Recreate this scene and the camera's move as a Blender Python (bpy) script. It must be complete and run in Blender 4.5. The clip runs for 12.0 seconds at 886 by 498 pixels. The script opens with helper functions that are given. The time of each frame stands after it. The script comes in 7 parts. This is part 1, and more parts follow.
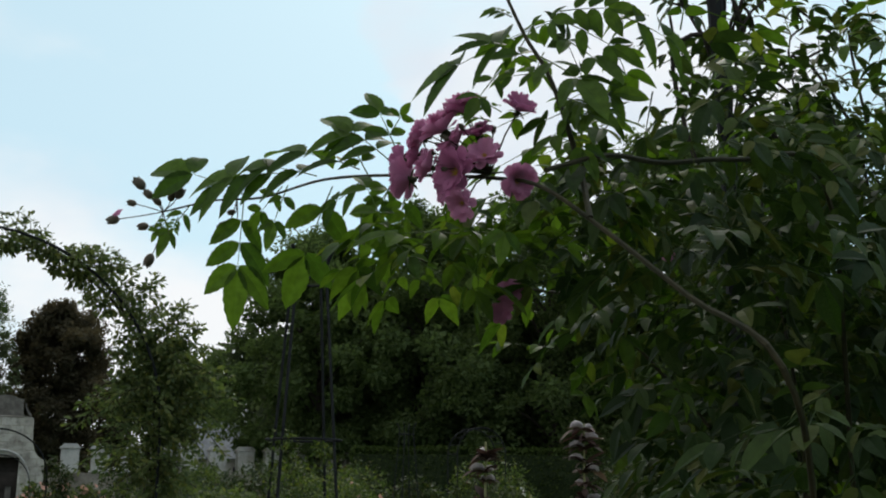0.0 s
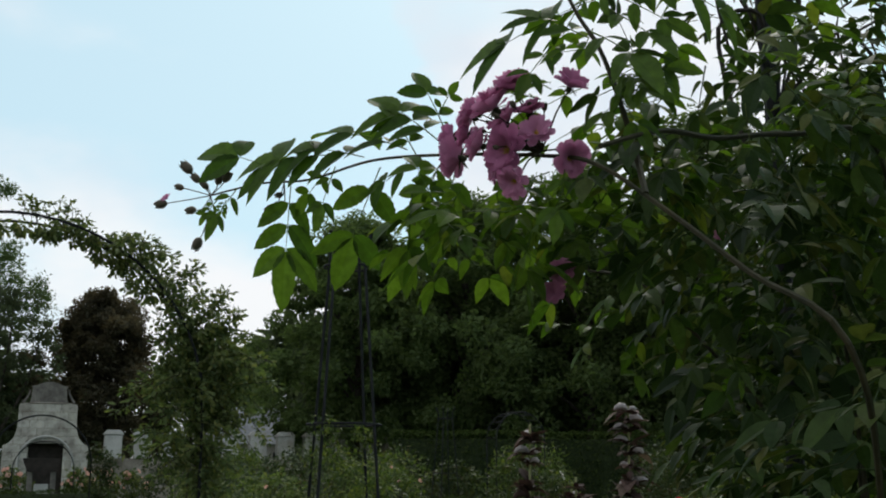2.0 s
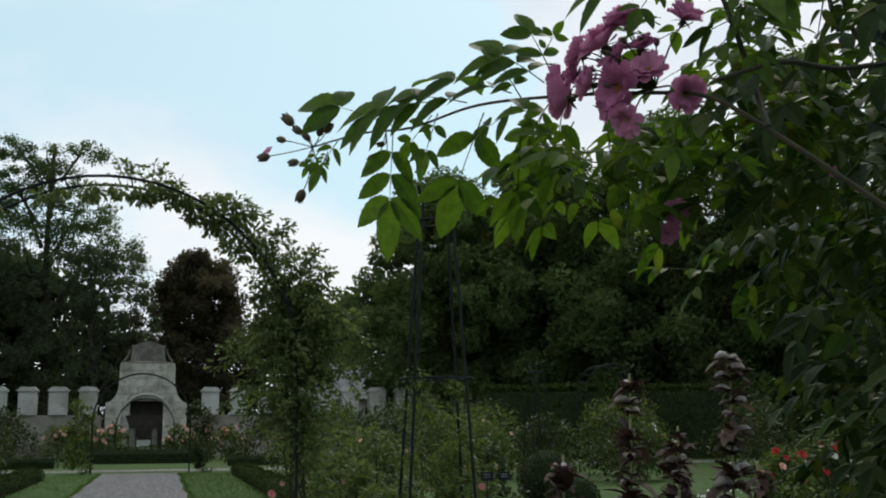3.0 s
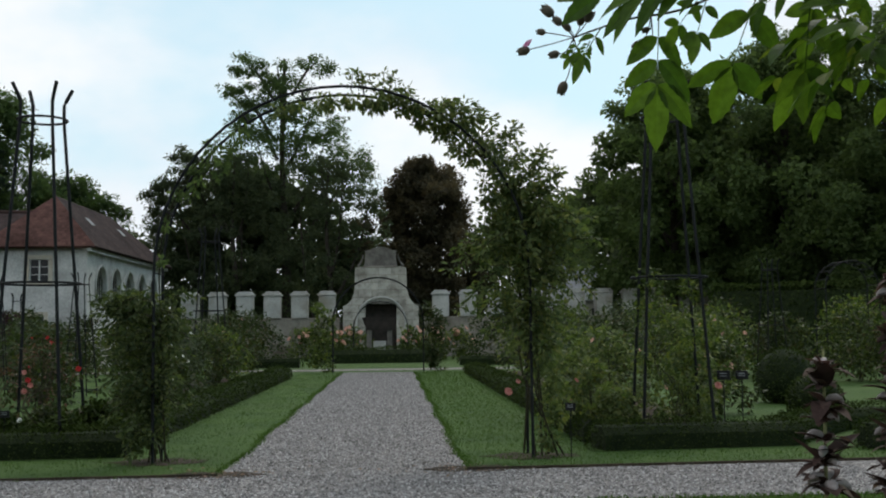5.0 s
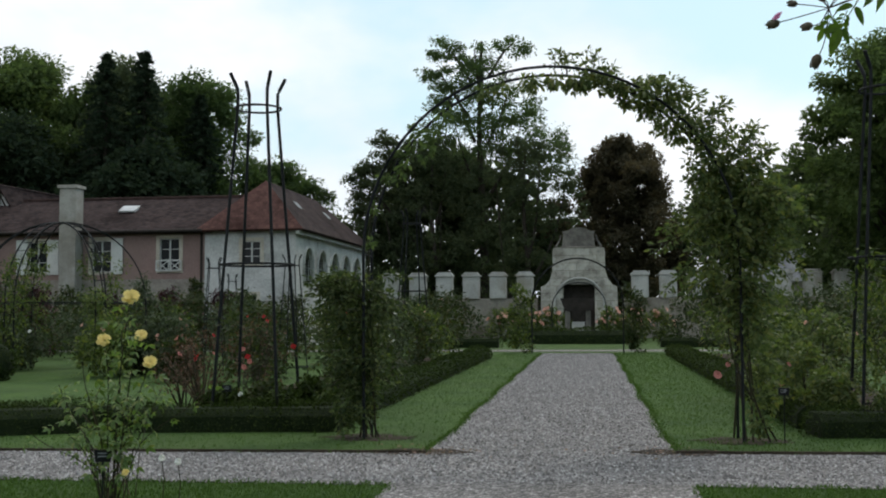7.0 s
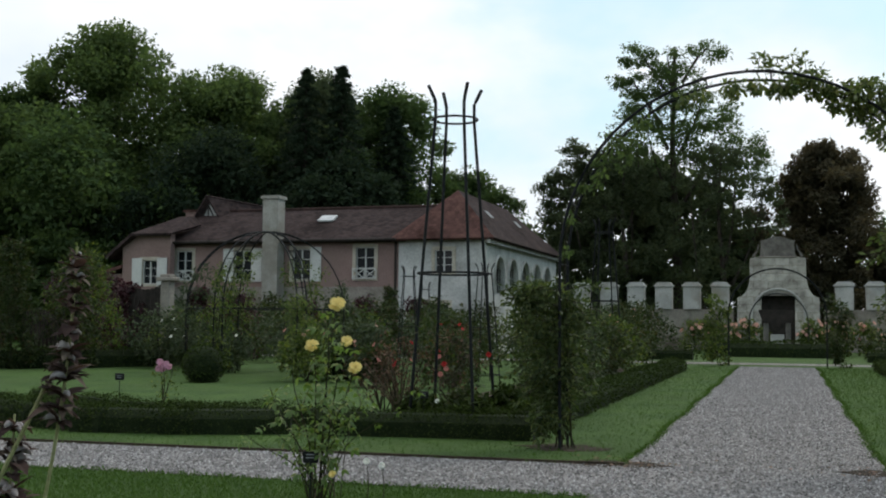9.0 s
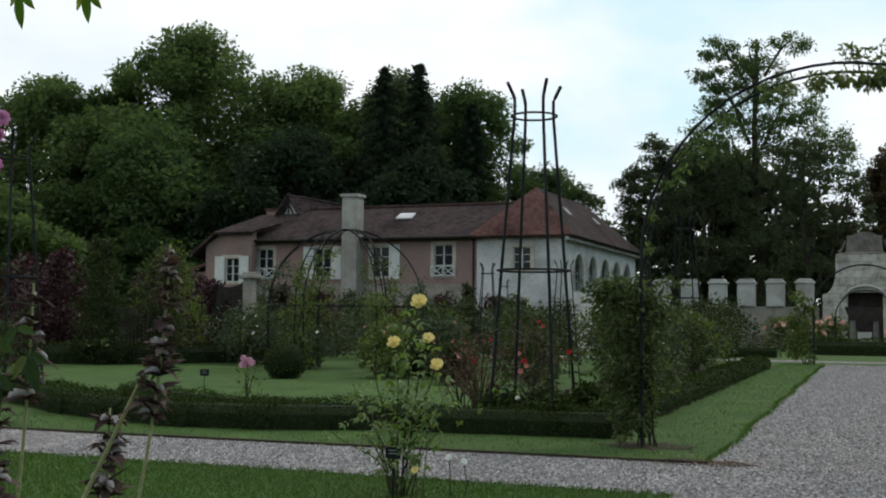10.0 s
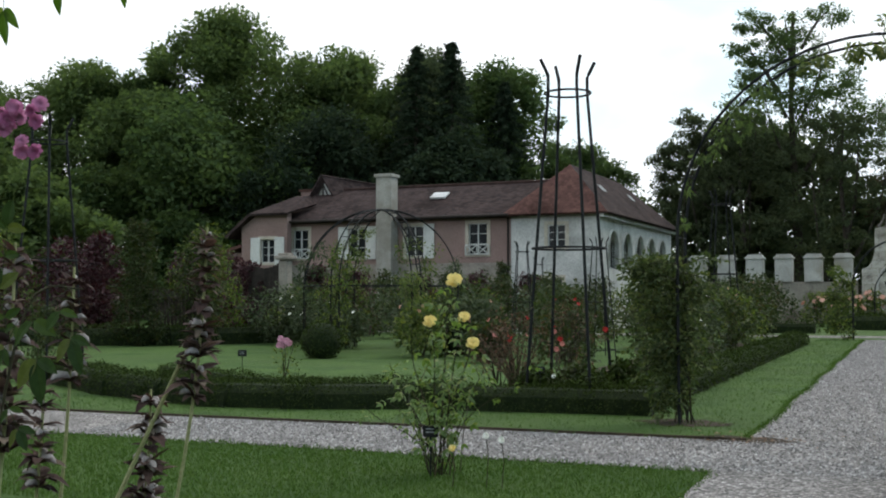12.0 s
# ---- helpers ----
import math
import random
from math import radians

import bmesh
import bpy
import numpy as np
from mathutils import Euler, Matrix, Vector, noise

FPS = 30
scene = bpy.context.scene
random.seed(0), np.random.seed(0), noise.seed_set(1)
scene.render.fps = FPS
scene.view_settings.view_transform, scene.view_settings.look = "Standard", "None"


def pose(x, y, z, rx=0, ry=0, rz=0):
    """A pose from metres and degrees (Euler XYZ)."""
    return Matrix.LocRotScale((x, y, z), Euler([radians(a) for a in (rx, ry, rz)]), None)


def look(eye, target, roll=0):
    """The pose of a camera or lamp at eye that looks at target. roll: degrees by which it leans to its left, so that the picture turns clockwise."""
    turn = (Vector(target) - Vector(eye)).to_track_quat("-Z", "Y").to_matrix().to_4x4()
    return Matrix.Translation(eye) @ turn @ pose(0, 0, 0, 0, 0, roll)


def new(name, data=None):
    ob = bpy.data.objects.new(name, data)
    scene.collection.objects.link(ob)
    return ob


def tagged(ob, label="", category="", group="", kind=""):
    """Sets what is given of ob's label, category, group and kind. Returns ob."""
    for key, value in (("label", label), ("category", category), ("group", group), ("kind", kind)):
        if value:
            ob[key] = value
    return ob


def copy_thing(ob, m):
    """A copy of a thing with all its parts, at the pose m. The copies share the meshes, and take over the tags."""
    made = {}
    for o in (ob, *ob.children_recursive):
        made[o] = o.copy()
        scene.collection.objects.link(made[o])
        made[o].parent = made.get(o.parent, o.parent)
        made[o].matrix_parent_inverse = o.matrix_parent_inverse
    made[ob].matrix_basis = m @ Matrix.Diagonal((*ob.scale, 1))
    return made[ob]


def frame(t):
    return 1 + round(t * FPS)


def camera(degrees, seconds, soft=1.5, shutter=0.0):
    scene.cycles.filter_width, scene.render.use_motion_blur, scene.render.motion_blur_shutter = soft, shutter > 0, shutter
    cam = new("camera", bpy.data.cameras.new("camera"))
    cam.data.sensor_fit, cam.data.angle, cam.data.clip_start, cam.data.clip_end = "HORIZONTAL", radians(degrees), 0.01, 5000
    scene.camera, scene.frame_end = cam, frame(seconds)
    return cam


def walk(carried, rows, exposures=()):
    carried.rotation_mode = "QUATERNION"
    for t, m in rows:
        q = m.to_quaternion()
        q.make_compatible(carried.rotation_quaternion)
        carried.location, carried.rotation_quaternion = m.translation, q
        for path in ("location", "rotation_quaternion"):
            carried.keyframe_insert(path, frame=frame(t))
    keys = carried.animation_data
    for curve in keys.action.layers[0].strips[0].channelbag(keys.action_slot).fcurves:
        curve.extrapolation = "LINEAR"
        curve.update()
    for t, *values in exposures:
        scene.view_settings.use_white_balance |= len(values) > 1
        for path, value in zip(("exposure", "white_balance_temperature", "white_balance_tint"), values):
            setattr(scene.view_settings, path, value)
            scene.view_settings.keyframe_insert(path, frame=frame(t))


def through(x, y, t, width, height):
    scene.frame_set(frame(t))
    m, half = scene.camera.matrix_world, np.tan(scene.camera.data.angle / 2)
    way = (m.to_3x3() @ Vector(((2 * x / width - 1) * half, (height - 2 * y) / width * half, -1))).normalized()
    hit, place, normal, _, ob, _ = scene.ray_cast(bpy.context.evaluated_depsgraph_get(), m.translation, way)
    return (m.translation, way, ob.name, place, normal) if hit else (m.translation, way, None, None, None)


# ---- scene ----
# t, x, y, z, yaw, pitch, lean to the right
ROWS = [
    (0.0, 0.1648, -0.0524, 1.5731, -20.801, 12.290, -0.342),
    (0.5, 0.1630, -0.0556, 1.5724, -20.764, 12.399, -0.864),
    (1.0, 0.1622, -0.0519, 1.5759, -20.778, 12.298, -0.449),
    (1.5, 0.1583, -0.0459, 1.5748, -20.353, 12.113, -0.250),
    (2.0, 0.1474, -0.0314, 1.5672, -18.878, 11.497, -0.118),
    (2.5, 0.1350, -0.0151, 1.5669, -16.784, 10.466, 0.008),
    (3.0, 0.1183, 0.0035, 1.5556, -14.342, 9.168, 0.385),
    (3.5, 0.1003, 0.0140, 1.5518, -11.535, 7.773, 0.540),
    (5.5, 0.0069, 0.0225, 1.5348, 0.310, 3.369, 0.534),
    (6.0, -0.0170, 0.0157, 1.5374, 3.115, 2.959, 0.218),
    (6.5, -0.0391, 0.0188, 1.5399, 5.344, 3.173, 0.008),
    (7.0, -0.0651, 0.0158, 1.5399, 7.568, 3.259, 0.325),
    (9.0, -0.1506, -0.0148, 1.5448, 17.422, 3.714, -0.453),
    (9.5, -0.1643, -0.0256, 1.5415, 19.479, 3.720, -0.747),
    (10.0, -0.1748, -0.0387, 1.5415, 21.467, 3.536, -0.486),
    (10.5, -0.1791, -0.0432, 1.5378, 22.950, 3.239, -0.291),
    (11.0, -0.1801, -0.0459, 1.5410, 23.357, 2.902, 0.189),
    (11.5, -0.1840, -0.0413, 1.5380, 23.337, 2.640, 0.101),
    (12.0, -0.1787, -0.0423, 1.5426, 23.259, 2.431, 0.103),
]
cam = camera(43.97, 12.0, soft=2.0)
walk(cam, [(t, pose(x, y, z, 90 + p, 0, a) @ pose(0, 0, 0, 0, 0, -r)) for t, x, y, z, a, p, r in ROWS],
     [(0.0, -0.08), (3.5, -0.06), (6.0, 0.05), (9.5, 0.10), (10.5, 0.10), (11.0, 0.20), (11.5, 0.38), (12.0, 0.48)])

# ---- light ----
world = bpy.data.worlds.new("sky")
scene.world = world
world.use_nodes = True
wn, wl = world.node_tree.nodes, world.node_tree.links
sky = wn.new("ShaderNodeTexSky")
sky.sky_type, sky.sun_disc = "NISHITA", False
sky.sun_elevation, sky.sun_rotation = radians(42), radians(28)
sky.dust_density, sky.ozone_density, sky.air_density = 1.5, 1.0, 1.0
geo = wn.new("ShaderNodeTexCoord")
stretch = wn.new("ShaderNodeMapping")
stretch.inputs["Scale"].default_value = (1.0, 1.0, 1.9)
stretch.inputs["Location"].default_value = (0.35, 0.1, 0.0)
cloud = wn.new("ShaderNodeTexNoise")
cloud.inputs["Scale"].default_value, cloud.inputs["Detail"].default_value, cloud.inputs["Roughness"].default_value = 2.3, 6.0, 0.5
ramp = wn.new("ShaderNodeMapRange")
ramp.interpolation_type = "SMOOTHSTEP"
for k, v in (("From Min", 0.41), ("From Max", 0.60), ("To Min", 0.0), ("To Max", 0.98)):
    ramp.inputs[k].default_value = v
dim = wn.new("ShaderNodeTexNoise")
dim.inputs["Scale"].default_value, dim.inputs["Detail"].default_value = 3.4, 4.0
shade = wn.new("ShaderNodeMix")
shade.data_type = "RGBA"
shade.inputs["A"].default_value, shade.inputs["B"].default_value = (0.80, 0.88, 0.96, 1), (0.985, 1.005, 1.025, 1)
dramp = wn.new("ShaderNodeMapRange")
for k, v in (("From Min", 0.38), ("From Max", 0.56)):
    dramp.inputs[k].default_value = v
blue = wn.new("ShaderNodeVectorMath")
blue.operation = "MULTIPLY"
blue.inputs[1].default_value = (0.10, 0.12, 0.12)
mixed = wn.new("ShaderNodeMix")
mixed.data_type = "RGBA"
wl.new(geo.outputs["Generated"], stretch.inputs["Vector"])
wl.new(stretch.outputs[0], cloud.inputs["Vector"])
wl.new(stretch.outputs[0], dim.inputs["Vector"])
# the clouds thicken to the west and towards the horizon, with one bright bank in the east
sepd = wn.new("ShaderNodeSeparateXYZ")
wl.new(geo.outputs["Generated"], sepd.inputs[0])


def sky_math(op, a, b):
    n = wn.new("ShaderNodeMath")
    n.operation = op
    for i, v in enumerate((a, b)):
        if isinstance(v, bpy.types.NodeSocket):
            wl.new(v, n.inputs[i])
        else:
            n.inputs[i].default_value = v
    return n.outputs[0]


west = sky_math("MULTIPLY", sepd.outputs[0], -0.24)
lowc = sky_math("MAXIMUM", sky_math("MULTIPLY", sky_math("SUBTRACT", 0.22, sepd.outputs[2]), 0.75), sky_math("SUBTRACT", sky_math("MULTIPLY", sepd.outputs[2], 0.8), 0.5))
bankdir = wn.new("ShaderNodeVectorMath")
bankdir.operation = "DOT_PRODUCT"
bankdir.inputs[1].default_value = Vector((0.42, 0.79, 0.40)).normalized()
wl.new(geo.outputs["Generated"], bankdir.inputs[0])
edge = wn.new("ShaderNodeMapRange")
edge.interpolation_type = "SMOOTHSTEP"
for k, v in (("From Min", 0.962), ("From Max", 0.978), ("To Min", 0.0), ("To Max", 0.3)):
    edge.inputs[k].default_value = v
rag = sky_math("MULTIPLY", sky_math("SUBTRACT", cloud.outputs["Fac"], 0.5), 0.10)
wl.new(sky_math("ADD", bankdir.outputs["Value"], rag), edge.inputs["Value"])
total = sky_math("ADD", sky_math("ADD", cloud.outputs["Fac"], west), sky_math("ADD", lowc, edge.outputs[0]))
wl.new(total, ramp.inputs["Value"])
wl.new(dim.outputs["Fac"], dramp.inputs["Value"])
wl.new(dramp.outputs[0], shade.inputs["Factor"])
wl.new(sky.outputs[0], blue.inputs[0])
veil = wn.new("ShaderNodeMix")
veil.data_type = "RGBA"
veil.inputs["Factor"].default_value = 0.8
veil.inputs["B"].default_value = (0.655, 0.885, 0.99, 1)
wl.new(blue.outputs[0], veil.inputs["A"])
wl.new(veil.outputs["Result"], mixed.inputs["A"])
wl.new(shade.outputs["Result"], mixed.inputs["B"])
wl.new(ramp.outputs[0], mixed.inputs["Factor"])
wl.new(mixed.outputs["Result"], wn["Background"].inputs["Color"])
wn["Background"].inputs["Strength"].default_value = 1.0

sun = new("sun", bpy.data.lights.new("sun", "SUN"))
sun.data.energy, sun.data.angle, sun.data.color = 1.2, radians(14), (1.0, 0.94, 0.86)
sun.matrix_world = look((12, 22, 24), (0, 0, 0))

# ---- materials ----
def link_ramp(nt, fac, stops):
    r = nt.nodes.new("ShaderNodeValToRGB")
    while len(r.color_ramp.elements) < len(stops):
        r.color_ramp.elements.new(0.5)
    for e, (p, c) in zip(r.color_ramp.elements, stops):
        e.position, e.color = p, (*c, 1)
    nt.links.new(fac, r.inputs[0])
    return r.outputs[0]


def blank(name):
    m = bpy.data.materials.new(name)
    m.use_nodes = True
    return m, m.node_tree, m.node_tree.nodes["Principled BSDF"]


def noise_node(nt, scale, detail=4.0, rough=0.6, kind="Object"):
    tc = nt.nodes.new("ShaderNodeTexCoord")
    n = nt.nodes.new("ShaderNodeTexNoise")
    n.inputs["Scale"].default_value, n.inputs["Detail"].default_value, n.inputs["Roughness"].default_value = scale, detail, rough
    nt.links.new(tc.outputs[kind], n.inputs["Vector"])
    return n.outputs["Fac"]


def blend(nt, a, b, fac, mode="MIX"):
    x = nt.nodes.new("ShaderNodeMix")
    x.data_type, x.blend_type = "RGBA", mode
    for s, v in (("A", a), ("B", b), ("Factor", fac)):
        if isinstance(v, bpy.types.NodeSocket):
            nt.links.new(v, x.inputs[s])
        else:
            x.inputs[s].default_value = v if s == "Factor" else (*v, 1)
    return x.outputs["Result"]


def bump(nt, p, height, strength, dist=0.01):
    b = nt.nodes.new("ShaderNodeBump")
    b.inputs["Strength"].default_value, b.inputs["Distance"].default_value = strength, dist
    nt.links.new(height, b.inputs["Height"])
    nt.links.new(b.outputs[0], p.inputs["Normal"])


def rough_mat(name, dark, light, coarse, fine, rough=0.85, relief=0.4, dist=0.01, metal=0.0, stain=None):
    m, nt, p = blank(name)
    c = link_ramp(nt, noise_node(nt, coarse), [(0.32, dark), (0.68, light)])
    f = noise_node(nt, fine, 5.0, 0.7)
    g = link_ramp(nt, f, [(0.3, (0.72, 0.72, 0.72)), (0.7, (1.18, 1.18, 1.18))])
    c = blend(nt, c, g, 1.0, "MULTIPLY")
    if stain:
        s = link_ramp(nt, noise_node(nt, coarse * 0.37, 6.0, 0.7), [(0.5, (0, 0, 0)), (0.66, (1, 1, 1))])
        c = blend(nt, c, stain, s)
    nt.links.new(c, p.inputs["Base Color"])
    p.inputs["Roughness"].default_value, p.inputs["Metallic"].default_value = rough, metal
    p.inputs["Specular IOR Level"].default_value = 0.2
    bump(nt, p, f, relief, dist)
    return m


def leaf_mat(name, dark, light, glow, through=0.45, rough=0.5, extra=None, shine=0.25):
    """Leaves: each island its own tone, light shining through."""
    m, nt, p = blank(name)
    g = nt.nodes.new("ShaderNodeNewGeometry")
    stops = [(0.0, dark), (0.75, light)] + ([(1.0, extra)] if extra else [])
    c = link_ramp(nt, g.outputs["Random Per Island"], stops)
    v = link_ramp(nt, noise_node(nt, 60, 2.0), [(0.3, (0.75, 0.75, 0.75)), (0.7, (1.15, 1.15, 1.15))])
    c = blend(nt, c, v, 1.0, "MULTIPLY")
    nt.links.new(c, p.inputs["Base Color"])
    p.inputs["Roughness"].default_value = rough
    p.inputs["Specular IOR Level"].default_value = shine
    tr = nt.nodes.new("ShaderNodeBsdfTranslucent")
    nt.links.new(blend(nt, c, glow, 1.0, "MULTIPLY"), tr.inputs["Color"])
    mx = nt.nodes.new("ShaderNodeMixShader")
    mx.inputs[0].default_value = through
    nt.links.new(p.outputs[0], mx.inputs[1])
    nt.links.new(tr.outputs[0], mx.inputs[2])
    nt.links.new(mx.outputs[0], nt.nodes["Material Output"].inputs["Surface"])
    return m


def gravel_mat():
    m, nt, p = blank("gravel")
    tc = nt.nodes.new("ShaderNodeTexCoord")
    v = nt.nodes.new("ShaderNodeTexVoronoi")
    v.inputs["Scale"].default_value = 34
    nt.links.new(tc.outputs["Object"], v.inputs["Vector"])
    sep = nt.nodes.new("ShaderNodeSeparateColor")
    nt.links.new(v.outputs["Color"], sep.inputs[0])
    c = link_ramp(nt, sep.outputs[0], [(0.0, (0.09, 0.082, 0.08)), (0.4, (0.215, 0.2, 0.195)), (0.75, (0.335, 0.312, 0.302)), (1.0, (0.54, 0.52, 0.505))])
    w = link_ramp(nt, noise_node(nt, 0.9, 5.0, 0.65), [(0.35, (0.72, 0.70, 0.68)), (0.65, (1.1, 1.09, 1.08))])
    c = blend(nt, c, w, 1.0, "MULTIPLY")
    e = link_ramp(nt, v.outputs["Distance"], [(0.3, (1, 1, 1)), (0.75, (0.35, 0.34, 0.33))])
    c = blend(nt, c, e, 1.0, "MULTIPLY")
    nt.links.new(c, p.inputs["Base Color"])
    p.inputs["Roughness"].default_value = 0.9
    inv = nt.nodes.new("ShaderNodeMath")
    inv.operation = "SUBTRACT"
    inv.inputs[0].default_value = 1.0
    nt.links.new(v.outputs["Distance"], inv.inputs[1])
    bump(nt, p, inv.outputs[0], 0.9, 0.02)
    return m


def course_mat(name, dark, light, wide, high, mortar, rough=0.9, squash=0.5):
    """Courses of stone or tile, too far off to be built one by one."""
    m, nt, p = blank(name)
    tc = nt.nodes.new("ShaderNodeTexCoord")
    b = nt.nodes.new("ShaderNodeTexBrick")
    b.inputs["Scale"].default_value = 1.0
    b.inputs["Brick Width"].default_value, b.inputs["Row Height"].default_value = wide, high
    b.inputs["Mortar Size"].default_value = 0.012
    b.inputs["Color1"].default_value, b.inputs["Color2"].default_value, b.inputs["Mortar"].default_value = (*dark, 1), (*light, 1), (*mortar, 1)
    nt.links.new(tc.outputs["UV"], b.inputs["Vector"])
    w = link_ramp(nt, noise_node(nt, 0.7, 6.0, 0.7), [(0.34, (0.5, 0.47, 0.45)), (0.5, (1.0, 1.0, 1.0)), (0.68, (1.35, 1.33, 1.3))])
    c = blend(nt, b.outputs["Color"], w, 1.0, "MULTIPLY")
    lich = link_ramp(nt, noise_node(nt, 2.6, 7.0, 0.75), [(0.36, (0.55, 0.55, 0.55)), (0.5, (1, 1, 1)), (0.62, (1, 1, 1)), (0.74, (1.9, 1.9, 1.8))])
    c = blend(nt, c, lich, 0.8, "MULTIPLY")
    nt.links.new(c, p.inputs["Base Color"])
    p.inputs["Roughness"].default_value, p.inputs["Specular IOR Level"].default_value = rough, 0.06
    bump(nt, p, noise_node(nt, 25), 0.4, 0.02)
    return m


GRASS = rough_mat("lawn_grass", (0.032, 0.07, 0.013), (0.066, 0.118, 0.024), 0.8, 90, 0.9, 0.8, 0.02, 0.0, (0.05, 0.086, 0.02))
BLADE = leaf_mat("grass_blade", (0.038, 0.078, 0.016), (0.076, 0.13, 0.028), (1.1, 1.3, 0.7), 0.35, 0.7, (0.086, 0.125, 0.034), 0.1)
SOIL = rough_mat("bed_soil", (0.035, 0.026, 0.018), (0.075, 0.055, 0.038), 3, 40, 0.95, 0.9, 0.03)
GRAVEL = gravel_mat()
IRON = rough_mat("black_iron", (0.006, 0.007, 0.008), (0.014, 0.015, 0.016), 8, 90, 0.7, 0.25, 0.002)
BOX = leaf_mat("box_leaf", (0.014, 0.025, 0.006), (0.047, 0.068, 0.016), (1.1, 1.3, 0.6), 0.12, 0.6, None, 0.04)
DARKSTONE = rough_mat("dark_stone", (0.1, 0.092, 0.082), (0.2, 0.185, 0.165), 2.5, 18, 0.95, 0.7, 0.03)
CONIFER = leaf_mat("conifer_leaf", (0.018, 0.03, 0.019), (0.038, 0.054, 0.032), (1.1, 1.2, 0.9), 0.35, 0.9, None, 0.04)
# body seen between box leaves; the shade in there is put into its colour
BOXCORE = rough_mat("box_core_shade", (0.008, 0.014, 0.004), (0.02, 0.03, 0.009), 6, 60, 0.95, 0.8, 0.02)
ROSE = leaf_mat("rose_leaf", (0.032, 0.052, 0.02), (0.088, 0.115, 0.038), (1.5, 1.7, 0.7), 0.42, 0.5, (0.16, 0.17, 0.05), 0.1)
ROSEDK = leaf_mat("dark_rose_leaf", (0.018, 0.03, 0.013), (0.05, 0.066, 0.027), (1.4, 1.6, 0.7), 0.35, 0.5, (0.07, 0.055, 0.03), 0.08)
SAGE = leaf_mat("sage_leaf", (0.026, 0.042, 0.02), (0.072, 0.09, 0.046), (1.2, 1.3, 0.9), 0.3, 0.7)
CLIMB = leaf_mat("climbing_rose_leaf", (0.052, 0.078, 0.032), (0.135, 0.162, 0.066), (1.3, 1.5, 0.7), 0.42, 0.5, (0.17, 0.17, 0.06), 0.12)
RUSSETLEAF = leaf_mat("dry_leaf", (0.10, 0.07, 0.045), (0.24, 0.17, 0.12), (1.2, 1.0, 0.8), 0.2, 0.8, (0.3, 0.2, 0.17), 0.05)
ARCHLEAF = leaf_mat("arch_rose_leaf", (0.032, 0.05, 0.023), (0.09, 0.112, 0.048), (1.3, 1.5, 0.7), 0.4, 0.5, (0.13, 0.14, 0.06), 0.1)
CANE = rough_mat("rose_cane", (0.016, 0.018, 0.008), (0.045, 0.038, 0.018), 20, 90, 0.7, 0.3, 0.002)
DEADCANE = rough_mat("dry_cane", (0.06, 0.04, 0.025), (0.15, 0.11, 0.07), 20, 90, 0.8, 0.3, 0.002)
BARK = rough_mat("tree_bark", (0.025, 0.02, 0.015), (0.07, 0.06, 0.048), 2, 20, 0.95, 0.8, 0.04)
# dark ends of these tree leaves are raised: distant haze put into the colour
TREE = leaf_mat("tree_leaf", (0.048, 0.078, 0.034), (0.088, 0.128, 0.052), (1.2, 1.3, 0.8), 0.5, 0.9, None, 0.05)
TREELT = leaf_mat("light_tree_leaf", (0.06, 0.09, 0.036), (0.108, 0.148, 0.058), (1.2, 1.3, 0.8), 0.5, 0.9, None, 0.05)
TREEDK = leaf_mat("dark_tree_leaf", (0.046, 0.062, 0.036), (0.082, 0.103, 0.056), (1.2, 1.25, 0.9), 0.5, 0.9, None, 0.05)
TREERED = leaf_mat("bronze_tree_leaf", (0.054, 0.051, 0.033), (0.098, 0.088, 0.058), (1.3, 1.15, 0.8), 0.4, 0.9, None, 0.05)
PURPLE = leaf_mat("purple_leaf", (0.02, 0.007, 0.01), (0.055, 0.02, 0.025), (1.6, 0.8, 0.8), 0.25, 0.5)
PINKWALL = rough_mat("pink_render", (0.20, 0.133, 0.12), (0.285, 0.195, 0.175), 0.5, 14, 0.92, 0.3, 0.01, 0.0, (0.22, 0.155, 0.135))
WHITEWALL = rough_mat("white_render", (0.39, 0.39, 0.372), (0.57, 0.56, 0.54), 0.9, 14, 0.92, 0.3, 0.01, 0.0, (0.24, 0.235, 0.22))
TRIM = rough_mat("cream_trim", (0.36, 0.32, 0.26), (0.5, 0.45, 0.37), 2, 30, 0.85, 0.2)
SHUTTER = rough_mat("white_shutter", (0.48, 0.48, 0.46), (0.6, 0.6, 0.57), 2, 30, 0.7, 0.2)
TILE = course_mat("roof_tile", (0.028, 0.022, 0.023), (0.058, 0.042, 0.04), 0.2, 0.16, (0.045, 0.028, 0.025))
TILERED = course_mat("red_roof_tile", (0.078, 0.041, 0.036), (0.12, 0.062, 0.053), 0.2, 0.16, (0.08, 0.043, 0.037))
STONE = course_mat("gate_stone", (0.32, 0.305, 0.265), (0.46, 0.44, 0.395), 0.75, 0.42, (0.22, 0.2, 0.17))
PALESTONE = rough_mat("pale_stone", (0.34, 0.335, 0.315), (0.50, 0.49, 0.465), 1.2, 25, 0.92, 0.5, 0.02, 0.0, (0.26, 0.24, 0.2))
WALLSTONE = rough_mat("garden_wall_stone", (0.2, 0.175, 0.15), (0.33, 0.3, 0.26), 1.5, 14, 0.95, 0.7, 0.03, 0.0, (0.12, 0.1, 0.08))
DARK = rough_mat("dark_wood", (0.016, 0.013, 0.011), (0.04, 0.032, 0.027), 3, 40, 0.7, 0.4)
ZINC = rough_mat("pale_zinc", (0.45, 0.45, 0.45), (0.62, 0.62, 0.62), 2, 20, 0.5, 0.2)
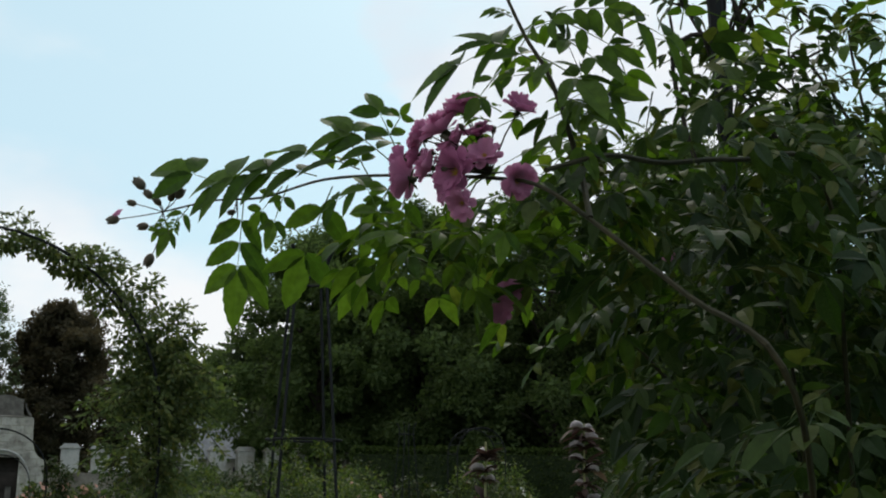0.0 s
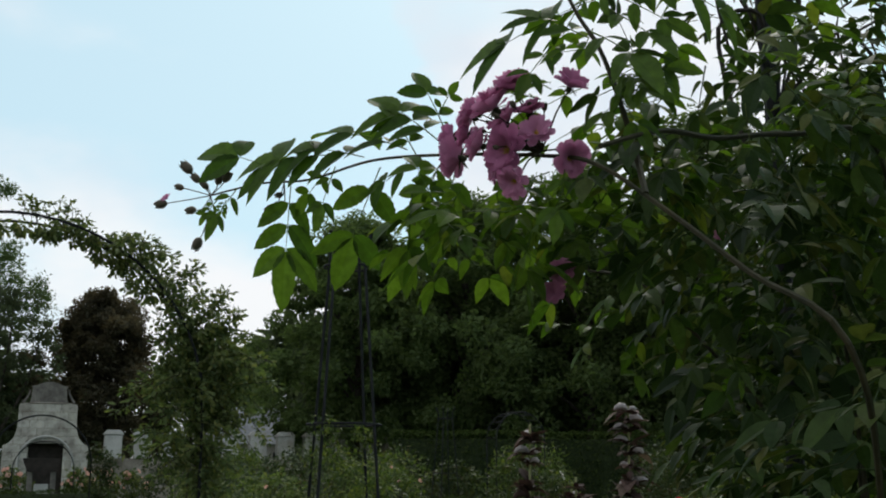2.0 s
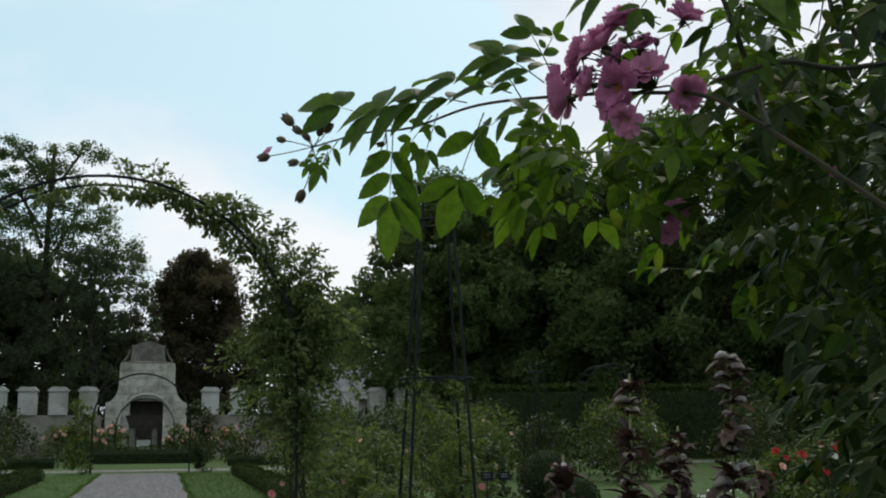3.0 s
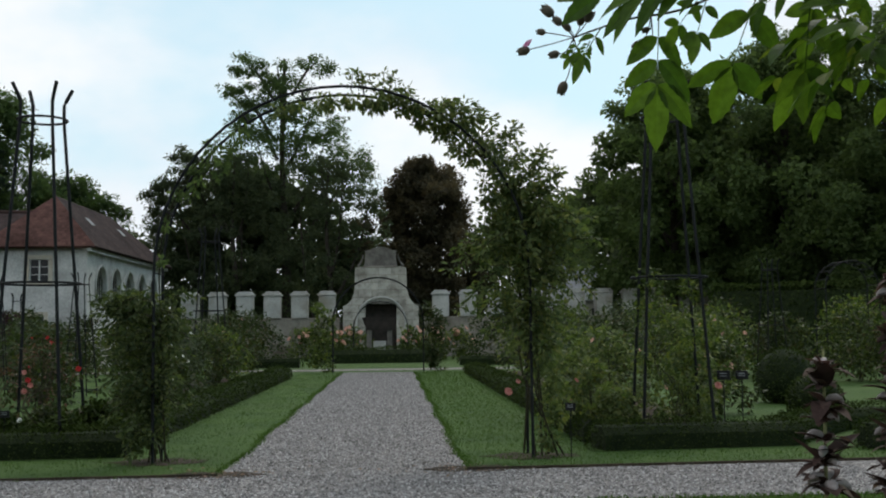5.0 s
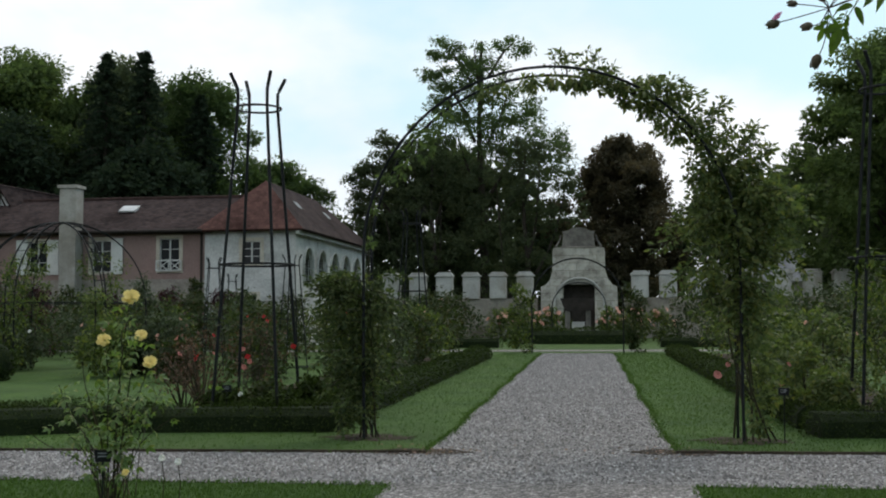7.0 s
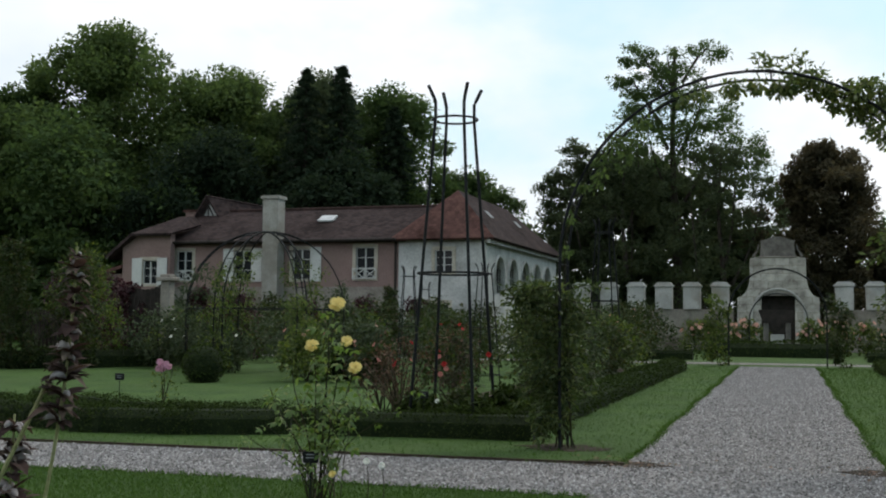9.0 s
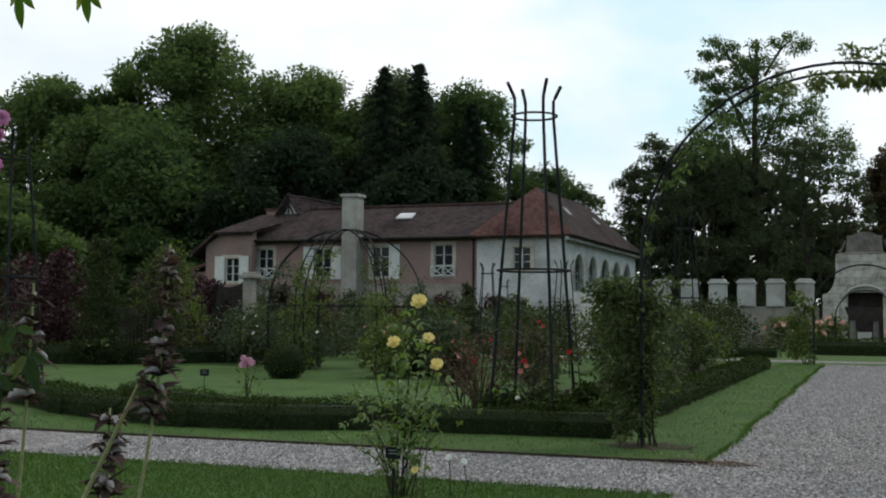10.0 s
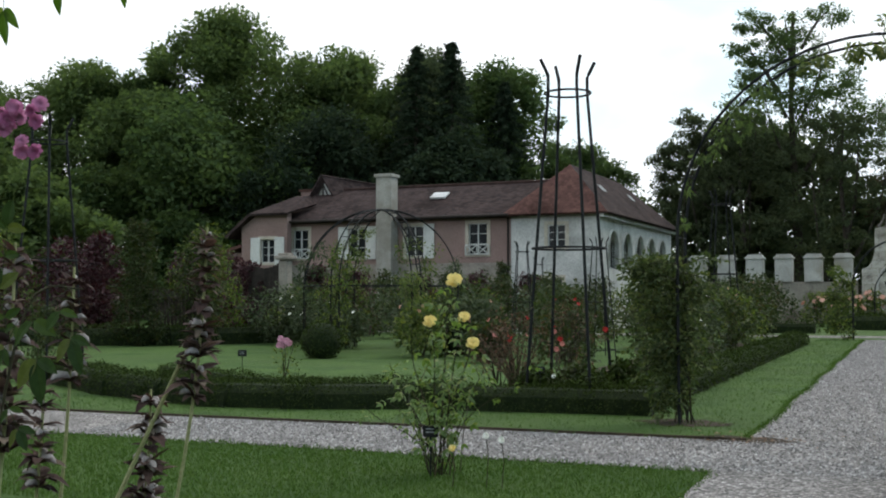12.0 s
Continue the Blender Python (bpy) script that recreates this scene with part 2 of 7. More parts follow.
LABEL = rough_mat("black_label", (0.006, 0.006, 0.007), (0.015, 0.015, 0.016), 10, 80, 0.4, 0.1)
GREY = rough_mat("slate_grey", (0.2, 0.21, 0.22), (0.32, 0.33, 0.34), 1.5, 20, 0.8, 0.3)
CHIM = rough_mat("chimney_render", (0.26, 0.25, 0.225), (0.38, 0.365, 0.33), 0.8, 16, 0.92, 0.3, 0.01, 0.0, (0.2, 0.18, 0.15))


def petal_mat(name, dark, light, through=0.35):
    return leaf_mat(name, dark, light, (1.2, 1.2, 1.2), through, 0.6)


PINK = petal_mat("pink_petal", (0.44, 0.14, 0.29), (0.70, 0.36, 0.53), 0.42)
YELLOW = petal_mat("yellow_petal", (0.76, 0.53, 0.08), (0.86, 0.74, 0.32))
RED = petal_mat("red_petal", (0.32, 0.012, 0.014), (0.5, 0.05, 0.045))
CORAL = petal_mat("coral_petal", (0.42, 0.13, 0.11), (0.58, 0.25, 0.22))
WHITE = petal_mat("white_petal", (0.68, 0.66, 0.58), (0.8, 0.79, 0.74))
SALMON = petal_mat("salmon_petal", (0.62, 0.32, 0.25), (0.74, 0.45, 0.36))


def glass_mat():
    m, nt, p = blank("window_glass")
    p.inputs["Base Color"].default_value = (0.015, 0.017, 0.02, 1)
    p.inputs["Roughness"].default_value = 0.15
    p.inputs["Specular IOR Level"].default_value = 0.25
    return m


GLASS = glass_mat()

# ---- building blocks ----
def finish(bm, name, material, smooth=False):
    me = bpy.data.meshes.new(name)
    bmesh.ops.recalc_face_normals(bm, faces=bm.faces)
    bm.to_mesh(me)
    bm.free()
    for m in material if isinstance(material, (list, tuple)) else [material]:
        me.materials.append(m)
    if smooth:
        me.polygons.foreach_set("use_smooth", [True] * len(me.polygons))
    return me


def part(name, bm, material, parent=None, label="", smooth=False):
    ob = new(name, finish(bm, name, material, smooth) if isinstance(bm, bmesh.types.BMesh) else bm)
    ob.parent = parent
    if label:
        ob["label"] = label
    return ob


def thing(name, label, category, at=(0, 0, 0), group="", kind=""):
    ob = new(name)
    ob.location = at
    return tagged(ob, label, category, group, kind)


def add_box(bm, lo, hi, bevel=0.0):
    r = bmesh.ops.create_cube(bm, size=1)
    c, s = [(a + b) / 2 for a, b in zip(lo, hi)], [b - a for a, b in zip(lo, hi)]
    for v in r["verts"]:
        v.co = Vector(c[i] + v.co[i] * s[i] for i in range(3))
    if bevel:
        es = list({e for v in r["verts"] for e in v.link_edges})
        bmesh.ops.bevel(bm, geom=es, offset=bevel, segments=2, affect="EDGES", profile=0.5)
    return bm


def box(lo, hi, bevel=0.0):
    return add_box(bmesh.new(), lo, hi, bevel)


def add_tube(bm, pts, radius, sides=6, caps=True):
    """A round bar along points; radius is one number or one for each point."""
    pts = [Vector(p) for p in pts]
    rad = radius if isinstance(radius, (list, tuple)) else [radius] * len(pts)
    rings = []
    for i, p in enumerate(pts):
        d = (pts[min(i + 1, len(pts) - 1)] - pts[max(i - 1, 0)]).normalized()
        a = d.cross(Vector((0.31, 0.17, 1) if abs(d.z) < 0.9 else (1, 0.2, 0))).normalized()
        b = d.cross(a)
        rings.append([bm.verts.new(p + rad[i] * (a * math.cos(k * math.tau / sides) + b * math.sin(k * math.tau / sides))) for k in range(sides)])
    for r0, r1 in zip(rings, rings[1:]):
        for k in range(sides):
            bm.faces.new((r0[k], r0[(k + 1) % sides], r1[(k + 1) % sides], r1[k]))
    if caps:
        bm.faces.new(rings[0]), bm.faces.new(rings[-1])
    return bm


def tube(pts, radius, sides=6):
    return add_tube(bmesh.new(), pts, radius, sides)


def smooth_line(pts, n=6):
    """Points along a soft curve through pts."""
    pts = [Vector(p) for p in pts]
    out = []
    for i in range(len(pts) - 1):
        a, b, c, d = pts[max(0, i - 1)], pts[i], pts[i + 1], pts[min(len(pts) - 1, i + 2)]
        for k in range(n):
            t = k / n
            out.append(0.5 * ((2 * b) + (c - a) * t + (2 * a - 5 * b + 4 * c - d) * t * t + (3 * b - a - 3 * c + d) * t ** 3))
    return out + [pts[-1]]


def taper(n, a, b):
    return [a + (b - a) * i / (n - 1) for i in range(n)]


def ring_pts(r, z, n=20, cx=0, cy=0):
    return [(cx + r * math.cos(k * math.tau / n), cy + r * math.sin(k * math.tau / n), z) for k in range(n + 1)]


def add_prism(bm, outline, depth, place):
    """An outline in two directions, given thickness; place maps (u, v, w) into the world."""
    a = [bm.verts.new(place(u, v, 0)) for u, v in outline]
    b = [bm.verts.new(place(u, v, depth)) for u, v in outline]
    bm.faces.new(a), bm.faces.new(b[::-1])
    for i in range(len(a)):
        j = (i + 1) % len(a)
        bm.faces.new((a[j], a[i], b[i], b[j]))
    return bm


def plan(outline, z0, z1):
    return add_prism(bmesh.new(), outline, z1 - z0, lambda u, v, w: (u, v, z0 + w))


def uv_flat(me):
    """UVs in metres, along each face and up it."""
    uv = me.uv_layers.new(name="UVMap")
    for p in me.polygons:
        n = p.normal
        side = Vector((-n.y, n.x, 0))
        side = side.normalized() if side.length > 0.05 else Vector((1, 0, 0))
        up = n.cross(side)
        for li in p.loop_indices:
            co = me.vertices[me.loops[li].vertex_index].co
            uv.data[li].uv = (co.dot(side), co.dot(up))
    return me


# leaf outlines: along, across, fold
DIAMOND = ((0, 0, 0), (0.45, 0.5, 0.12), (1, 0, 0), (0.45, -0.5, 0.12))
OVAL = ((0, 0, 0), (0.2, 0.34, 0.08), (0.5, 0.5, 0.14), (0.8, 0.3, 0.05), (1, 0, -0.08), (0.8, -0.3, 0.05), (0.5, -0.5, 0.14), (0.2, -0.34, 0.08))


def leaf_mesh(name, material, P, D, N, length, width, shape=DIAMOND):
    """One mesh of many leaves: base points P, directions D, normals N."""
    P, D, N = (np.asarray(a, float).reshape(-1, 3) for a in (P, D, N))
    n = len(P)
    D = D / (np.linalg.norm(D, axis=1, keepdims=True) + 1e-9)
    S = np.cross(N, D)
    S /= np.linalg.norm(S, axis=1, keepdims=True) + 1e-9
    U = np.cross(D, S)
    L, W = np.broadcast_to(length, n)[:, None, None], np.broadcast_to(width, n)[:, None, None]
    sh = np.array(shape)
    V = P[:, None] + D[:, None] * (sh[None, :, :1] * L) + S[:, None] * (sh[None, :, 1:2] * W) + U[:, None] * (sh[None, :, 2:] * W)
    k = len(sh)
    idx = np.arange(n)[:, None] * k
    if k == 3:
        faces = (idx + np.array([0, 1, 2])).reshape(-1, 3)
    elif k == 4:
        faces = np.concatenate([idx + np.array([0, 1, 2]), idx + np.array([0, 2, 3])], 1).reshape(-1, 3)
    else:
        right = [[0, 1, 2], [0, 2, 4], [2, 3, 4]]
        left = [[0, 6, 7], [0, 4, 6], [4, 5, 6]]
        faces = np.concatenate([idx + np.array(t) for t in right + left], 1).reshape(-1, 3)
    me = bpy.data.meshes.new(name)
    me.vertices.add(n * k)
    me.vertices.foreach_set("co", V.reshape(-1))
    me.loops.add(len(faces) * 3)
    me.polygons.add(len(faces))
    me.loops.foreach_set("vertex_index", faces.reshape(-1).astype(np.int32))
    me.polygons.foreach_set("loop_start", np.arange(0, len(faces) * 3, 3, dtype=np.int32))
    me.update(calc_edges=True)
    me.materials.append(material)
    return me


rng = np.random.default_rng(7)


def unit(n):
    v = rng.normal(size=(n, 3))
    return v / np.linalg.norm(v, axis=1, keepdims=True)


BLADELET = ((0.0, -0.32, 0.0), (0.3, 0.62, 0.12), (1.0, -0.1, -0.05))


def cloud_leaves(name, material, clumps, per, size, shape=DIAMOND, slim=0.55, droop=0.3, flat=0.7):
    """Leaves gathered in clumps (x, y, z, radius)."""
    C = np.asarray(clumps, float)
    pick = np.repeat(np.arange(len(C)), per)
    q = unit(len(pick)) * (rng.random((len(pick), 1)) ** 0.45)
    q[:, 2] *= flat
    P = C[pick, :3] + q * C[pick, 3:4]
    D = q + 0.9 * unit(len(pick))
    D[:, 2] -= droop
    N = unit(len(pick)) * 0.7 + np.array([0, 0, 1.0])
    s = size * (0.65 + 0.7 * rng.random(len(pick)))
    return leaf_mesh(name, material, P, D, N, s, s * slim, shape)

# ---- ground ----
def sheet(name, outline, z, material, label, category, thick=0.05):
    ob = new(name, finish(plan(outline, z - thick, z), name, material))
    return tagged(ob, label, category, "", "structure")


ground = bmesh.new()
add_prism(ground, [(-420, -300), (420, -300), (420, 620), (-420, 620)], 0.5, lambda u, v, w: (u, v, -0.5 + w))
tagged(new("ground", finish(ground, "ground", GRASS)), "mown green lawn of the garden, slightly uneven in tone", "lawn", "", "structure")
PL, PR = -1.84, 0.83
sheet("path_main", [(PL, 9.2), (PR, 9.6), (PR, 40.0), (PL, 40.0)], 0.006, GRAVEL, "straight garden path of pale grey gravel", "path")
sheet("path_cross", [(-40, 8.6), (-9, 9.65), (PL, 9.72), (PR, 9.85), (5, 9.92), (40, 11.2), (40, 13.9), (4.8, 12.25), (PR, 12.05), (PL, 11.88), (-9, 11.55), (-40, 11.0)], 0.011, GRAVEL, "gravel path crossing the garden between lawn edges", "path")
sheet("path_near", [(PL, -8), (PR, -8), (PR, 9.9), (PL, 9.75)], 0.016, GRAVEL, "gravel path of pale grey pebbles", "path")
sheet("path_far", [(-30, 41.5), (30, 42.5), (30, 44.4), (-30, 43.4)], 0.006, GRAVEL, "far gravel path crossing the garden", "path")


def edging(name, pts):
    bm = bmesh.new()
    for (x0, y0), (x1, y1) in zip(pts, pts[1:]):
        d = Vector((x1 - x0, y1 - y0, 0)).normalized()
        n = Vector((-d.y, d.x, 0)) * 0.018
        a, b = Vector((x0, y0, 0)), Vector((x1, y1, 0))
        vs = [bm.verts.new(v) for v in (a - n, b - n, b + n, a + n)]
        up = [bm.verts.new(v.co + Vector((0, 0, 0.04))) for v in vs]
        bm.faces.new(up)
        for i in range(4):
            bm.faces.new((vs[i], vs[(i + 1) % 4], up[(i + 1) % 4], up[i]))
    tagged(new(name, finish(bm, name, SOIL)), "low earth edge between lawn and gravel, dark for soil and lip shade", "lawn edge", "", "structure")


# dark strip stands for bare soil and for the shade under the lawn's lip
edging("lawn_edge_west", [(-40, 11.0), (-9, 11.55), (PL, 11.88)])
edging("lawn_edge_east", [(40, 13.9), (4.8, 12.25), (PR, 12.05)])

# ---- clipped hedges ----
def hedge(pts, width, height, label, density=1150, leaf=0.032, name="box_hedge"):
    """A clipped box hedge along a line in the plan."""
    ob = thing(name, label, "hedge", (*pts[0], 0))
    o = Vector((*pts[0], 0))
    core = bmesh.new()
    P, N = [], []
    prev = None
    for (x0, y0), (x1, y1) in zip(pts, pts[1:]):
        a, b = Vector((x0, y0, 0)) - o, Vector((x1, y1, 0)) - o
        d = (b - a).normalized()
        s = Vector((-d.y, d.x, 0)) * (width / 2 - 0.02)
        ext = d * width * 0.45
        h = Vector((0, 0, height - 0.03))
        n = max(2, int((b - a).length / 0.5))
        rings = []
        for i in range(n + 1):
            c = a - ext + (b - a + 2 * ext) * (i / n)
            w = 1 + 0.10 * math.sin(i * 1.7 + x0) + 0.06 * math.sin(i * 3.1)
            rings.append([core.verts.new(c + v) for v in (-s * w, -s * 0.97 * w + h * 0.62, -s * 0.6 * w + h * (0.88 + 0.04 * w), s * 0.6 * w + h * (0.88 + 0.04 * w), s * 0.97 * w + h * 0.62, s * w)])
        for r0, r1 in zip(rings, rings[1:]):
            for k in range(5):
                core.faces.new((r0[k], r0[k + 1], r1[k + 1], r1[k]))
        core.faces.new(rings[0]), core.faces.new(rings[-1])
        L = (b - a + 2 * ext).length
        m = int(L * (2 * height + width) * density)
        u, v = rng.random(m), rng.random(m) * (2 * height + width)
        e = rng.normal(size=m) * 0.022 + 0.022 * np.sin(u * L * 5.1 + x0) * np.sin(v * 9 + u * L * 2.2)
        A, Dv, Sv = np.array(a - ext), np.array(d), np.array(s.normalized())
        side = np.where(v < height, -1, np.where(v > height + width, 1, 0))
        off = np.where(side == 0, v - height - width / 2, side * (width / 2 + e))
        z = np.where(side == -1, v, np.where(side == 1, 2 * height + width - v, height + e + 0.018 * np.sin(u * L * 2.3) - 0.13 * np.abs(2 * (v - height) / width - 1) ** 2.6 + 0.035 * np.sin(u * L * 0.9 + x0) + 0.016 * np.sin(u * L * 6.1)))
        off = off * np.where(side == 0, 1.0, 1 - 0.24 * np.clip(z / height, 0, 1) ** 3.5)
        P.append(A + np.outer(u * L, Dv) + np.outer(off, Sv) + np.outer(z, (0, 0, 1)))
        N.append(np.outer(side, Sv) + np.outer(side == 0, (0, 0, 1)))
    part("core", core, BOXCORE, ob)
    for (xa, ya), (xb, yb) in ((pts[0], pts[1]), (pts[-1], pts[-2])):
        d = np.array([xa - xb, ya - yb, 0.0])
        d /= np.linalg.norm(d)
        m = int(height * width * density)
        u, z = rng.uniform(-1, 1, m), rng.random(m) * height
        c = np.array([xa, ya, 0.0]) - np.array(o) + d * (width * 0.45)
        bulge = 0.12 * (1 - u * u) - 0.14 * (z / height) ** 3 + rng.normal(size=m) * 0.02
        P.append(c + np.outer(bulge, d) + np.outer(u * (width / 2 - 0.02) * (1 - 0.2 * (z / height) ** 3), (-d[1], d[0], 0)) + np.outer(z, (0, 0, 1)))
        N.append(np.repeat(d[None], m, 0))
    P, N = np.concatenate(P), np.concatenate(N)
    D = N + unit(len(P)) * 0.9
    s = leaf * (0.7 + 0.6 * rng.random(len(P)))
    part("leaves", leaf_mesh("leaves", BOX, P, D, unit(len(P)) + N * 0.5, s, s * 0.6), None, ob)
    return ob


hedge([(-3.6, 14.2), (-6.0, 13.95)], 0.62, 0.35, "low clipped box hedge round the bed of an iron obelisk")
hedge([(-6.9, 13.7), (-8.0, 13.25), (-9.2, 13.1), (-10.5, 13.4), (-11.9, 14.0), (-15.5, 16.2)], 0.62, 0.36, "curved low dark green clipped box hedge facing the gravel path")
hedge([(-6.4, 15.1), (-8.2, 14.95), (-10.2, 15.2), (-13.0, 16.8)], 0.3, 0.27, "low clipped box hedge behind the front hedge")
hedge([(-3.65, 14.9), (-3.6, 36)], 0.62, 0.36, "long low clipped box hedge along the gravel path", 520, 0.043)
hedge([(2.9, 14.0), (5.0, 14.25)], 0.62, 0.34, "low dark clipped box hedge at the foot of an obelisk")
hedge([(2.85, 15.0), (2.85, 39)], 0.6, 0.35, "long low clipped box hedge along the gravel path", 520, 0.043)
hedge([(5.2, 14.5), (6.6, 16.2), (8.4, 16.8)], 0.55, 0.33, "low clipped box hedge curving along a lawn")
hedge([(6.2, 13.6), (9.5, 13.7), (13, 14.2)], 0.6, 0.36, "low clipped box hedge facing the gravel path")
hedge([(-3.0, 51.8), (1.7, 51.8)], 1.2, 0.7, "low clipped hedge in front of the stone gate", 120, 0.09)
hedge([(-6.5, 46.5), (-4.2, 46.5)], 0.7, 0.45, "short low clipped hedge by the far path", 160, 0.07)
hedge([(3.2, 47), (7.5, 47)], 0.7, 0.45, "short low clipped hedge by the far path", 160, 0.07)
hedge([(-30, 24.5), (-21.5, 28.5), (-19.5, 31.5)], 0.8, 0.6, "clipped hedge behind the round lawn", 140, 0.08)
hedge([(15.5, 50), (27, 47)], 1.6, 3.4, "tall clipped dark hedge at the foot of the trees", 90, 0.13)

# soil beds
for o in ([(-3.9, 14.3), (-3.9, 36), (-6.3, 36), (-6.3, 14.3)], [(3.1, 14.3), (3.1, 39), (5.2, 39), (5.2, 14.5)]):
    sheet("flower_bed", o, 0.03, SOIL, "strip of dark bare soil in a flower bed", "flower bed")

# ---- iron obelisks and rose arches ----
def obelisk(at, turn=0.0, scale=1.0, label="tall black iron rose obelisk with flared tips", group="iron obelisks"):
    ob = thing("obelisk", label, "obelisk", at, group)
    base, mid, top, z1, z2, z3 = 0.67, 0.49, 0.30, 2.2, 4.385, 4.63
    for k in range(4):
        a = math.pi / 4 + k * math.pi / 2
        c, s = math.cos(a), math.sin(a)
        part("leg", tube([(base * c, base * s, 0), (mid * c, mid * s, z1), (top * c, top * s, z2), (top * c, top * s, z3)], 0.022, 8), IRON, ob)
        part("tip", tube([(top * c, top * s, z3 - 0.02), ((top + 0.022) * c, (top + 0.022) * s, z3 + 0.035), ((top + 0.115) * c, (top + 0.115) * s, z3 + 0.215)], 0.025, 8), IRON, ob)
    for r, z in ((mid + 0.02, z1), (top + 0.02, z2), (base + 0.0, 0.28)):
        part("ring", tube(ring_pts(r, z, 28), 0.016, 6), IRON, ob)
    ob.matrix_basis = pose(*at, 0, 0, turn) @ Matrix.Scale(scale, 4)
    return ob


first = obelisk((-4.62, 14.75, 0), -3.7)
for x, y, turn, sc in ((3.78, 14.75, -3.7, 1.0), (-14.8, 15.6, -2, 1.0), (-9.9, 28, 12, 0.62), (-7.5, 27, 40, 0.62), (-5.72, 35, 25, 1.0), (10.5, 30, 10, 0.7), (-13.4, 40, 25, 0.62)):
    copy_thing(first, pose(x, y, 0, 0, 0, turn) @ Matrix.Scale(sc, 4))


def rose_arch(cx, y, half, spring, depth, label, bar=0.018, turn=0.0):
    """Two hoops on straight legs, joined by rungs."""
    ob = thing("rose_arch", label, "rose arch", (cx, y, 0), "rose arches")
    line = [(-half, 0)] + [(-half * math.cos(k * math.pi / 28), spring + half * math.sin(k * math.pi / 28)) for k in range(29)] + [(half, 0)]
    for w in (-depth / 2, depth / 2):
        part("hoop", tube([(u, w, v) for u, v in line], bar, 8), IRON, ob)
    for u, v in [(-half, 0.8), (-half, 1.5), (half, 0.8), (half, 1.5)] + line[1:-1:3]:
        part("rung", tube([(u, -depth / 2, v), (u, depth / 2, v)], bar * 0.6, 6), IRON, ob)
    ob.rotation_euler.z = radians(turn)
    return ob


rose_arch(-0.55, 13.35, 2.23, 2.24, 0.5, "tall black iron rose arch half grown over with climbing roses")
rose_arch(-0.5, 40.3, 1.65, 1.8, 0.5, "black iron rose arch across the far end of the path")
rose_arch(-0.55, 52.9, 1.3, 1.6, 0.5, "small iron rose arch before the stone gate")
rose_arch(13.5, 32, 0.8, 2.6, 0.8, "narrow iron rose arch against dark trees")


def gazebo(at, radius, spring, turn, label, ribs=6):
    """A dome of paired ribs with rungs that meet under a small ring."""
    ob = thing("rose_gazebo", label, "rose gazebo", at)
    for k in range(ribs):
        a = radians(turn) + k * math.tau / ribs
        rib = None
        rails = []
        for side in (-0.14, 0.14):
            pts = []
            for q in range(15):
                e = max(0.0, (q - 2) / 12) * math.pi / 2
                r, z = radius * math.cos(e), (spring * q / 2 if q < 2 else spring + radius * math.sin(e))
                off = side * min(1.0, 0.25 + r)
                pts.append((r * math.cos(a) - off * math.sin(a), r * math.sin(a) + off * math.cos(a), z))
            rails.append(pts)
            bar = part("rib", tube(pts, 0.020, 6), IRON, ob)
            rib = rib or bar
        for q in range(1, 14):
            part("rung", tube([rails[0][q], rails[1][q]], 0.011, 5), IRON, rib)
    part("crown_ring", tube(ring_pts(0.16, spring + radius - 0.01, 16), 0.018, 6), IRON, ob)
    part("hoop", tube(ring_pts(radius, spring, 32), 0.014, 6), IRON, ob)
    return ob


gazebo((-14.25, 28.2, 0), 2.2, 1.82, 262, "domed black iron rose gazebo of paired ribs with rungs")

# ---- buildings ----
def wall_holes(u0, u1, z0, z1, holes, thick, place):
    """A wall with rectangular openings (u0, u1, z0, z1), cut into solid pieces."""
    bm = bmesh.new()
    us = sorted({u0, u1, *[h[0] for h in holes], *[h[1] for h in holes]})
    for a, b in zip(us, us[1:]):
        mid = (a + b) / 2
        cuts = sorted((h[2], h[3]) for h in holes if h[0] < mid < h[1])
        z = z0
        for c0, c1 in cuts + [(z1, z1)]:
            if c0 > z + 1e-4:
                add_prism(bm, [(a, z), (b, z), (b, c0), (a, c0)], thick, place)
            z = c1
    bmesh.ops.remove_doubles(bm, verts=bm.verts, dist=1e-4)
    return bm


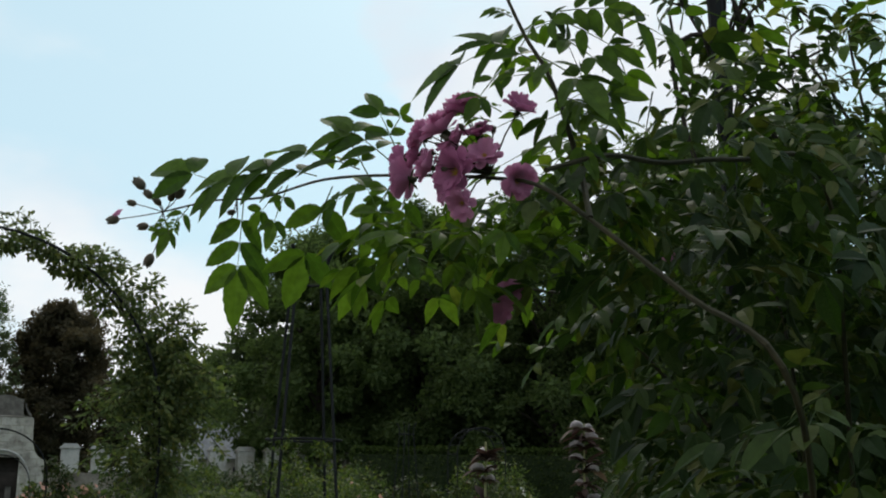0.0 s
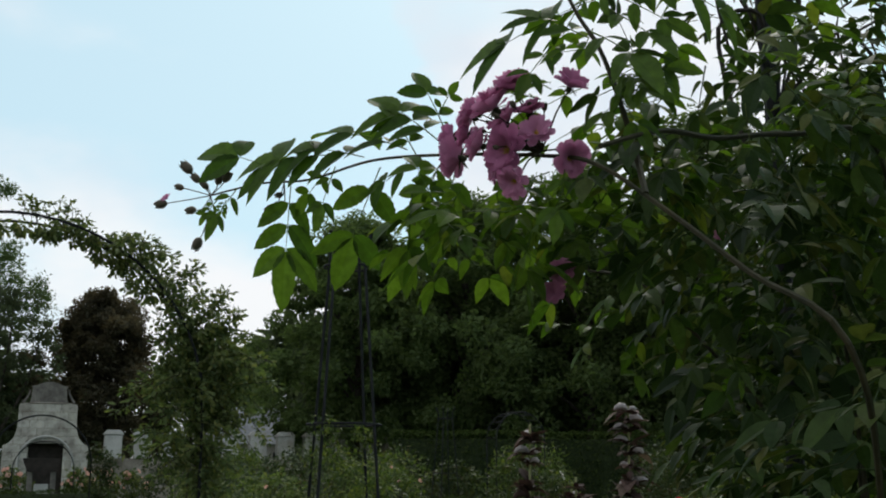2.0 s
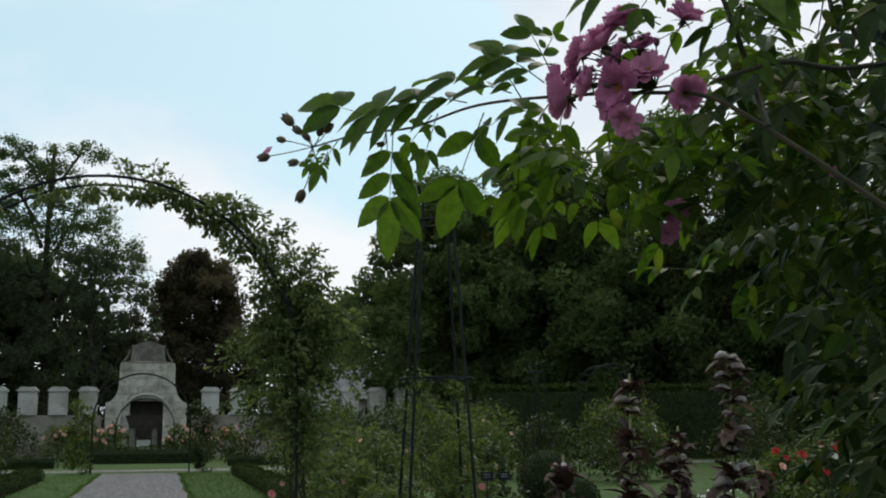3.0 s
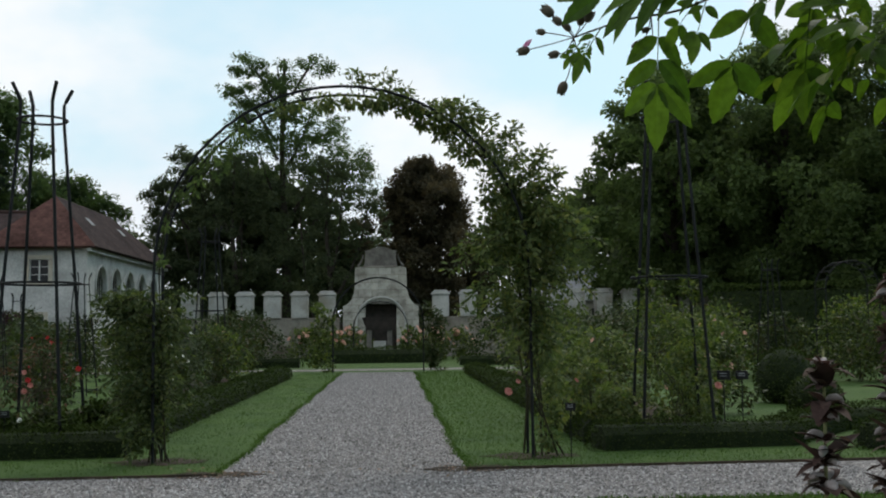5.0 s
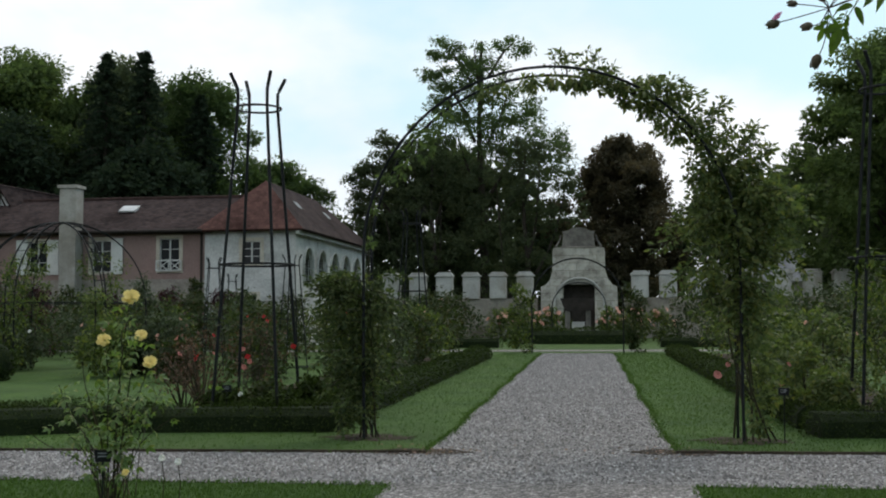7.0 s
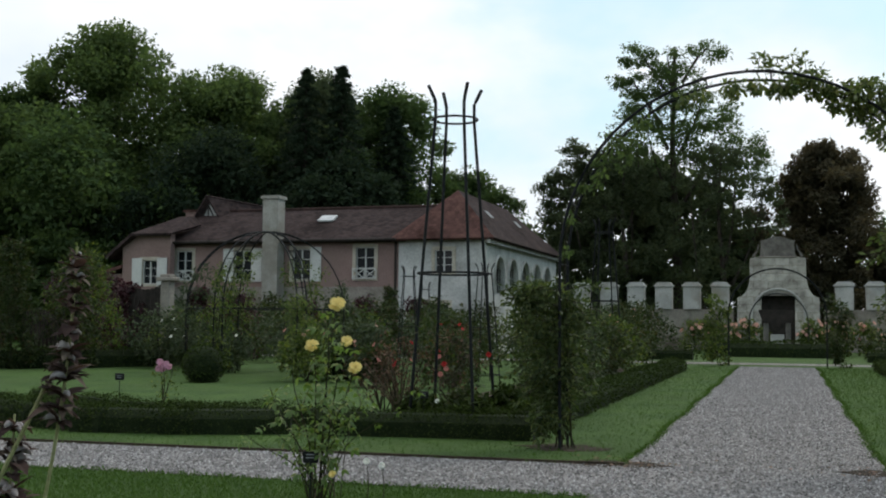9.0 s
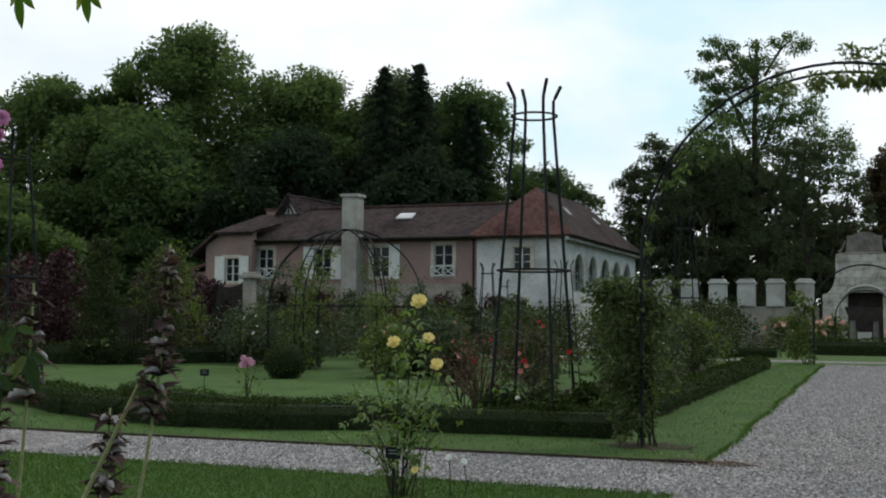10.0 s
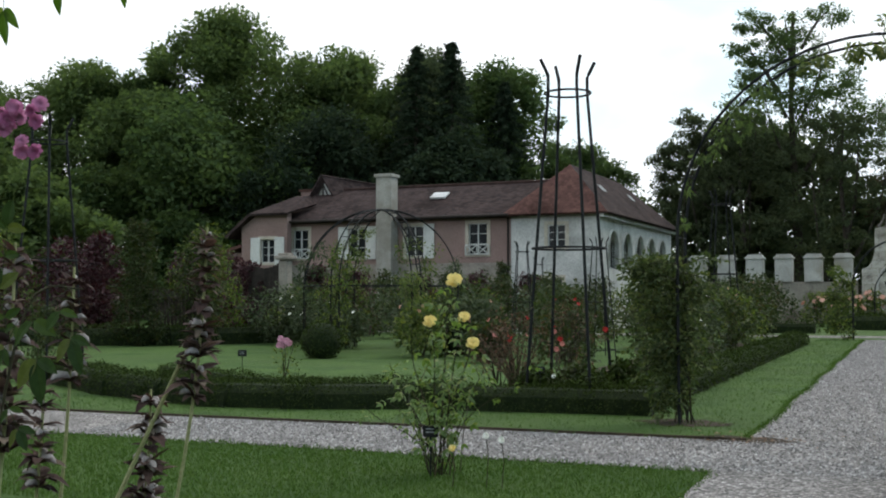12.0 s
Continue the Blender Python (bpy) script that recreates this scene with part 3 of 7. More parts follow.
def window(parent, x, y, z, w, h, shutters="", balcony=False):
    """A casement window facing -y at the wall face y: surround, frame, glazing bars, panes."""
    win = part("window", box((x - w / 2, y + 0.14, z), (x + w / 2, y + 0.16, z + h)), GLASS, parent, "dark glazed casement window")
    fr = bmesh.new()
    t = 0.035
    for lo, hi in (((x - w / 2, z), (x - w / 2 + t, z + h)), ((x + w / 2 - t, z), (x + w / 2, z + h)), ((x - w / 2, z), (x + w / 2, z + t)), ((x - w / 2, z + h - t), (x + w / 2, z + h)), ((x - 0.025, z), (x + 0.025, z + h))):
        add_box(fr, (lo[0], y + 0.05, lo[1]), (hi[0], y + 0.135, hi[1]))
    part("window_frame", fr, SHUTTER, win, "white painted window frame")
    for k in (1, 2):
        part("glazing_bar", box((x - w / 2, y + 0.08, z + h * k / 3 - 0.013), (x + w / 2, y + 0.13, z + h * k / 3 + 0.013)), SHUTTER, win)
    sr = bmesh.new()
    b = 0.16
    for lo, hi in (((x - w / 2 - b, z - 0.12), (x - w / 2, z + h + b)), ((x + w / 2, z - 0.12), (x + w / 2 + b, z + h + b)), ((x - w / 2, z + h), (x + w / 2, z + h + b)), ((x - w / 2, z - 0.12), (x + w / 2, z))):
        add_box(sr, (lo[0], y - 0.03, lo[1]), (hi[0], y + 0.04, hi[1]))
    part("surround", sr, TRIM, win, "cream stone window surround")
    for s in shutters:
        sx = x + (-1 if s == "l" else 1) * (w / 2 + 0.30)
        part("shutter", box((sx - 0.27, y - 0.075, z - 0.1), (sx + 0.27, y - 0.035, z + h + 0.1), 0.008), SHUTTER, win, "open white wooden shutter")
    if balcony:
        bal = bmesh.new()
        x0, x1, z0, z1 = x - w / 2 - 0.12, x + w / 2 + 0.12, z - 0.02, z + 0.42
        for a, c in (((x0, z0), (x1, z0)), ((x0, z1), (x1, z1)), ((x0, z0), (x, z1)), ((x, z1), (x1, z0)), ((x0, z1), (x, z0)), ((x, z0), (x1, z1)), ((x0, z0), (x0, z1)), ((x1, z0), (x1, z1)), ((x, z0), (x, z1))):
            add_tube(bal, [(a[0], y - 0.12, a[1]), (c[0], y - 0.12, c[1])], 0.025, 5)
        part("balustrade", bal, SHUTTER, win, "white crossed window guard")


def roof_part(parent, faces, material, label="", name="roof", thick=0.14):
    bm = bmesh.new()
    for f in faces:
        n = (Vector(f[1]) - Vector(f[0])).cross(Vector(f[2]) - Vector(f[0])).normalized()
        n = n if n.z > 0 else -n
        top = [bm.verts.new(Vector(v)) for v in f]
        low = [bm.verts.new(Vector(v) - n * thick) for v in f]
        bm.faces.new(top), bm.faces.new(low)
        for i in range(len(f)):
            j = (i + 1) % len(f)
            bm.faces.new((top[i], top[j], low[j], low[i]))
    me = finish(bm, name, material)
    uv_flat(me)
    return part(name, me, None, parent, label)


house = thing("country_house", "long pink rendered house with tiled roof and white arcaded wing", "house", (0, 0, 0))
Y, EV = 47.0, 5.3
# pink range
wins = [(-18.65, 0.92, 3.45, 1.42), (-21.85, 0.9, 3.4, 1.42), (-24.9, 0.9, 3.4, 1.38), (-28.05, 0.85, 3.4, 1.4)]
part("wall", wall_holes(-28.9, -17.0, 0, EV, [(x - w / 2, x + w / 2, z, z + h) for x, w, z, h in wins], 0.4, lambda u, v, w: (u, Y + w, v)), PINKWALL, house, "faded pink rendered wall")
part("wall", box((-28.9, 53.6, 0), (-17.0, 54, EV)), PINKWALL, house)
part("floor_slab", box((-28.3, 47.42, 2.7), (-17.1, 53.5, 2.9)), DARK, house)
part("string_course", box((-28.9, Y - 0.06, 1.9), (-17.02, Y - 0.003, 3.05)), WALLSTONE, house, "broad pale stone band above the ground floor")
window(house, *(wins[0][0], Y, wins[0][2], wins[0][1], wins[0][3]), "", True)
window(house, *(wins[1][0], Y, wins[1][2], wins[1][1], wins[1][3]), "r")
window(house, *(wins[2][0], Y, wins[2][2], wins[2][1], wins[2][3]), "lr")
window(house, *(wins[3][0], Y, wins[3][2], wins[3][1], wins[3][3]), "", True)
RZ = 7.05
roof_part(house, [[(-29.25, 46.6, EV - 0.1), (-16.6, 46.6, EV - 0.1), (-15.0, 50.5, RZ), (-29.25, 50.5, RZ)], [(-29.25, 54.4, EV - 0.1), (-16.6, 54.4, EV - 0.1), (-15.0, 50.5, RZ), (-29.25, 50.5, RZ)]], TILE, "weathered brown clay tile roof faces, toned darker for shade")
part("gable_wall", add_prism(bmesh.new(), [(47.0, 0), (54.0, 0), (54.0, EV), (50.5, RZ - 0.2), (47.0, EV)], 0.3, lambda u, v, w: (-28.95 - w, u, v)), PINKWALL, house)
part("ridge_tiles", tube([(-29.25, 50.5, RZ + 0.02), (-15.0, 50.5, RZ + 0.02)], 0.09, 8), TILE, house)
part("gutter", tube([(-29.2, 46.52, EV - 0.12), (-17.0, 46.52, EV - 0.12)], 0.07, 8), DARK, house, "dark rain gutter")
part("downpipe", tube([(-17.15, 46.93, 0), (-17.15, 46.93, EV)], 0.05, 8), DARK, house)
sk = part("skylight", box((-0.4, -0.03, -0.33), (0.4, 0.05, 0.33)), ZINC, house, "pale open skylight in the roof")
sk.matrix_local = pose(-21.4, 48.95, 6.42, 90 - 64, 0, 0) @ pose(0, 0, 0, 90, 0, 0)
ch = part("chimney", box((-23.5, 46.2, 0), (-22.72, 46.96, 7.15), 0.02), CHIM, house, "broad grey rendered chimney stack")
part("chimney_cap", box((-23.57, 46.12, 7.15), (-22.65, 47.04, 7.29)), CHIM, ch)
# white wing
part("wall", wall_holes(-17.0, -12.85, 0, EV - 0.05, [(-15.26, -14.44, 3.7, 4.7), (-15.6, -14.6, 0.6, 2.3)], 0.4, lambda u, v, w: (u, Y - 0.05 + w, v)), WHITEWALL, house, "stained white rendered wall")
window(house, -14.85, Y - 0.05, 3.7, 0.82, 1.0)
window(house, -15.1, Y - 0.05, 0.6, 1.0, 1.7)
side = bmesh.new()
X1, arches = -12.85, [49.2 + 2.62 * k for k in range(5)]
place = lambda u, v, w: (X1 - w, u, v)
add_prism(side, [(47.36, 0), (62.2, 0), (62.2, 2.75), (47.36, 2.75)], 0.14, place)
line = [(47.36, 2.75)]
for c in arches:
    line += [(c - 0.86, 2.75)] + [(c - 0.86 * math.cos(k * math.pi / 12), 3.58 + 0.86 * math.sin(k * math.pi / 12)) for k in range(13)] + [(c + 0.86, 2.75)]
add_prism(side, line + [(62.2, 2.75), (62.2, EV - 0.05), (47.36, EV - 0.05)], 0.14, place)
part("arcade_wall", side, WHITEWALL, house, "white rendered wall with a row of round arches")
for c in arches:
    rim = [(c - 0.94 * math.cos(k * math.pi / 12), 3.58 + 0.94 * math.sin(k * math.pi / 12)) for k in range(13)]
    part("arch_moulding", tube([(X1 + 0.01, c - 0.9, 2.75)] + [(X1 + 0.01, u, v) for u, v in rim] + [(X1 + 0.01, c + 0.9, 2.75)], 0.07, 6), PALESTONE, house)
part("wall", box((-17.0, 61.8, 0), (-13.27, 62.2, EV - 0.05)), WHITEWALL, house)
part("gallery_wall", box((-13.85, 47.4, 0), (-13.7, 61.75, EV - 0.1)), WHITEWALL, house, "stained white inner wall behind the arches")
for c in arches:
    gp = part("window", box((-13.7, c - 0.05, 2.9), (-13.68, c + 0.85, 4.1)), GLASS, house, "dark glazed gallery window")
    for q in (-0.05, 0.4, 0.8):
        part("glazing_bar", box((-13.675, c + q, 2.9), (-13.64, c + q + 0.05, 4.1)), SHUTTER, gp)
    for q in (3.28, 3.68):
        part("glazing_bar", box((-13.672, c - 0.05, q), (-13.645, c + 0.85, q + 0.03)), SHUTTER, gp)
part("gallery_floor", box((-13.69, 47.4, 2.5), (-13.0, 61.75, 2.7)), DARKSTONE, house)
WZ = 7.55
roof_part(house, [[(-17.3, 46.5, EV - 0.1), (-12.4, 46.5, EV - 0.1), (-14.6, 48.3, WZ)]], TILERED, "reddish hipped tile roof face")
# the darker tile on these faces also carries their shadow in its colour
roof_part(house, [[(-12.4, 46.5, EV - 0.1), (-12.4, 62.6, EV - 0.1), (-14.6, 57.6, WZ), (-14.6, 48.3, WZ)], [(-17.3, 62.6, EV - 0.1), (-12.4, 62.6, EV - 0.1), (-14.6, 57.6, WZ)], [(-17.3, 46.5, EV - 0.1), (-17.3, 62.6, EV - 0.1), (-14.6, 57.6, WZ), (-14.6, 48.3, WZ)]], TILE, "brown clay tile roof faces, toned darker for shade")
part("cornice", box((-12.75, 46.6, EV - 0.32), (-12.6, 62.4, EV - 0.16)), PALESTONE, house)
for y in (50.6, 56.4):
    p = part("skylight", box((-0.22, -0.35, -0.03), (0.22, 0.35, 0.04)), GREY, house)
    p.matrix_local = pose(-13.75, y, 6.6, 0, 47, 0)
# left bay under a half-hipped roof that sweeps low on one side
bay = bmesh.new()
for u0, u1, z0, z1, z2 in ((-31.05, -30.05, 0, 4.95, 5.62), (-30.05, -29.0, 0, 3.15, 3.15), (-30.05, -29.0, 4.35, 5.62, 5.62), (-29.0, -28.42, 0, 5.62, 5.62)):
    add_prism(bay, [(u0, z0), (u1, z0), (u1, z2), (u0, z1)], 0.4, lambda u, v, w: (u, 46.3 + w, v))
part("bay_wall", bay, PINKWALL, house, "faded pink rendered wall")
part("wall", box((-31.05, 46.72, 0), (-30.7, 52, 4.9)), PINKWALL, house)
window(house, -29.52, 46.3, 3.18, 0.78, 1.15, "lr")
roof_part(house, [[(-30.45, 45.95, 5.6), (-28.2, 45.95, 5.6), (-28.3, 48.3, 6.62), (-29.1, 48.3, 6.62)], [(-31.85, 45.95, 4.5), (-30.45, 45.95, 5.6), (-29.1, 48.3, 6.62), (-29.1, 52, 6.62), (-31.85, 52, 4.5)], [(-28.2, 45.95, 5.6), (-28.3, 48.3, 6.62), (-27.9, 48.3, 6.2)]], TILE, "small half-hipped tile roof")
part("lean_to_wall", box((-32.6, 46.6, 0), (-31.07, 51.8, 3.7)), PINKWALL, house)
roof_part(house, [[(-33.0, 46.2, 3.6), (-31.07, 46.2, 4.1), (-31.07, 52, 4.1), (-33.0, 52, 3.6)]], TILERED, "lean-to tile roof", "lean_to_roof")
# half-timbered dormer gable at the ridge
dg = bmesh.new()
add_prism(dg, [(-29.05, 6.4), (-27.95, 6.4), (-27.95, 6.85), (-28.5, 7.72), (-29.05, 6.85)], 0.2, lambda u, v, w: (u, 50.0 + w, v))
gable = part("dormer_gable", dg, WHITEWALL, house, "white half-timbered dormer gable")
for a, b in (((-29.03, 6.85), (-28.5, 7.7)), ((-27.97, 6.85), (-28.5, 7.7)), ((-28.5, 6.5), (-28.5, 7.6)), ((-28.9, 6.6), (-28.5, 7.35)), ((-28.1, 6.6), (-28.5, 7.35))):
    part("timber", tube([(a[0], 49.97, a[1]), (b[0], 49.97, b[1])], 0.04, 5), DARK, gable)
roof_part(house, [[(-29.25, 49.75, 6.7), (-28.52, 49.75, 7.86), (-25.6, 53.2, 7.35), (-27.0, 55, 6.0)], [(-27.75, 49.75, 6.7), (-28.52, 49.75, 7.86), (-25.6, 53.2, 7.35), (-24.4, 52.0, 6.5)]], TILE, "dormer roof", "dormer_roof", 0.1)
part("rear_chimney", box((-30.2, 50.6, 5.5), (-29.35, 51.4, 7.1), 0.02), PINKWALL, house, "low brick chimney")
part("chimney_cap", box((-30.28, 50.52, 7.1), (-29.27, 51.48, 7.2)), TILERED, house)

# stone garden wall with square piers
gw = thing("garden_wall", "long low stone garden wall with pale square piers", "garden wall", (0, 0, 0), "", "structure")
part("wall_run", box((-11.9, 62.0, 0), (-2.95, 62.5, 2.25), 0.03), WALLSTONE, gw)
part("wall_run", box((1.75, 62.0, 0), (22, 62.5, 2.25), 0.03), WALLSTONE, gw)
for x in [-11.3 + 1.53 * k for k in range(6)] + [2.75 + 1.55 * k for k in range(12)]:
    pier = part("wall_pier", box((x - 0.46, 61.85, 2.253), (x + 0.46, 62.65, 3.5), 0.02), PALESTONE, gw, "pale stone pier")
    cap = bmesh.new()
    add_box(cap, (x - 0.53, 61.78, 3.5), (x + 0.53, 62.72, 3.6), 0.02)
    add_prism(cap, [(-0.48, 3.6), (0.48, 3.6), (0.34, 3.76), (-0.34, 3.76)], 0.8, lambda u, v, w: (x + u, 61.85 + w, v))
    part("pier_cap", cap, PALESTONE, pier)

gate = thing("stone_gate", "old pale stone garden gateway with stepped curved gable", "gateway", (0, 0, 0))
GX = -0.62
half = [(2.12, 0), (2.12, 2.2)] + [(2.1 - 0.65 * math.sin(k * math.pi / 12), 2.9 + 1.2 * (1 - math.cos(k * math.pi / 12))) for k in range(7)] + [(1.45, 4.75), (1.42, 5.04), (1.12, 5.08), (0.0, 5.08)]
ow, oz = 0.87, 3.0
opening = [(-ow, 0), (-ow, oz), (ow, oz), (ow, 0)]
outline = half + [(-u, v) for u, v in half[:-1][::-1]] + opening
gb = add_prism(bmesh.new(), outline, 1.1, lambda u, v, w: (GX + u, 61.6 + w, v))
gme = uv_flat(finish(gb, "gate_body", STONE))
part("gate_body", gme, None, gate, "weathered pale ashlar")
for r, zc, w in ((1.36, 2.0, 0.07),):
    part("arch_moulding", tube([(GX - r, 61.56, 0.3)] + [(GX - r * math.cos(k * math.pi / 16), 61.56, zc + r * math.sin(k * math.pi / 16)) for k in range(17)] + [(GX + r, 61.56, 0.3)], w, 6), PALESTONE, gate)
chalf = [(0.95, 5.084), (0.9, 5.3), (0.86, 5.85), (0.91, 5.98), (0.62, 6.02), (0.4, 6.14), (0.12, 6.2)]
part("crest", uv_flat(finish(add_prism(bmesh.new(), chalf + [(-u, v) for u, v in chalf[::-1]], 0.8, lambda u, v, w: (GX + u, 61.75 + w, v)), "crest", DARKSTONE)), None, gate, "dark weathered crest")
part("cornice", box((GX - 1.0, 61.56, 5.04), (GX + 1.0, 62.74, 5.12), 0.02), WALLSTONE, gate)
for s in (-1, 1):
    part("scroll", tube([(GX + s * (0.98 + 0.30 * (1 - k / 9) ** 2), 62.1, 5.14 + 0.075 * k) for k in range(10)], taper(10, 0.07, 0.04), 6), DARKSTONE, gate, "weathered stone scroll")
part("lintel", box((GX - 1.0, 61.54, 3.0), (GX + 1.0, 61.597, 3.14)), DARKSTONE, gate)
part("gate_door", box((GX - 0.866, 62.3, 0), (GX + 0.866, 62.4, 2.996)), DARK, gate, "dark wooden gate door")

basin = thing("stone_basin", "dark weathered stone basin on two posts before the gate", "basin", (-0.62, 54.0, 0))
bb = bmesh.new()
add_prism(bb, [(-0.62, 1.55), (0.62, 1.55), (0.78, 1.95), (0.84, 2.15), (-0.84, 2.15), (-0.78, 1.95)], 0.8, lambda u, v, w: (u, -0.4 + w, v))
part("bowl", bb, DARK, basin, "dark mossy stone bowl")
for s in (-0.5, 0.5):
    part("post", box((s - 0.12, -0.3, 0), (s + 0.12, 0.3, 1.55), 0.02), DARKSTONE, basin)
part("plinth", box((-0.3, -0.25, 0), (0.32, 0.25, 1.0), 0.02), PALESTONE, basin)

# pale house far right behind the wall
cot = thing("pale_house", "pale distant house with grey roof behind the garden wall", "house", (13.2, 78, 0))
part("wall", box((-2.6, 0, 0), (2.6, 6, 3.6)), CHIM, cot)
roof_part(cot, [[(-2.9, -0.3, 3.5), (2.9, -0.3, 3.5), (1.8, 3, 6.2), (-1.8, 3, 6.2)], [(-2.9, 6.3, 3.5), (2.9, 6.3, 3.5), (1.8, 3, 6.2), (-1.8, 3, 6.2)], [(-2.9, -0.3, 3.5), (-2.9, 6.3, 3.5), (-1.8, 3, 6.2)], [(2.9, -0.3, 3.5), (2.9, 6.3, 3.5), (1.8, 3, 6.2)]], GREY, "grey roof")
for s in (-1.4, 0, 1.4):
    part("window", box((s - 0.35, -0.03, 1.6), (s + 0.35, -0.004, 2.9)), GLASS, cot)

# pier and dark gate beside the house
pier = thing("gate_pier", "grey stone gate pier with moulded cap", "pier", (-22.33, 36.2, 0))
part("shaft", box((-0.2, -0.2, 0), (0.2, 0.2, 2.92), 0.05), WALLSTONE, pier)
part("pier_cap", box((-0.33, -0.33, 2.92), (0.33, 0.33, 3.08), 0.05), WALLSTONE, pier)
part("pier_top", box((-0.22, -0.22, 3.08), (0.22, 0.22, 3.18), 0.04), WALLSTONE, pier)
dg2 = thing("garden_gate", "dark brown boarded garden gate", "gate", (-23.4, 36.4, 0))
for k in range(9):
    part("board", box((-0.72 + 0.16 * k, -0.03, 0), (-0.565 + 0.16 * k, 0.03, 2.62 + 0.18 * ((k - 4) / 4) ** 2), 0.01), DARK, dg2)

# ---- trees ----
def tree(at, height, radius, low, material, label, clumps=90, per=210, leaf=0.34, flat=0.75, conic=0.0, seed=0, squash=1.0, category="tree", lump=0.26):
    """A tapered trunk with limbs and a crown of leaf clumps."""
    r = random.Random(seed)
    ob = thing("tree", label, category, at)
    part("trunk", tube([(0, 0, -0.2), (0.1, 0, low * 0.6 + 0.5), (0.25, 0.1, height * 0.55), (0.1, 0.1, height * 0.9)], [height * 0.022, height * 0.017, height * 0.011, height * 0.003], 9), BARK, ob)
    C = []
    for k in range(clumps):
        u = (k + r.random()) / clumps
        z = low + (height - low) * u ** 0.9
        f = (z - low) / (height - low)
        prof = (1 - f) ** 0.62 if conic else math.sin(math.pi * min(1, 0.16 + 0.84 * f) ** 0.9) ** 0.5
        a = k * 2.39996 + r.uniform(-0.4, 0.4)
        lobe = 1 + 0.16 * math.sin(3 * a + seed) + 0.14 * math.sin(2 * a + 7 * f + 2 * seed) + 0.08 * math.sin(11 * f + 5 * a)
        R = radius * max(0.015 if conic else 0.10, prof) * r.uniform(0.72, 1.12) * (1 if conic else lobe)
        d = R * r.uniform(0.2, 1.15) if conic else R * r.uniform(0.62, 1.0) if k % 4 else R * 0.35
        c = Vector((d * math.cos(a), d * math.sin(a) * squash, z + (0 if conic else r.uniform(-0.6, 0.6) * (1 + 0.05 * radius))))
        C.append((*c, (radius * lump * r.uniform(0.55, 1.3) if not conic else radius * (0.03 + 0.15 * (1 - f)) * r.uniform(0.7, 1.2))))
        if k % 9 == 0:
            part("limb", tube([(0.1, 0.05, z * 0.72), (c.x * 0.5, c.y * 0.5, z * 0.9), tuple(c)], [height * 0.006, height * 0.004, height * 0.001], 5), BARK, ob)
    part("crown", cloud_leaves("crown", material, C, per * 2, leaf * 0.86, BLADELET, slim=0.75, flat=flat), None, ob)
    return ob


BR = "tall broadleaf tree with dense dark green foliage"
TREES = [
    # behind the house
    ((-50, 72, 0), 22.9, 10.0, 1, TREELT, BR, 1), ((-41, 75, 0), 19.6, 9.0, 1, TREELT, BR, 2), ((-58, 66, 0), 18.4, 9.0, 1, TREELT, BR, 3),
    ((-64, 58, 0), 17.4, 8.8, 0.5, TREELT, BR, 4), ((-34.5, 78, 0), 19.4, 8.0, 1, TREEDK, BR, 5), ((-27.6, 75, 0), 17.8, 5.6, 1, TREE, BR, 7),
    ((-23.5, 80, 0), 12.0, 5.5, 1, TREE, BR, 8), ((-46, 62, 0), 13.5, 7.0, 0.3, TREE, BR, 20), ((-54.5, 69, 0), 18.0, 6.0, 1, TREE, BR, 34), ((-37, 66, 0), 13, 6.5, 0.3, CONIFER, BR, 21),
    ((-28, 67, 0), 11.5, 5.5, 0.3, CONIFER, BR, 22), ((-55, 52, 0), 11, 7, 0.2, TREELT, BR, 25), ((-45, 46, 0), 7.5, 5, 0.1, TREELT, BR, 26), ((-70, 44, 0), 13, 8, 0.2, TREELT, BR, 27),
    # middle
    ((2.4, 83, 0), 13.9, 5.0, 1, TREERED, "round tree with bronze brown foliage", 12),
    ((-2.0, 92, 0), 8.5, 6, 0.2, TREEDK, "low dark tree beyond the gate", 24), ((11, 90, 0), 11.5, 6.5, 0.2, TREEDK, "low dark tree beyond the garden wall", 28),
    # right of the path
    ((16.0, 62, 0), 15.6, 5.6, 3.2, TREELT, BR, 13), ((22, 60, 0), 17.5, 6.4, 0.4, TREELT, BR, 14), ((28, 56, 0), 19.0, 6.4, 0.4, TREELT, BR, 15),
    ((33.5, 51, 0), 20.8, 7, 0.4, TREELT, BR, 16), ((39, 46, 0), 21, 7.5, 0.4, TREE, BR, 17), ((44, 39, 0), 20, 7, 0.4, TREELT, BR, 18), ((25, 64, 0), 13, 7, 0.2, TREEDK, BR, 19),
    ((35, 58, 0), 13, 7, 0.2, TREEDK, BR, 29), ((22, 67, 0), 11, 6, 0.2, TREEDK, BR, 30),
]
for at, h, rad, low, m, lab, sd in TREES:
    behind = sd in (19, 20, 21, 22, 24, 25, 26, 27, 28, 29, 30)
    tree(at, h, rad, low, m, lab, seed=sd, clumps=80 if behind else 210 + int(10 * max(0, rad - 6)), per=140 if behind else 170 if sd == 12 else 116 if rad < 8 else 168, leaf=0.42 if behind else 0.25 + 0.012 * rad, lump=0.26 if behind else 0.185)


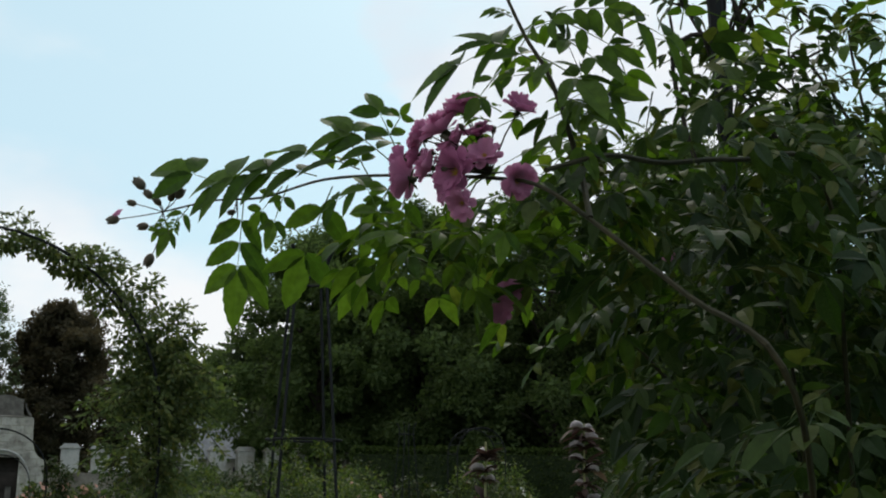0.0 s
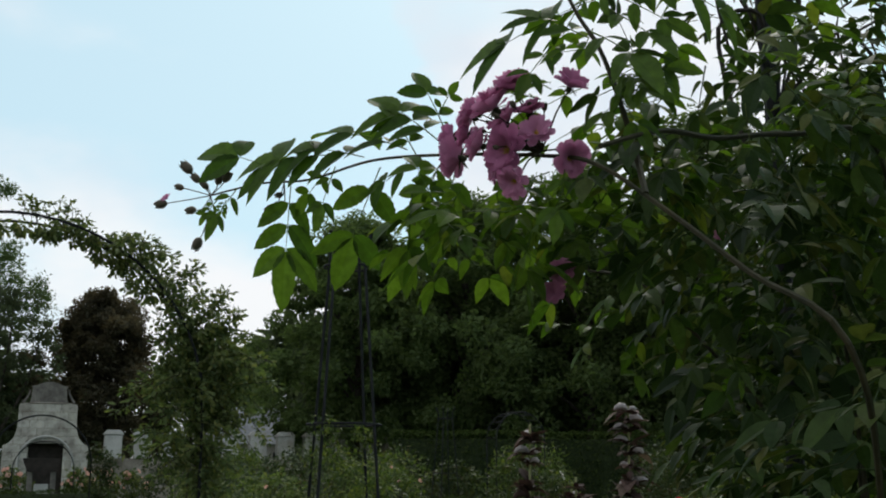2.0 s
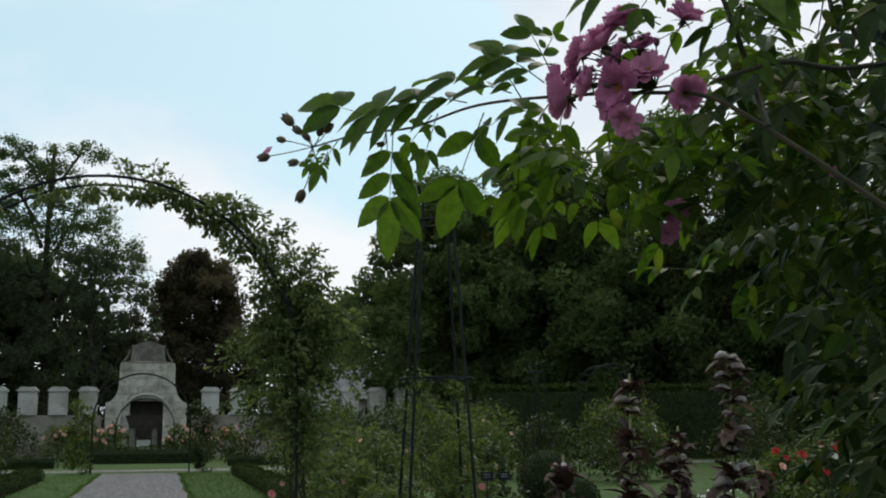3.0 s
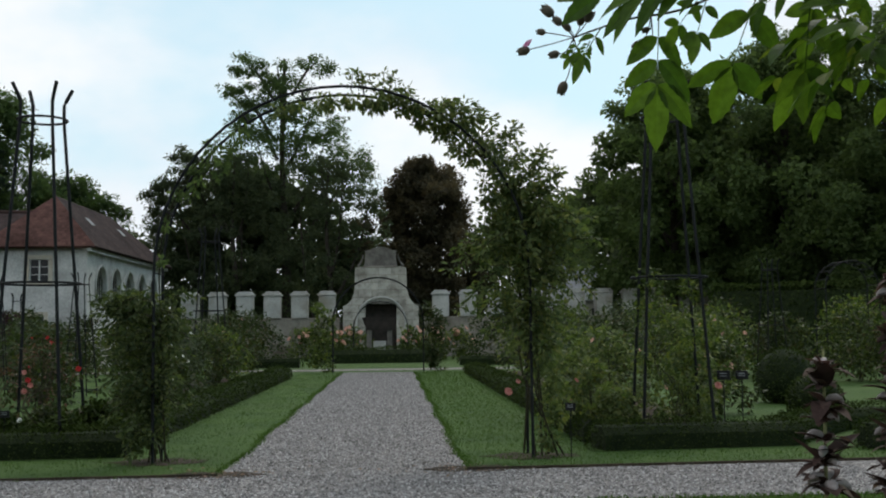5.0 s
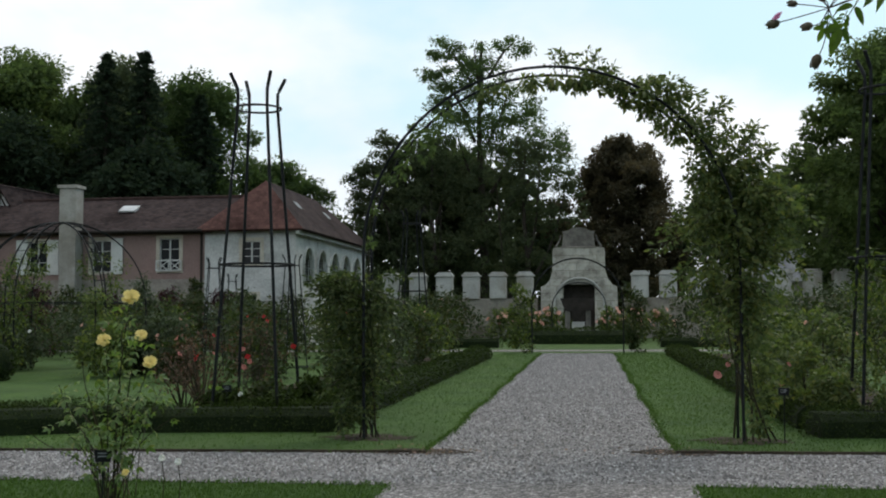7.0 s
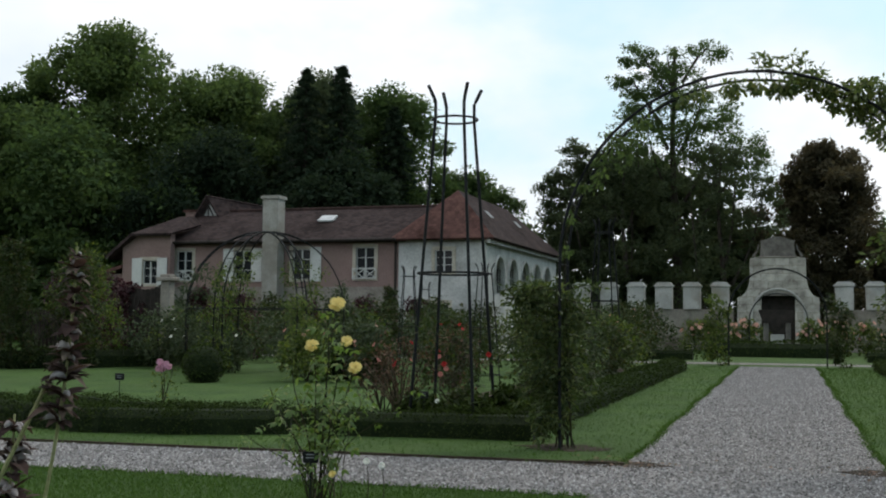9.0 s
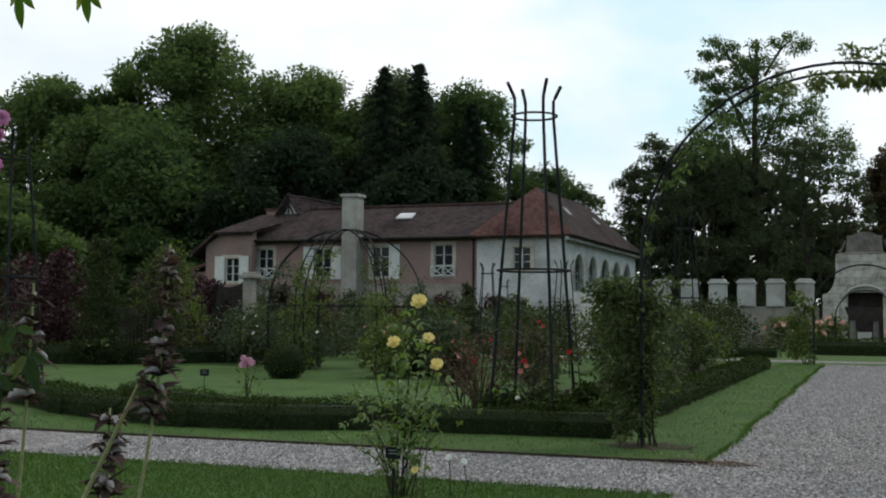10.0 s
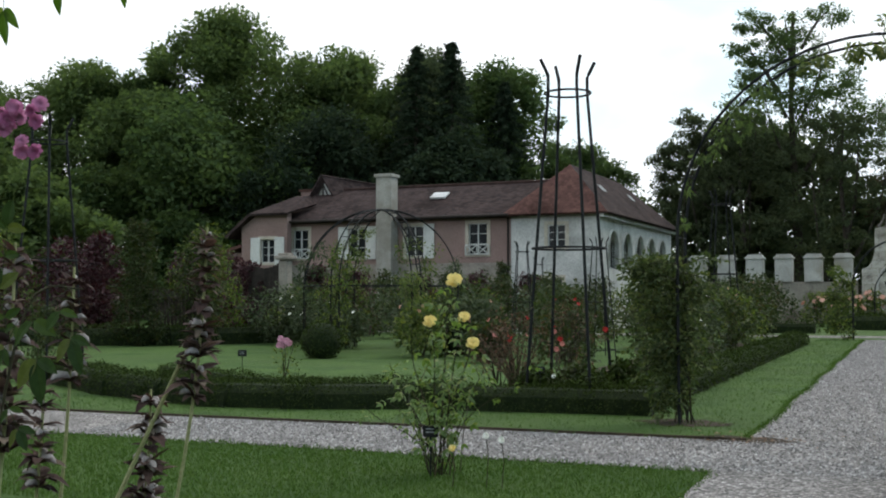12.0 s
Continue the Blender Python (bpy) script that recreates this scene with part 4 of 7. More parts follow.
def lobed_tree(at, lobes, material, label, seed, leaf=0.26, per=90, lump=1.0):
    """A tree whose crown is made of several lobes (x, z, half width, half height, clumps) about its foot."""
    r = random.Random(seed)
    ob = thing("tree", label, "tree", at)
    top = max(z + h * 0.6 for x, z, w, h, n in lobes)
    part("trunk", tube(smooth_line([(0, 0, -0.2), (0.2, 0, top * 0.3), (-0.1, 0.1, top * 0.65), (0.1, 0, top)], 4), taper(13, top * 0.02, top * 0.004), 9), BARK, ob)
    C = []
    for x, z, w, h, n in lobes:
        base = Vector((x * 0.25, 0, max(1.5, z - h - 0.25 * abs(x) - 1.0)))
        part("limb", tube(smooth_line([base, (x * 0.7, 0.1, z - 0.7 * h), (x, 0, z + 0.5 * h)], 4), taper(9, 0.13, 0.03), 6), BARK, ob)
        for k in range(n):
            v = Vector((r.gauss(0, 1), r.gauss(0, 1), r.gauss(0, 1))).normalized() * r.uniform(0.35, 1.0) ** 0.5
            C.append((x + v.x * w, v.y * min(w, 3.0), z + v.z * h, lump * r.uniform(0.35, 0.95) * (0.55 + 0.1 * min(w, 3.5))))
    part("crown", cloud_leaves("crown", material, C, per, leaf, BLADELET, slim=0.75, flat=0.62), None, ob)
    return ob


lobed_tree((-10.6, 74, 0), [(-3.7, 8.2, 2.1, 4.8, 84), (-3.2, 12.2, 1.0, 1.9, 30), (-4.8, 10.2, 1.1, 1.8, 28), (-1.5, 11.4, 1.5, 1.8, 34), (0.6, 6.6, 3.6, 5.2, 130), (1.0, 11.2, 2.6, 2.4, 44), (-2.6, 4.6, 2.6, 3.0, 38)], TREEDK, "dark broad tree reaching low behind the garden wall", 9, 0.2, 84, 1.2)
lobed_tree((-7.4, 75.5, 0), [(-2.5, 19.9, 1.2, 0.8, 24), (-0.4, 19.3, 1.4, 1.0, 26), (2.3, 19.9, 1.5, 0.5, 20), (-3.0, 17.9, 1.2, 1.2, 28), (0.2, 17.8, 2.1, 1.2, 44), (-1.6, 16.0, 2.2, 1.3, 52), (1.9, 15.9, 2.4, 1.3, 54), (-1.8, 13.7, 3.4, 1.8, 92), (2.8, 13.4, 3.0, 2.0, 92), (4.8, 12.0, 1.7, 2.0, 44)], TREE, "tall feathery tree with a thin flat-topped crown", 10, 0.19, 52, 1.1)
lobed_tree((-4.2, 72.5, 0), [(-1.9, 7.4, 3.0, 5.4, 100), (1.0, 9.8, 2.4, 3.3, 64), (2.7, 8.4, 1.4, 2.8, 26), (2.1, 4.6, 1.9, 2.6, 34), (-0.5, 12.2, 1.9, 1.0, 20)], TREEDK, "dark broad tree with gaps in its foliage", 11, 0.2, 54, 1.05)


def conifer(at, height, radius, label, seed):
    """A spire of drooping boughs, tier on tier."""
    r = random.Random(seed)
    ob = thing("tree", label, "tree", at)
    part("trunk", tube([(0, 0, -0.2), (0, 0, height * 0.98)], [height * 0.02, 0.03], 9), BARK, ob)
    C = []
    for k in range(150):
        f = (k + r.random()) / 150
        z, a = height * (0.06 + 0.94 * f), k * 2.39996 + r.uniform(-0.3, 0.3)
        R = radius * (0.04 + (1 - f) ** 0.75) * r.uniform(0.75, 1.15)
        if k % 3 == 0:
            part("bough", tube([(0, 0, z), (R * 0.5 * math.cos(a), R * 0.5 * math.sin(a), z - 0.05 * R), (R * math.cos(a), R * math.sin(a), z - 0.28 * R)], [0.06, 0.04, 0.015], 5), BARK, ob)
        for q in range(4):
            e = R * (q + 0.7) / 4
            C.append((e * math.cos(a), e * math.sin(a), z - 0.28 * e * e / max(R, 0.1), 0.10 + 0.34 * (1 - f)))
    part("crown", cloud_leaves("crown", CONIFER, C, 34, 0.26, BLADELET, slim=0.5, droop=0.9, flat=0.6), None, ob)
    return ob


for x, y, h, rad, sd in ((-31.4, 68.0, 18.6, 4.4, 31), (-29.1, 68.8, 19.0, 4.4, 32), (-33.4, 71, 15.5, 4.0, 35), (-26.4, 72, 16.5, 3.8, 36)):
    conifer((x, y, 0), h, rad, "tall dark conifer with a pointed top", sd)
# dense thicket behind the right-hand trees
for k, (x, y) in enumerate(((18.5, 87), (22, 72), (26, 68), (33, 63), (41, 56), (47, 48), (-10, 82), (-42, 84), (-54, 80))):
    tree((x, y, 0), 12.5 + (k % 3), 7.5, 0.1, TREEDK, "dense dark thicket tree behind the front trees", seed=70 + k, clumps=70, per=70, leaf=1.0)
# unseen trees added behind the path to cut front light and darken window reflections
for k, (x, y) in enumerate(((-44, -24), (-24, -40), (-6, -46), (14, -44), (34, -30), (46, -6), (-52, 4))):
    tree((x, y, 0), 10 + (k % 3), 9, 0.3, TREE, "unseen broad tree added to block light from behind", seed=50 + k, clumps=60, per=60, leaf=1.0)

# ---- leaves and flowers at hand ----
PLAIN = ((0.0, 0.03), (0.12, 0.32), (0.3, 0.47), (0.5, 0.5), (0.7, 0.40), (0.87, 0.2), (1.0, 0.01))
TOOTHED = ((0.0, 0.03), (0.07, 0.2), (0.14, 0.34), (0.2, 0.36), (0.26, 0.45), (0.33, 0.44), (0.4, 0.5), (0.48, 0.47), (0.56, 0.48), (0.63, 0.41), (0.71, 0.40), (0.78, 0.30), (0.86, 0.24), (0.93, 0.11), (1.0, 0.005))


def leaflet_into(bm, base, d, n, length, width, arch=0.16, shape=PLAIN):
    """One oval leaflet, folded along its rib, its tip bending down."""
    d, n = d.normalized(), n.normalized()
    s = n.cross(d).normalized()
    n = d.cross(s)
    rows = []
    for t, w in shape:
        c = base + d * (length * t) - n * (arch * 0.4 * length * t * t) - Vector((0, 0, arch * 0.9 * length * t * t))
        side = s * (w * width)
        lift = n * (w * width * 0.28)
        rows.append([bm.verts.new(c - side + lift), bm.verts.new(c), bm.verts.new(c + side + lift)])
    for a, b in zip(rows, rows[1:]):
        bm.faces.new((a[0], a[1], b[1], b[0])), bm.faces.new((a[1], a[2], b[2], b[1]))


def compound_leaf(bm, base, tip, up, pairs=3, rnd=random, shape=PLAIN, big=0.37):
    """A rose leaf: a thin stalk with pairs of leaflets and one at the end."""
    base, tip = Vector(base), Vector(tip)
    d = tip - base
    L = d.length
    d.normalize()
    up = (Vector(up) - d * Vector(up).dot(d)).normalized()
    s = up.cross(d)
    sag = lambda t: base + d * (L * (1.06 - 1.1 * big) * t) - Vector((0, 0, 1)) * (0.05 * L * t * t)
    add_tube(bm, [sag(t) for t in (0, 0.35, 0.7, 1.0)], [0.0013, 0.0011, 0.0009, 0.0006], 4)
    size = L * big
    for k in range(pairs):
        t = 0.34 + 0.62 * k / max(1, pairs - 1) if pairs > 1 else 0.7
        for q in (-1, 1):
            dd = d * (0.45 + 0.25 * rnd.random()) + s * q * (0.85 + 0.2 * rnd.random()) - Vector((0, 0, 0.25 * rnd.random()))
            nn = up + s * q * rnd.uniform(-0.1, 0.45) + d * rnd.uniform(-0.2, 0.2)
            z = size * rnd.uniform(0.78, 1.05) * (0.8 + 0.1 * k)
            leaflet_into(bm, sag(t) + s * q * 0.002, dd, nn, z, z * rnd.uniform(0.44, 0.56), rnd.uniform(0.1, 0.42), shape)
    leaflet_into(bm, sag(1.0), d - Vector((0, 0, 0.15)), up, size * 1.15, size * 0.55, rnd.uniform(0.05, 0.3), shape)
    return bm


def bloom_mesh(name, material, layers, seed, curl=0.5, parts=3):
    """An open rose of radius 1 facing +z: rings of cupped petals."""
    r = random.Random(seed)
    bm = bmesh.new()
    for count, reach, tilt, wide in layers:
        off = r.random() * 6
        for k in range(count):
            a = off + k * math.tau / count + r.uniform(-0.15, 0.15)
            ln, ti = reach * r.uniform(0.85, 1.1), tilt + r.uniform(-0.18, 0.18)
            rows = []
            for t, w in ((0.0, 0.0), (0.35, 0.62), (0.7, 1.0), (0.92, 0.85), (1.0, 0.45)):
                row = []
                for q in (-1, -0.5, 0, 0.5, 1):
                    rad = ln * t * math.cos(ti * (1 - 0.5 * t))
                    z = ln * t * math.sin(ti) - curl * 0.3 * ln * max(0, t - 0.6) + 0.12 * wide * (q * q) * w + (0.09 * math.sin(7 * a + 6 * q) * max(0, t - 0.6) / 0.4)
                    y = q * wide * w * 0.5
                    row.append(bm.verts.new((rad * math.cos(a) - y * math.sin(a), rad * math.sin(a) + y * math.cos(a), z)))
                rows.append(row)
            for p, q in zip(rows, rows[1:]):
                for i in range(4):
                    bm.faces.new((p[i], p[i + 1], q[i + 1], q[i]))
    bmesh.ops.remove_doubles(bm, verts=bm.verts, dist=1e-4)
    return finish(bm, name, material, True)


OPEN = [(8, 1.12, 0.5, 0.62), (8, 1.0, 0.82, 0.56), (7, 0.86, 1.05, 0.5), (6, 0.66, 1.2, 0.4), (4, 0.42, 1.3, 0.3)]
FULL = [(6, 1.0, 0.3, 0.8), (7, 0.9, 0.75, 0.7), (6, 0.8, 1.05, 0.55), (5, 0.65, 1.3, 0.4)]
SMALL = [(5, 1.0, 0.5, 1.0), (4, 0.75, 1.0, 0.75)]
NEARLEAF = leaf_mat("near_rose_leaf", (0.032, 0.066, 0.013), (0.082, 0.135, 0.024), (1.5, 1.7, 0.5), 0.46, 0.5, (0.11, 0.13, 0.03), 0.12)
SEPAL = leaf_mat("sepal", (0.03, 0.05, 0.02), (0.07, 0.07, 0.04), (1.2, 1.2, 0.8), 0.3, 0.6)
STAMEN = rough_mat("stamen", (0.45, 0.28, 0.03), (0.6, 0.42, 0.08), 40, 200, 0.7, 0.1)
PINKBLOOM = [bloom_mesh("bloom", PINK, OPEN, s, 0.6) for s in (1, 2, 3)]
MESHES = {"yellow": bloom_mesh("bloom", YELLOW, FULL, 4), "red": bloom_mesh("bloom", RED, SMALL, 5), "coral": bloom_mesh("bloom", CORAL, SMALL, 6),
          "white": bloom_mesh("bloom", WHITE, SMALL, 7), "salmon": bloom_mesh("bloom", SALMON, SMALL, 8), "pink": bloom_mesh("bloom", PINK, SMALL, 9), "pale": bloom_mesh("bloom", petal_mat("pale_pink_petal", (0.5, 0.24, 0.34), (0.68, 0.42, 0.5)), SMALL, 10)}


def put_bloom(parent, mesh, at, facing, size, label="", name="bloom"):
    ob = part(name, mesh, None, parent, label)
    ob.matrix_local = Matrix.Translation(at) @ Vector(facing).to_track_quat("Z", "Y").to_matrix().to_4x4() @ Matrix.Diagonal((size, size, size, 1))
    return ob


# the climbing rose close to the path of the eye
rose = thing("climbing_rose", "large climbing rose with pink flower clusters and arching leafy canes", "rose bush", (1.75, 1.8, 0))
RB = Vector((1.75, 1.8, 0))


def cane(parent, pts, r0, r1, origin, material=CANE, n=5, name="cane"):
    line = smooth_line([Vector(p) - origin for p in pts], n)
    return part(name, tube(line, taper(len(line), r0, r1), 6), material, parent)


cane(rose, [(1.75, 1.8, 0), (1.42, 1.5, 0.9), (1.12, 1.12, 1.5), (0.977, 0.985, 1.71), (0.925, 1.09, 1.806), (0.87, 1.2, 1.91), (0.829, 1.3, 1.99), (0.803, 1.41, 2.03), (0.743, 1.64, 2.09), (0.656, 1.85, 2.129), (0.57, 2.0, 2.123), (0.49, 2.1, 2.133), (0.404, 2.2, 2.125)], 0.0048, 0.0018, RB)
cane(rose, [(0.86, 1.22, 1.93), (0.9, 1.32, 2.03), (0.878, 1.33, 2.12), (0.862, 1.35, 2.19), (0.838, 1.38, 2.26), (0.80, 1.43, 2.41), (0.80, 1.5, 2.52)], 0.005, 0.002, RB)
cane(rose, [(0.81, 1.25, 2.0), (0.936, 1.3, 2.05), (1.067, 1.36, 2.07), (1.233, 1.4, 2.105), (1.433, 1.43, 2.10), (1.6, 1.6, 1.7), (1.75, 1.8, 0.6)], 0.004, 0.005, RB)
LEAVES = [
    ((0.54, 2.039, 2.129), (0.533, 2.06, 1.915)), ((0.664, 1.834, 2.112), (0.611, 1.943, 1.933)), ((0.542, 2.036, 2.133), (0.388, 2.208, 2.258)),
    ((0.612, 1.927, 2.156), (0.455, 2.137, 2.205)), ((0.643, 1.873, 2.14), (0.525, 2.052, 2.224)), ((0.694, 1.765, 2.129), (0.58, 1.976, 2.25)),
    ((0.726, 1.686, 2.126), (0.655, 1.843, 2.271)), ((0.731, 1.672, 2.146), (0.703, 1.737, 2.279)), ((0.725, 1.686, 2.172), (0.742, 1.64, 2.223)),
    ((0.416, 2.188, 2.113), (0.386, 2.221, 2.075)), ((0.597, 1.954, 2.136), (0.549, 2.03, 2.077)), ((0.703, 1.744, 2.099), (0.645, 1.873, 2.082)),
    ((0.732, 1.672, 2.09), (0.699, 1.759, 2.024)), ((0.727, 1.686, 2.081), (0.7, 1.759, 1.984)), ((0.743, 1.643, 2.071), (0.729, 1.686, 1.942)),
    ((0.432, 2.17, 2.11), (0.418, 2.188, 2.08)), ((0.84, 1.374, 2.254), (0.749, 1.616, 2.265)), ((0.852, 1.361, 2.205), (0.783, 1.5, 2.316)),
    ((0.824, 1.39, 2.286), (0.799, 1.433, 2.324)), ((0.866, 1.327, 2.24), (0.918, 1.224, 2.155)), ((0.87, 1.3, 2.248), (0.967, 1.25, 2.192)),
    ((0.868, 1.315, 2.271), (0.963, 1.247, 2.276)), ((0.92, 1.224, 2.234), (1.09, 1.3, 2.253)), ((0.868, 1.3, 2.141), (0.972, 1.254, 2.143)),
    ((0.868, 1.293, 2.126), (0.873, 1.228, 2.096)), ((0.858, 1.354, 2.185), (0.802, 1.418, 2.2)), ((0.855, 1.357, 2.213), (0.877, 1.201, 2.116)),
    ((0.865, 1.322, 2.126), (0.902, 1.216, 2.083)), ((1.03, 1.285, 2.149), (1.077, 1.3, 2.202)), ((0.837, 1.377, 2.26), (0.872, 1.286, 2.264)),
]
lr = random.Random(3)
for b, t in LEAVES:
    up = (lr.uniform(-0.3, 0.1), -1.0, lr.uniform(0.1, 0.55))
    part("leaf", compound_leaf(bmesh.new(), Vector(b) - RB, Vector(t) - RB, up, 2 + (len(rose.children) % 3 == 0), lr, TOOTHED, 0.41), NEARLEAF, rose)
for b, t in (((0.81, 1.36, 2.0), (0.78, 1.34, 1.9)), ((0.86, 1.31, 2.12), (0.90, 1.27, 2.02)), ((0.81, 1.4, 2.2), (0.74, 1.37, 2.12)), ((0.80, 1.43, 2.40), (0.68, 1.5, 2.41)), ((0.6, 1.92, 2.13), (0.56, 1.9, 2.02)), ((0.70, 1.73, 2.11), (0.66, 1.8, 2.24)), ((0.45, 2.14, 2.13), (0.39, 2.13, 2.04))):
    part("leaf", compound_leaf(bmesh.new(), Vector(b) - RB, Vector(t) - RB, (-0.2, -1.0, 0.3), 2, lr, TOOTHED), NEARLEAF, rose)

# buds at the tip of the branch
budm = bmesh.new()
bmesh.ops.create_uvsphere(budm, u_segments=9, v_segments=7, radius=0.5, matrix=Matrix.Diagonal((0.95, 0.95, 1.35, 1)))
for k in range(5):
    leaflet_into(budm, Vector((0.3 * math.cos(k * 1.2566), 0.3 * math.sin(k * 1.2566), -0.2)), Vector((0.05 * math.cos(k * 1.2566), 0.05 * math.sin(k * 1.2566), 1)), Vector((math.cos(k * 1.2566), math.sin(k * 1.2566), 0)), 0.95, 0.42, 0.0)
BUDDARK = leaf_mat("bud_green", (0.045, 0.055, 0.03), (0.1, 0.085, 0.06), (1, 1, 1), 0.1, 0.6)
BUD = finish(budm, "bud", BUDDARK, True)
# flower cluster: stalks fan out from one point
hub = Vector((0.80, 1.42, 2.04)) - RB
toward = Vector((-0.45, -1.0, -0.1))
CLUSTER = [((0.736, 1.403, 2.030), 0.042), ((0.708, 1.545, 2.055), 0.040), ((0.732, 1.45, 2.115), 0.040), ((0.757, 1.415, 2.135), 0.032), ((0.716, 1.5, 2.112), 0.030),
           ((0.775, 1.385, 2.056), 0.030), ((0.818, 1.35, 2.125), 0.032), ((0.815, 1.355, 2.012), 0.032), ((0.742, 1.391, 1.98), 0.028), ((0.716, 1.52, 2.088), 0.022),
           ((0.744, 1.43, 2.083), 0.034), ((0.722, 1.48, 2.06), 0.03), ((0.772, 1.4, 2.095), 0.026), ((0.735, 1.44, 2.01), 0.026), ((0.748, 1.42, 2.145), 0.026), ((0.703, 1.56, 2.09), 0.026)]
for i, (c, s) in enumerate(CLUSTER):
    c = Vector(c) - RB
    f = ((c - hub).normalized() * 0.9 + toward.normalized() * (0.3 if i in (0, 5, 7) else 0.05) + Vector((0, 0, 0.15 * (i % 3)))).normalized()
    part("flower_stalk", tube([hub + Vector((0, 0, 0)), (hub + c) / 2 + Vector((0, 0, 0.008)), c - f * s * 0.3], [0.0017, 0.0014, 0.0012], 5), CANE, rose)
    b = put_bloom(rose, PINKBLOOM[i % 3], c - f * s * 0.25, f, s * 0.88, "pink semi-double rose flower")
    hip = bmesh.new()
    bmesh.ops.create_uvsphere(hip, u_segments=8, v_segments=6, radius=0.16, matrix=Matrix.Translation((0, 0, -0.08)) @ Matrix.Diagonal((1, 1, 1.4, 1)))
    for k in range(5):
        leaflet_into(hip, Vector((0, 0, 0)), Vector((math.cos(k * 1.2566), math.sin(k * 1.2566), -0.1)), Vector((0, 0, 1)), 0.6, 0.18)
    part("calyx", hip, SEPAL, b)
    st = bmesh.new()
    for k in range(14):
        a, q = k * 2.4, 0.05 + 0.012 * k
        add_tube(st, [(0, 0, 0.05), (q * math.cos(a), q * math.sin(a), 0.34)], 0.018, 4)
    part("flower_centre", st, STAMEN, b)["kind"] = "stuff"
for k in range(16):
    a = hub + Vector((lr.uniform(-0.10, 0.0), lr.uniform(-0.03, 0.06), lr.uniform(-0.03, 0.09)))
    part("flower_stalk", tube([hub, (hub + a) / 2 + Vector((0, 0, 0.006)), a], [0.0016, 0.0013, 0.001], 5), CANE, rose)
    put_bloom(rose, BUD, a, a - hub, lr.uniform(0.006, 0.010), "spent green flower base", "bud")
for c, s in (((0.872, 1.505, 1.872), 0.021), ((0.86, 1.512, 1.84), 0.019), ((1.36, 1.81, 2.03), 0.012)):
    put_bloom(rose, PINKBLOOM[1], Vector(c) - RB, (-0.6, -0.7, 0.2), s, "faded pink rose flower")
cane(rose, [(0.872, 1.51, 1.865), (1.0, 1.8, 1.95), (1.2, 2.1, 2.0), (1.3, 2.0, 1.95), (1.5, 1.9, 1.7)], 0.002, 0.004, RB)
tip0 = Vector((0.404, 2.2, 2.125)) - RB
for i, (c, s) in enumerate((((0.355, 2.219, 2.185), 0.018), ((0.374, 2.215, 2.163), 0.014), ((0.418, 2.19, 2.158), 0.014), ((0.391, 2.2, 2.146), 0.012), ((0.432, 2.173, 2.160), 0.015), ((0.345, 2.25, 2.15), 0.012), ((0.312, 2.28, 2.118), 0.016), ((0.37, 2.24, 2.10), 0.014), ((0.417, 2.218, 2.084), 0.013), ((0.386, 2.241, 2.03), 0.017), ((0.523, 2.075, 2.106), 0.010), ((0.53, 2.077, 2.085), 0.010), ((0.507, 2.087, 2.08), 0.012))):
    c = Vector(c) - RB
    root = tip0 if i < 10 else Vector((0.53, 2.06, 2.13)) - RB
    mid = (root + c) / 2 + Vector((0.004, 0, -0.012 if i > 6 else 0.0))
    part("bud_stalk", tube(smooth_line([root, mid, c], 3), 0.0011, 5), CANE, rose)
    put_bloom(rose, BUD, c, c - mid, s * 1.3, "closed dark rose bud", "bud")
put_bloom(rose, MESHES["pink"], Vector((0.323, 2.275, 2.128)) - RB, (-0.6, -0.3, 0.5), 0.013, "pink rose bud just opening", "bud")

# body of the bush: canes rising from the root, then leaves on twigs
br = random.Random(11)
for k in range(16):
    a, e = br.uniform(0, math.tau), br.uniform(0.25, 0.62)
    a = math.pi - a if math.cos(a) < -0.2 else a
    top = Vector((e * math.cos(a), e * math.sin(a), br.uniform(1.3, 2.25)))
    line = smooth_line([(0.06 * math.cos(a), 0.06 * math.sin(a), 0), (top.x * 0.5, top.y * 0.5, top.z * 0.65), top, top + Vector((0.28 * math.cos(a), 0.28 * math.sin(a), -0.06))], 5)
    part("cane", tube(line, taper(len(line), 0.008, 0.002), 6), CANE, rose)
# darker copy of the near leaf: shade within the bush put into the colour
SHADELEAF = leaf_mat("shaded_rose_leaf", (0.016, 0.032, 0.011), (0.042, 0.068, 0.02), (1.4, 1.6, 0.6), 0.24, 0.55, (0.085, 0.09, 0.028), 0.1)
VARIANT = []
for k in range(8):
    bm = compound_leaf(bmesh.new(), (0, 0, 0), (0.0, 1.0, -0.15 - 0.05 * k), (0.1 * (k % 3 - 1), 0, 1), 2 + k % 2, br)
    VARIANT.append(finish(bm, "leaf", SHADELEAF if k % 4 else NEARLEAF))


def leaf_pose(p, out, size, r):
    d = Vector((out.x + r.uniform(-0.7, 0.7), out.y + r.uniform(-0.7, 0.7), r.uniform(-0.75, 0.35)))
    q = d.to_track_quat("Y", "Z").to_matrix().to_4x4()
    return Matrix.Translation(p) @ q @ pose(0, 0, 0, 0, r.uniform(-40, 40), 0) @ Matrix.Scale(size, 4)


def below_view_cut(p, r):
    """Drops leaves under a plane rising north-west, placed to fit the camera's view."""
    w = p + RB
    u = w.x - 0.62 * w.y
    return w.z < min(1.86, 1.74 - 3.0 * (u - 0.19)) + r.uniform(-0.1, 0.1)


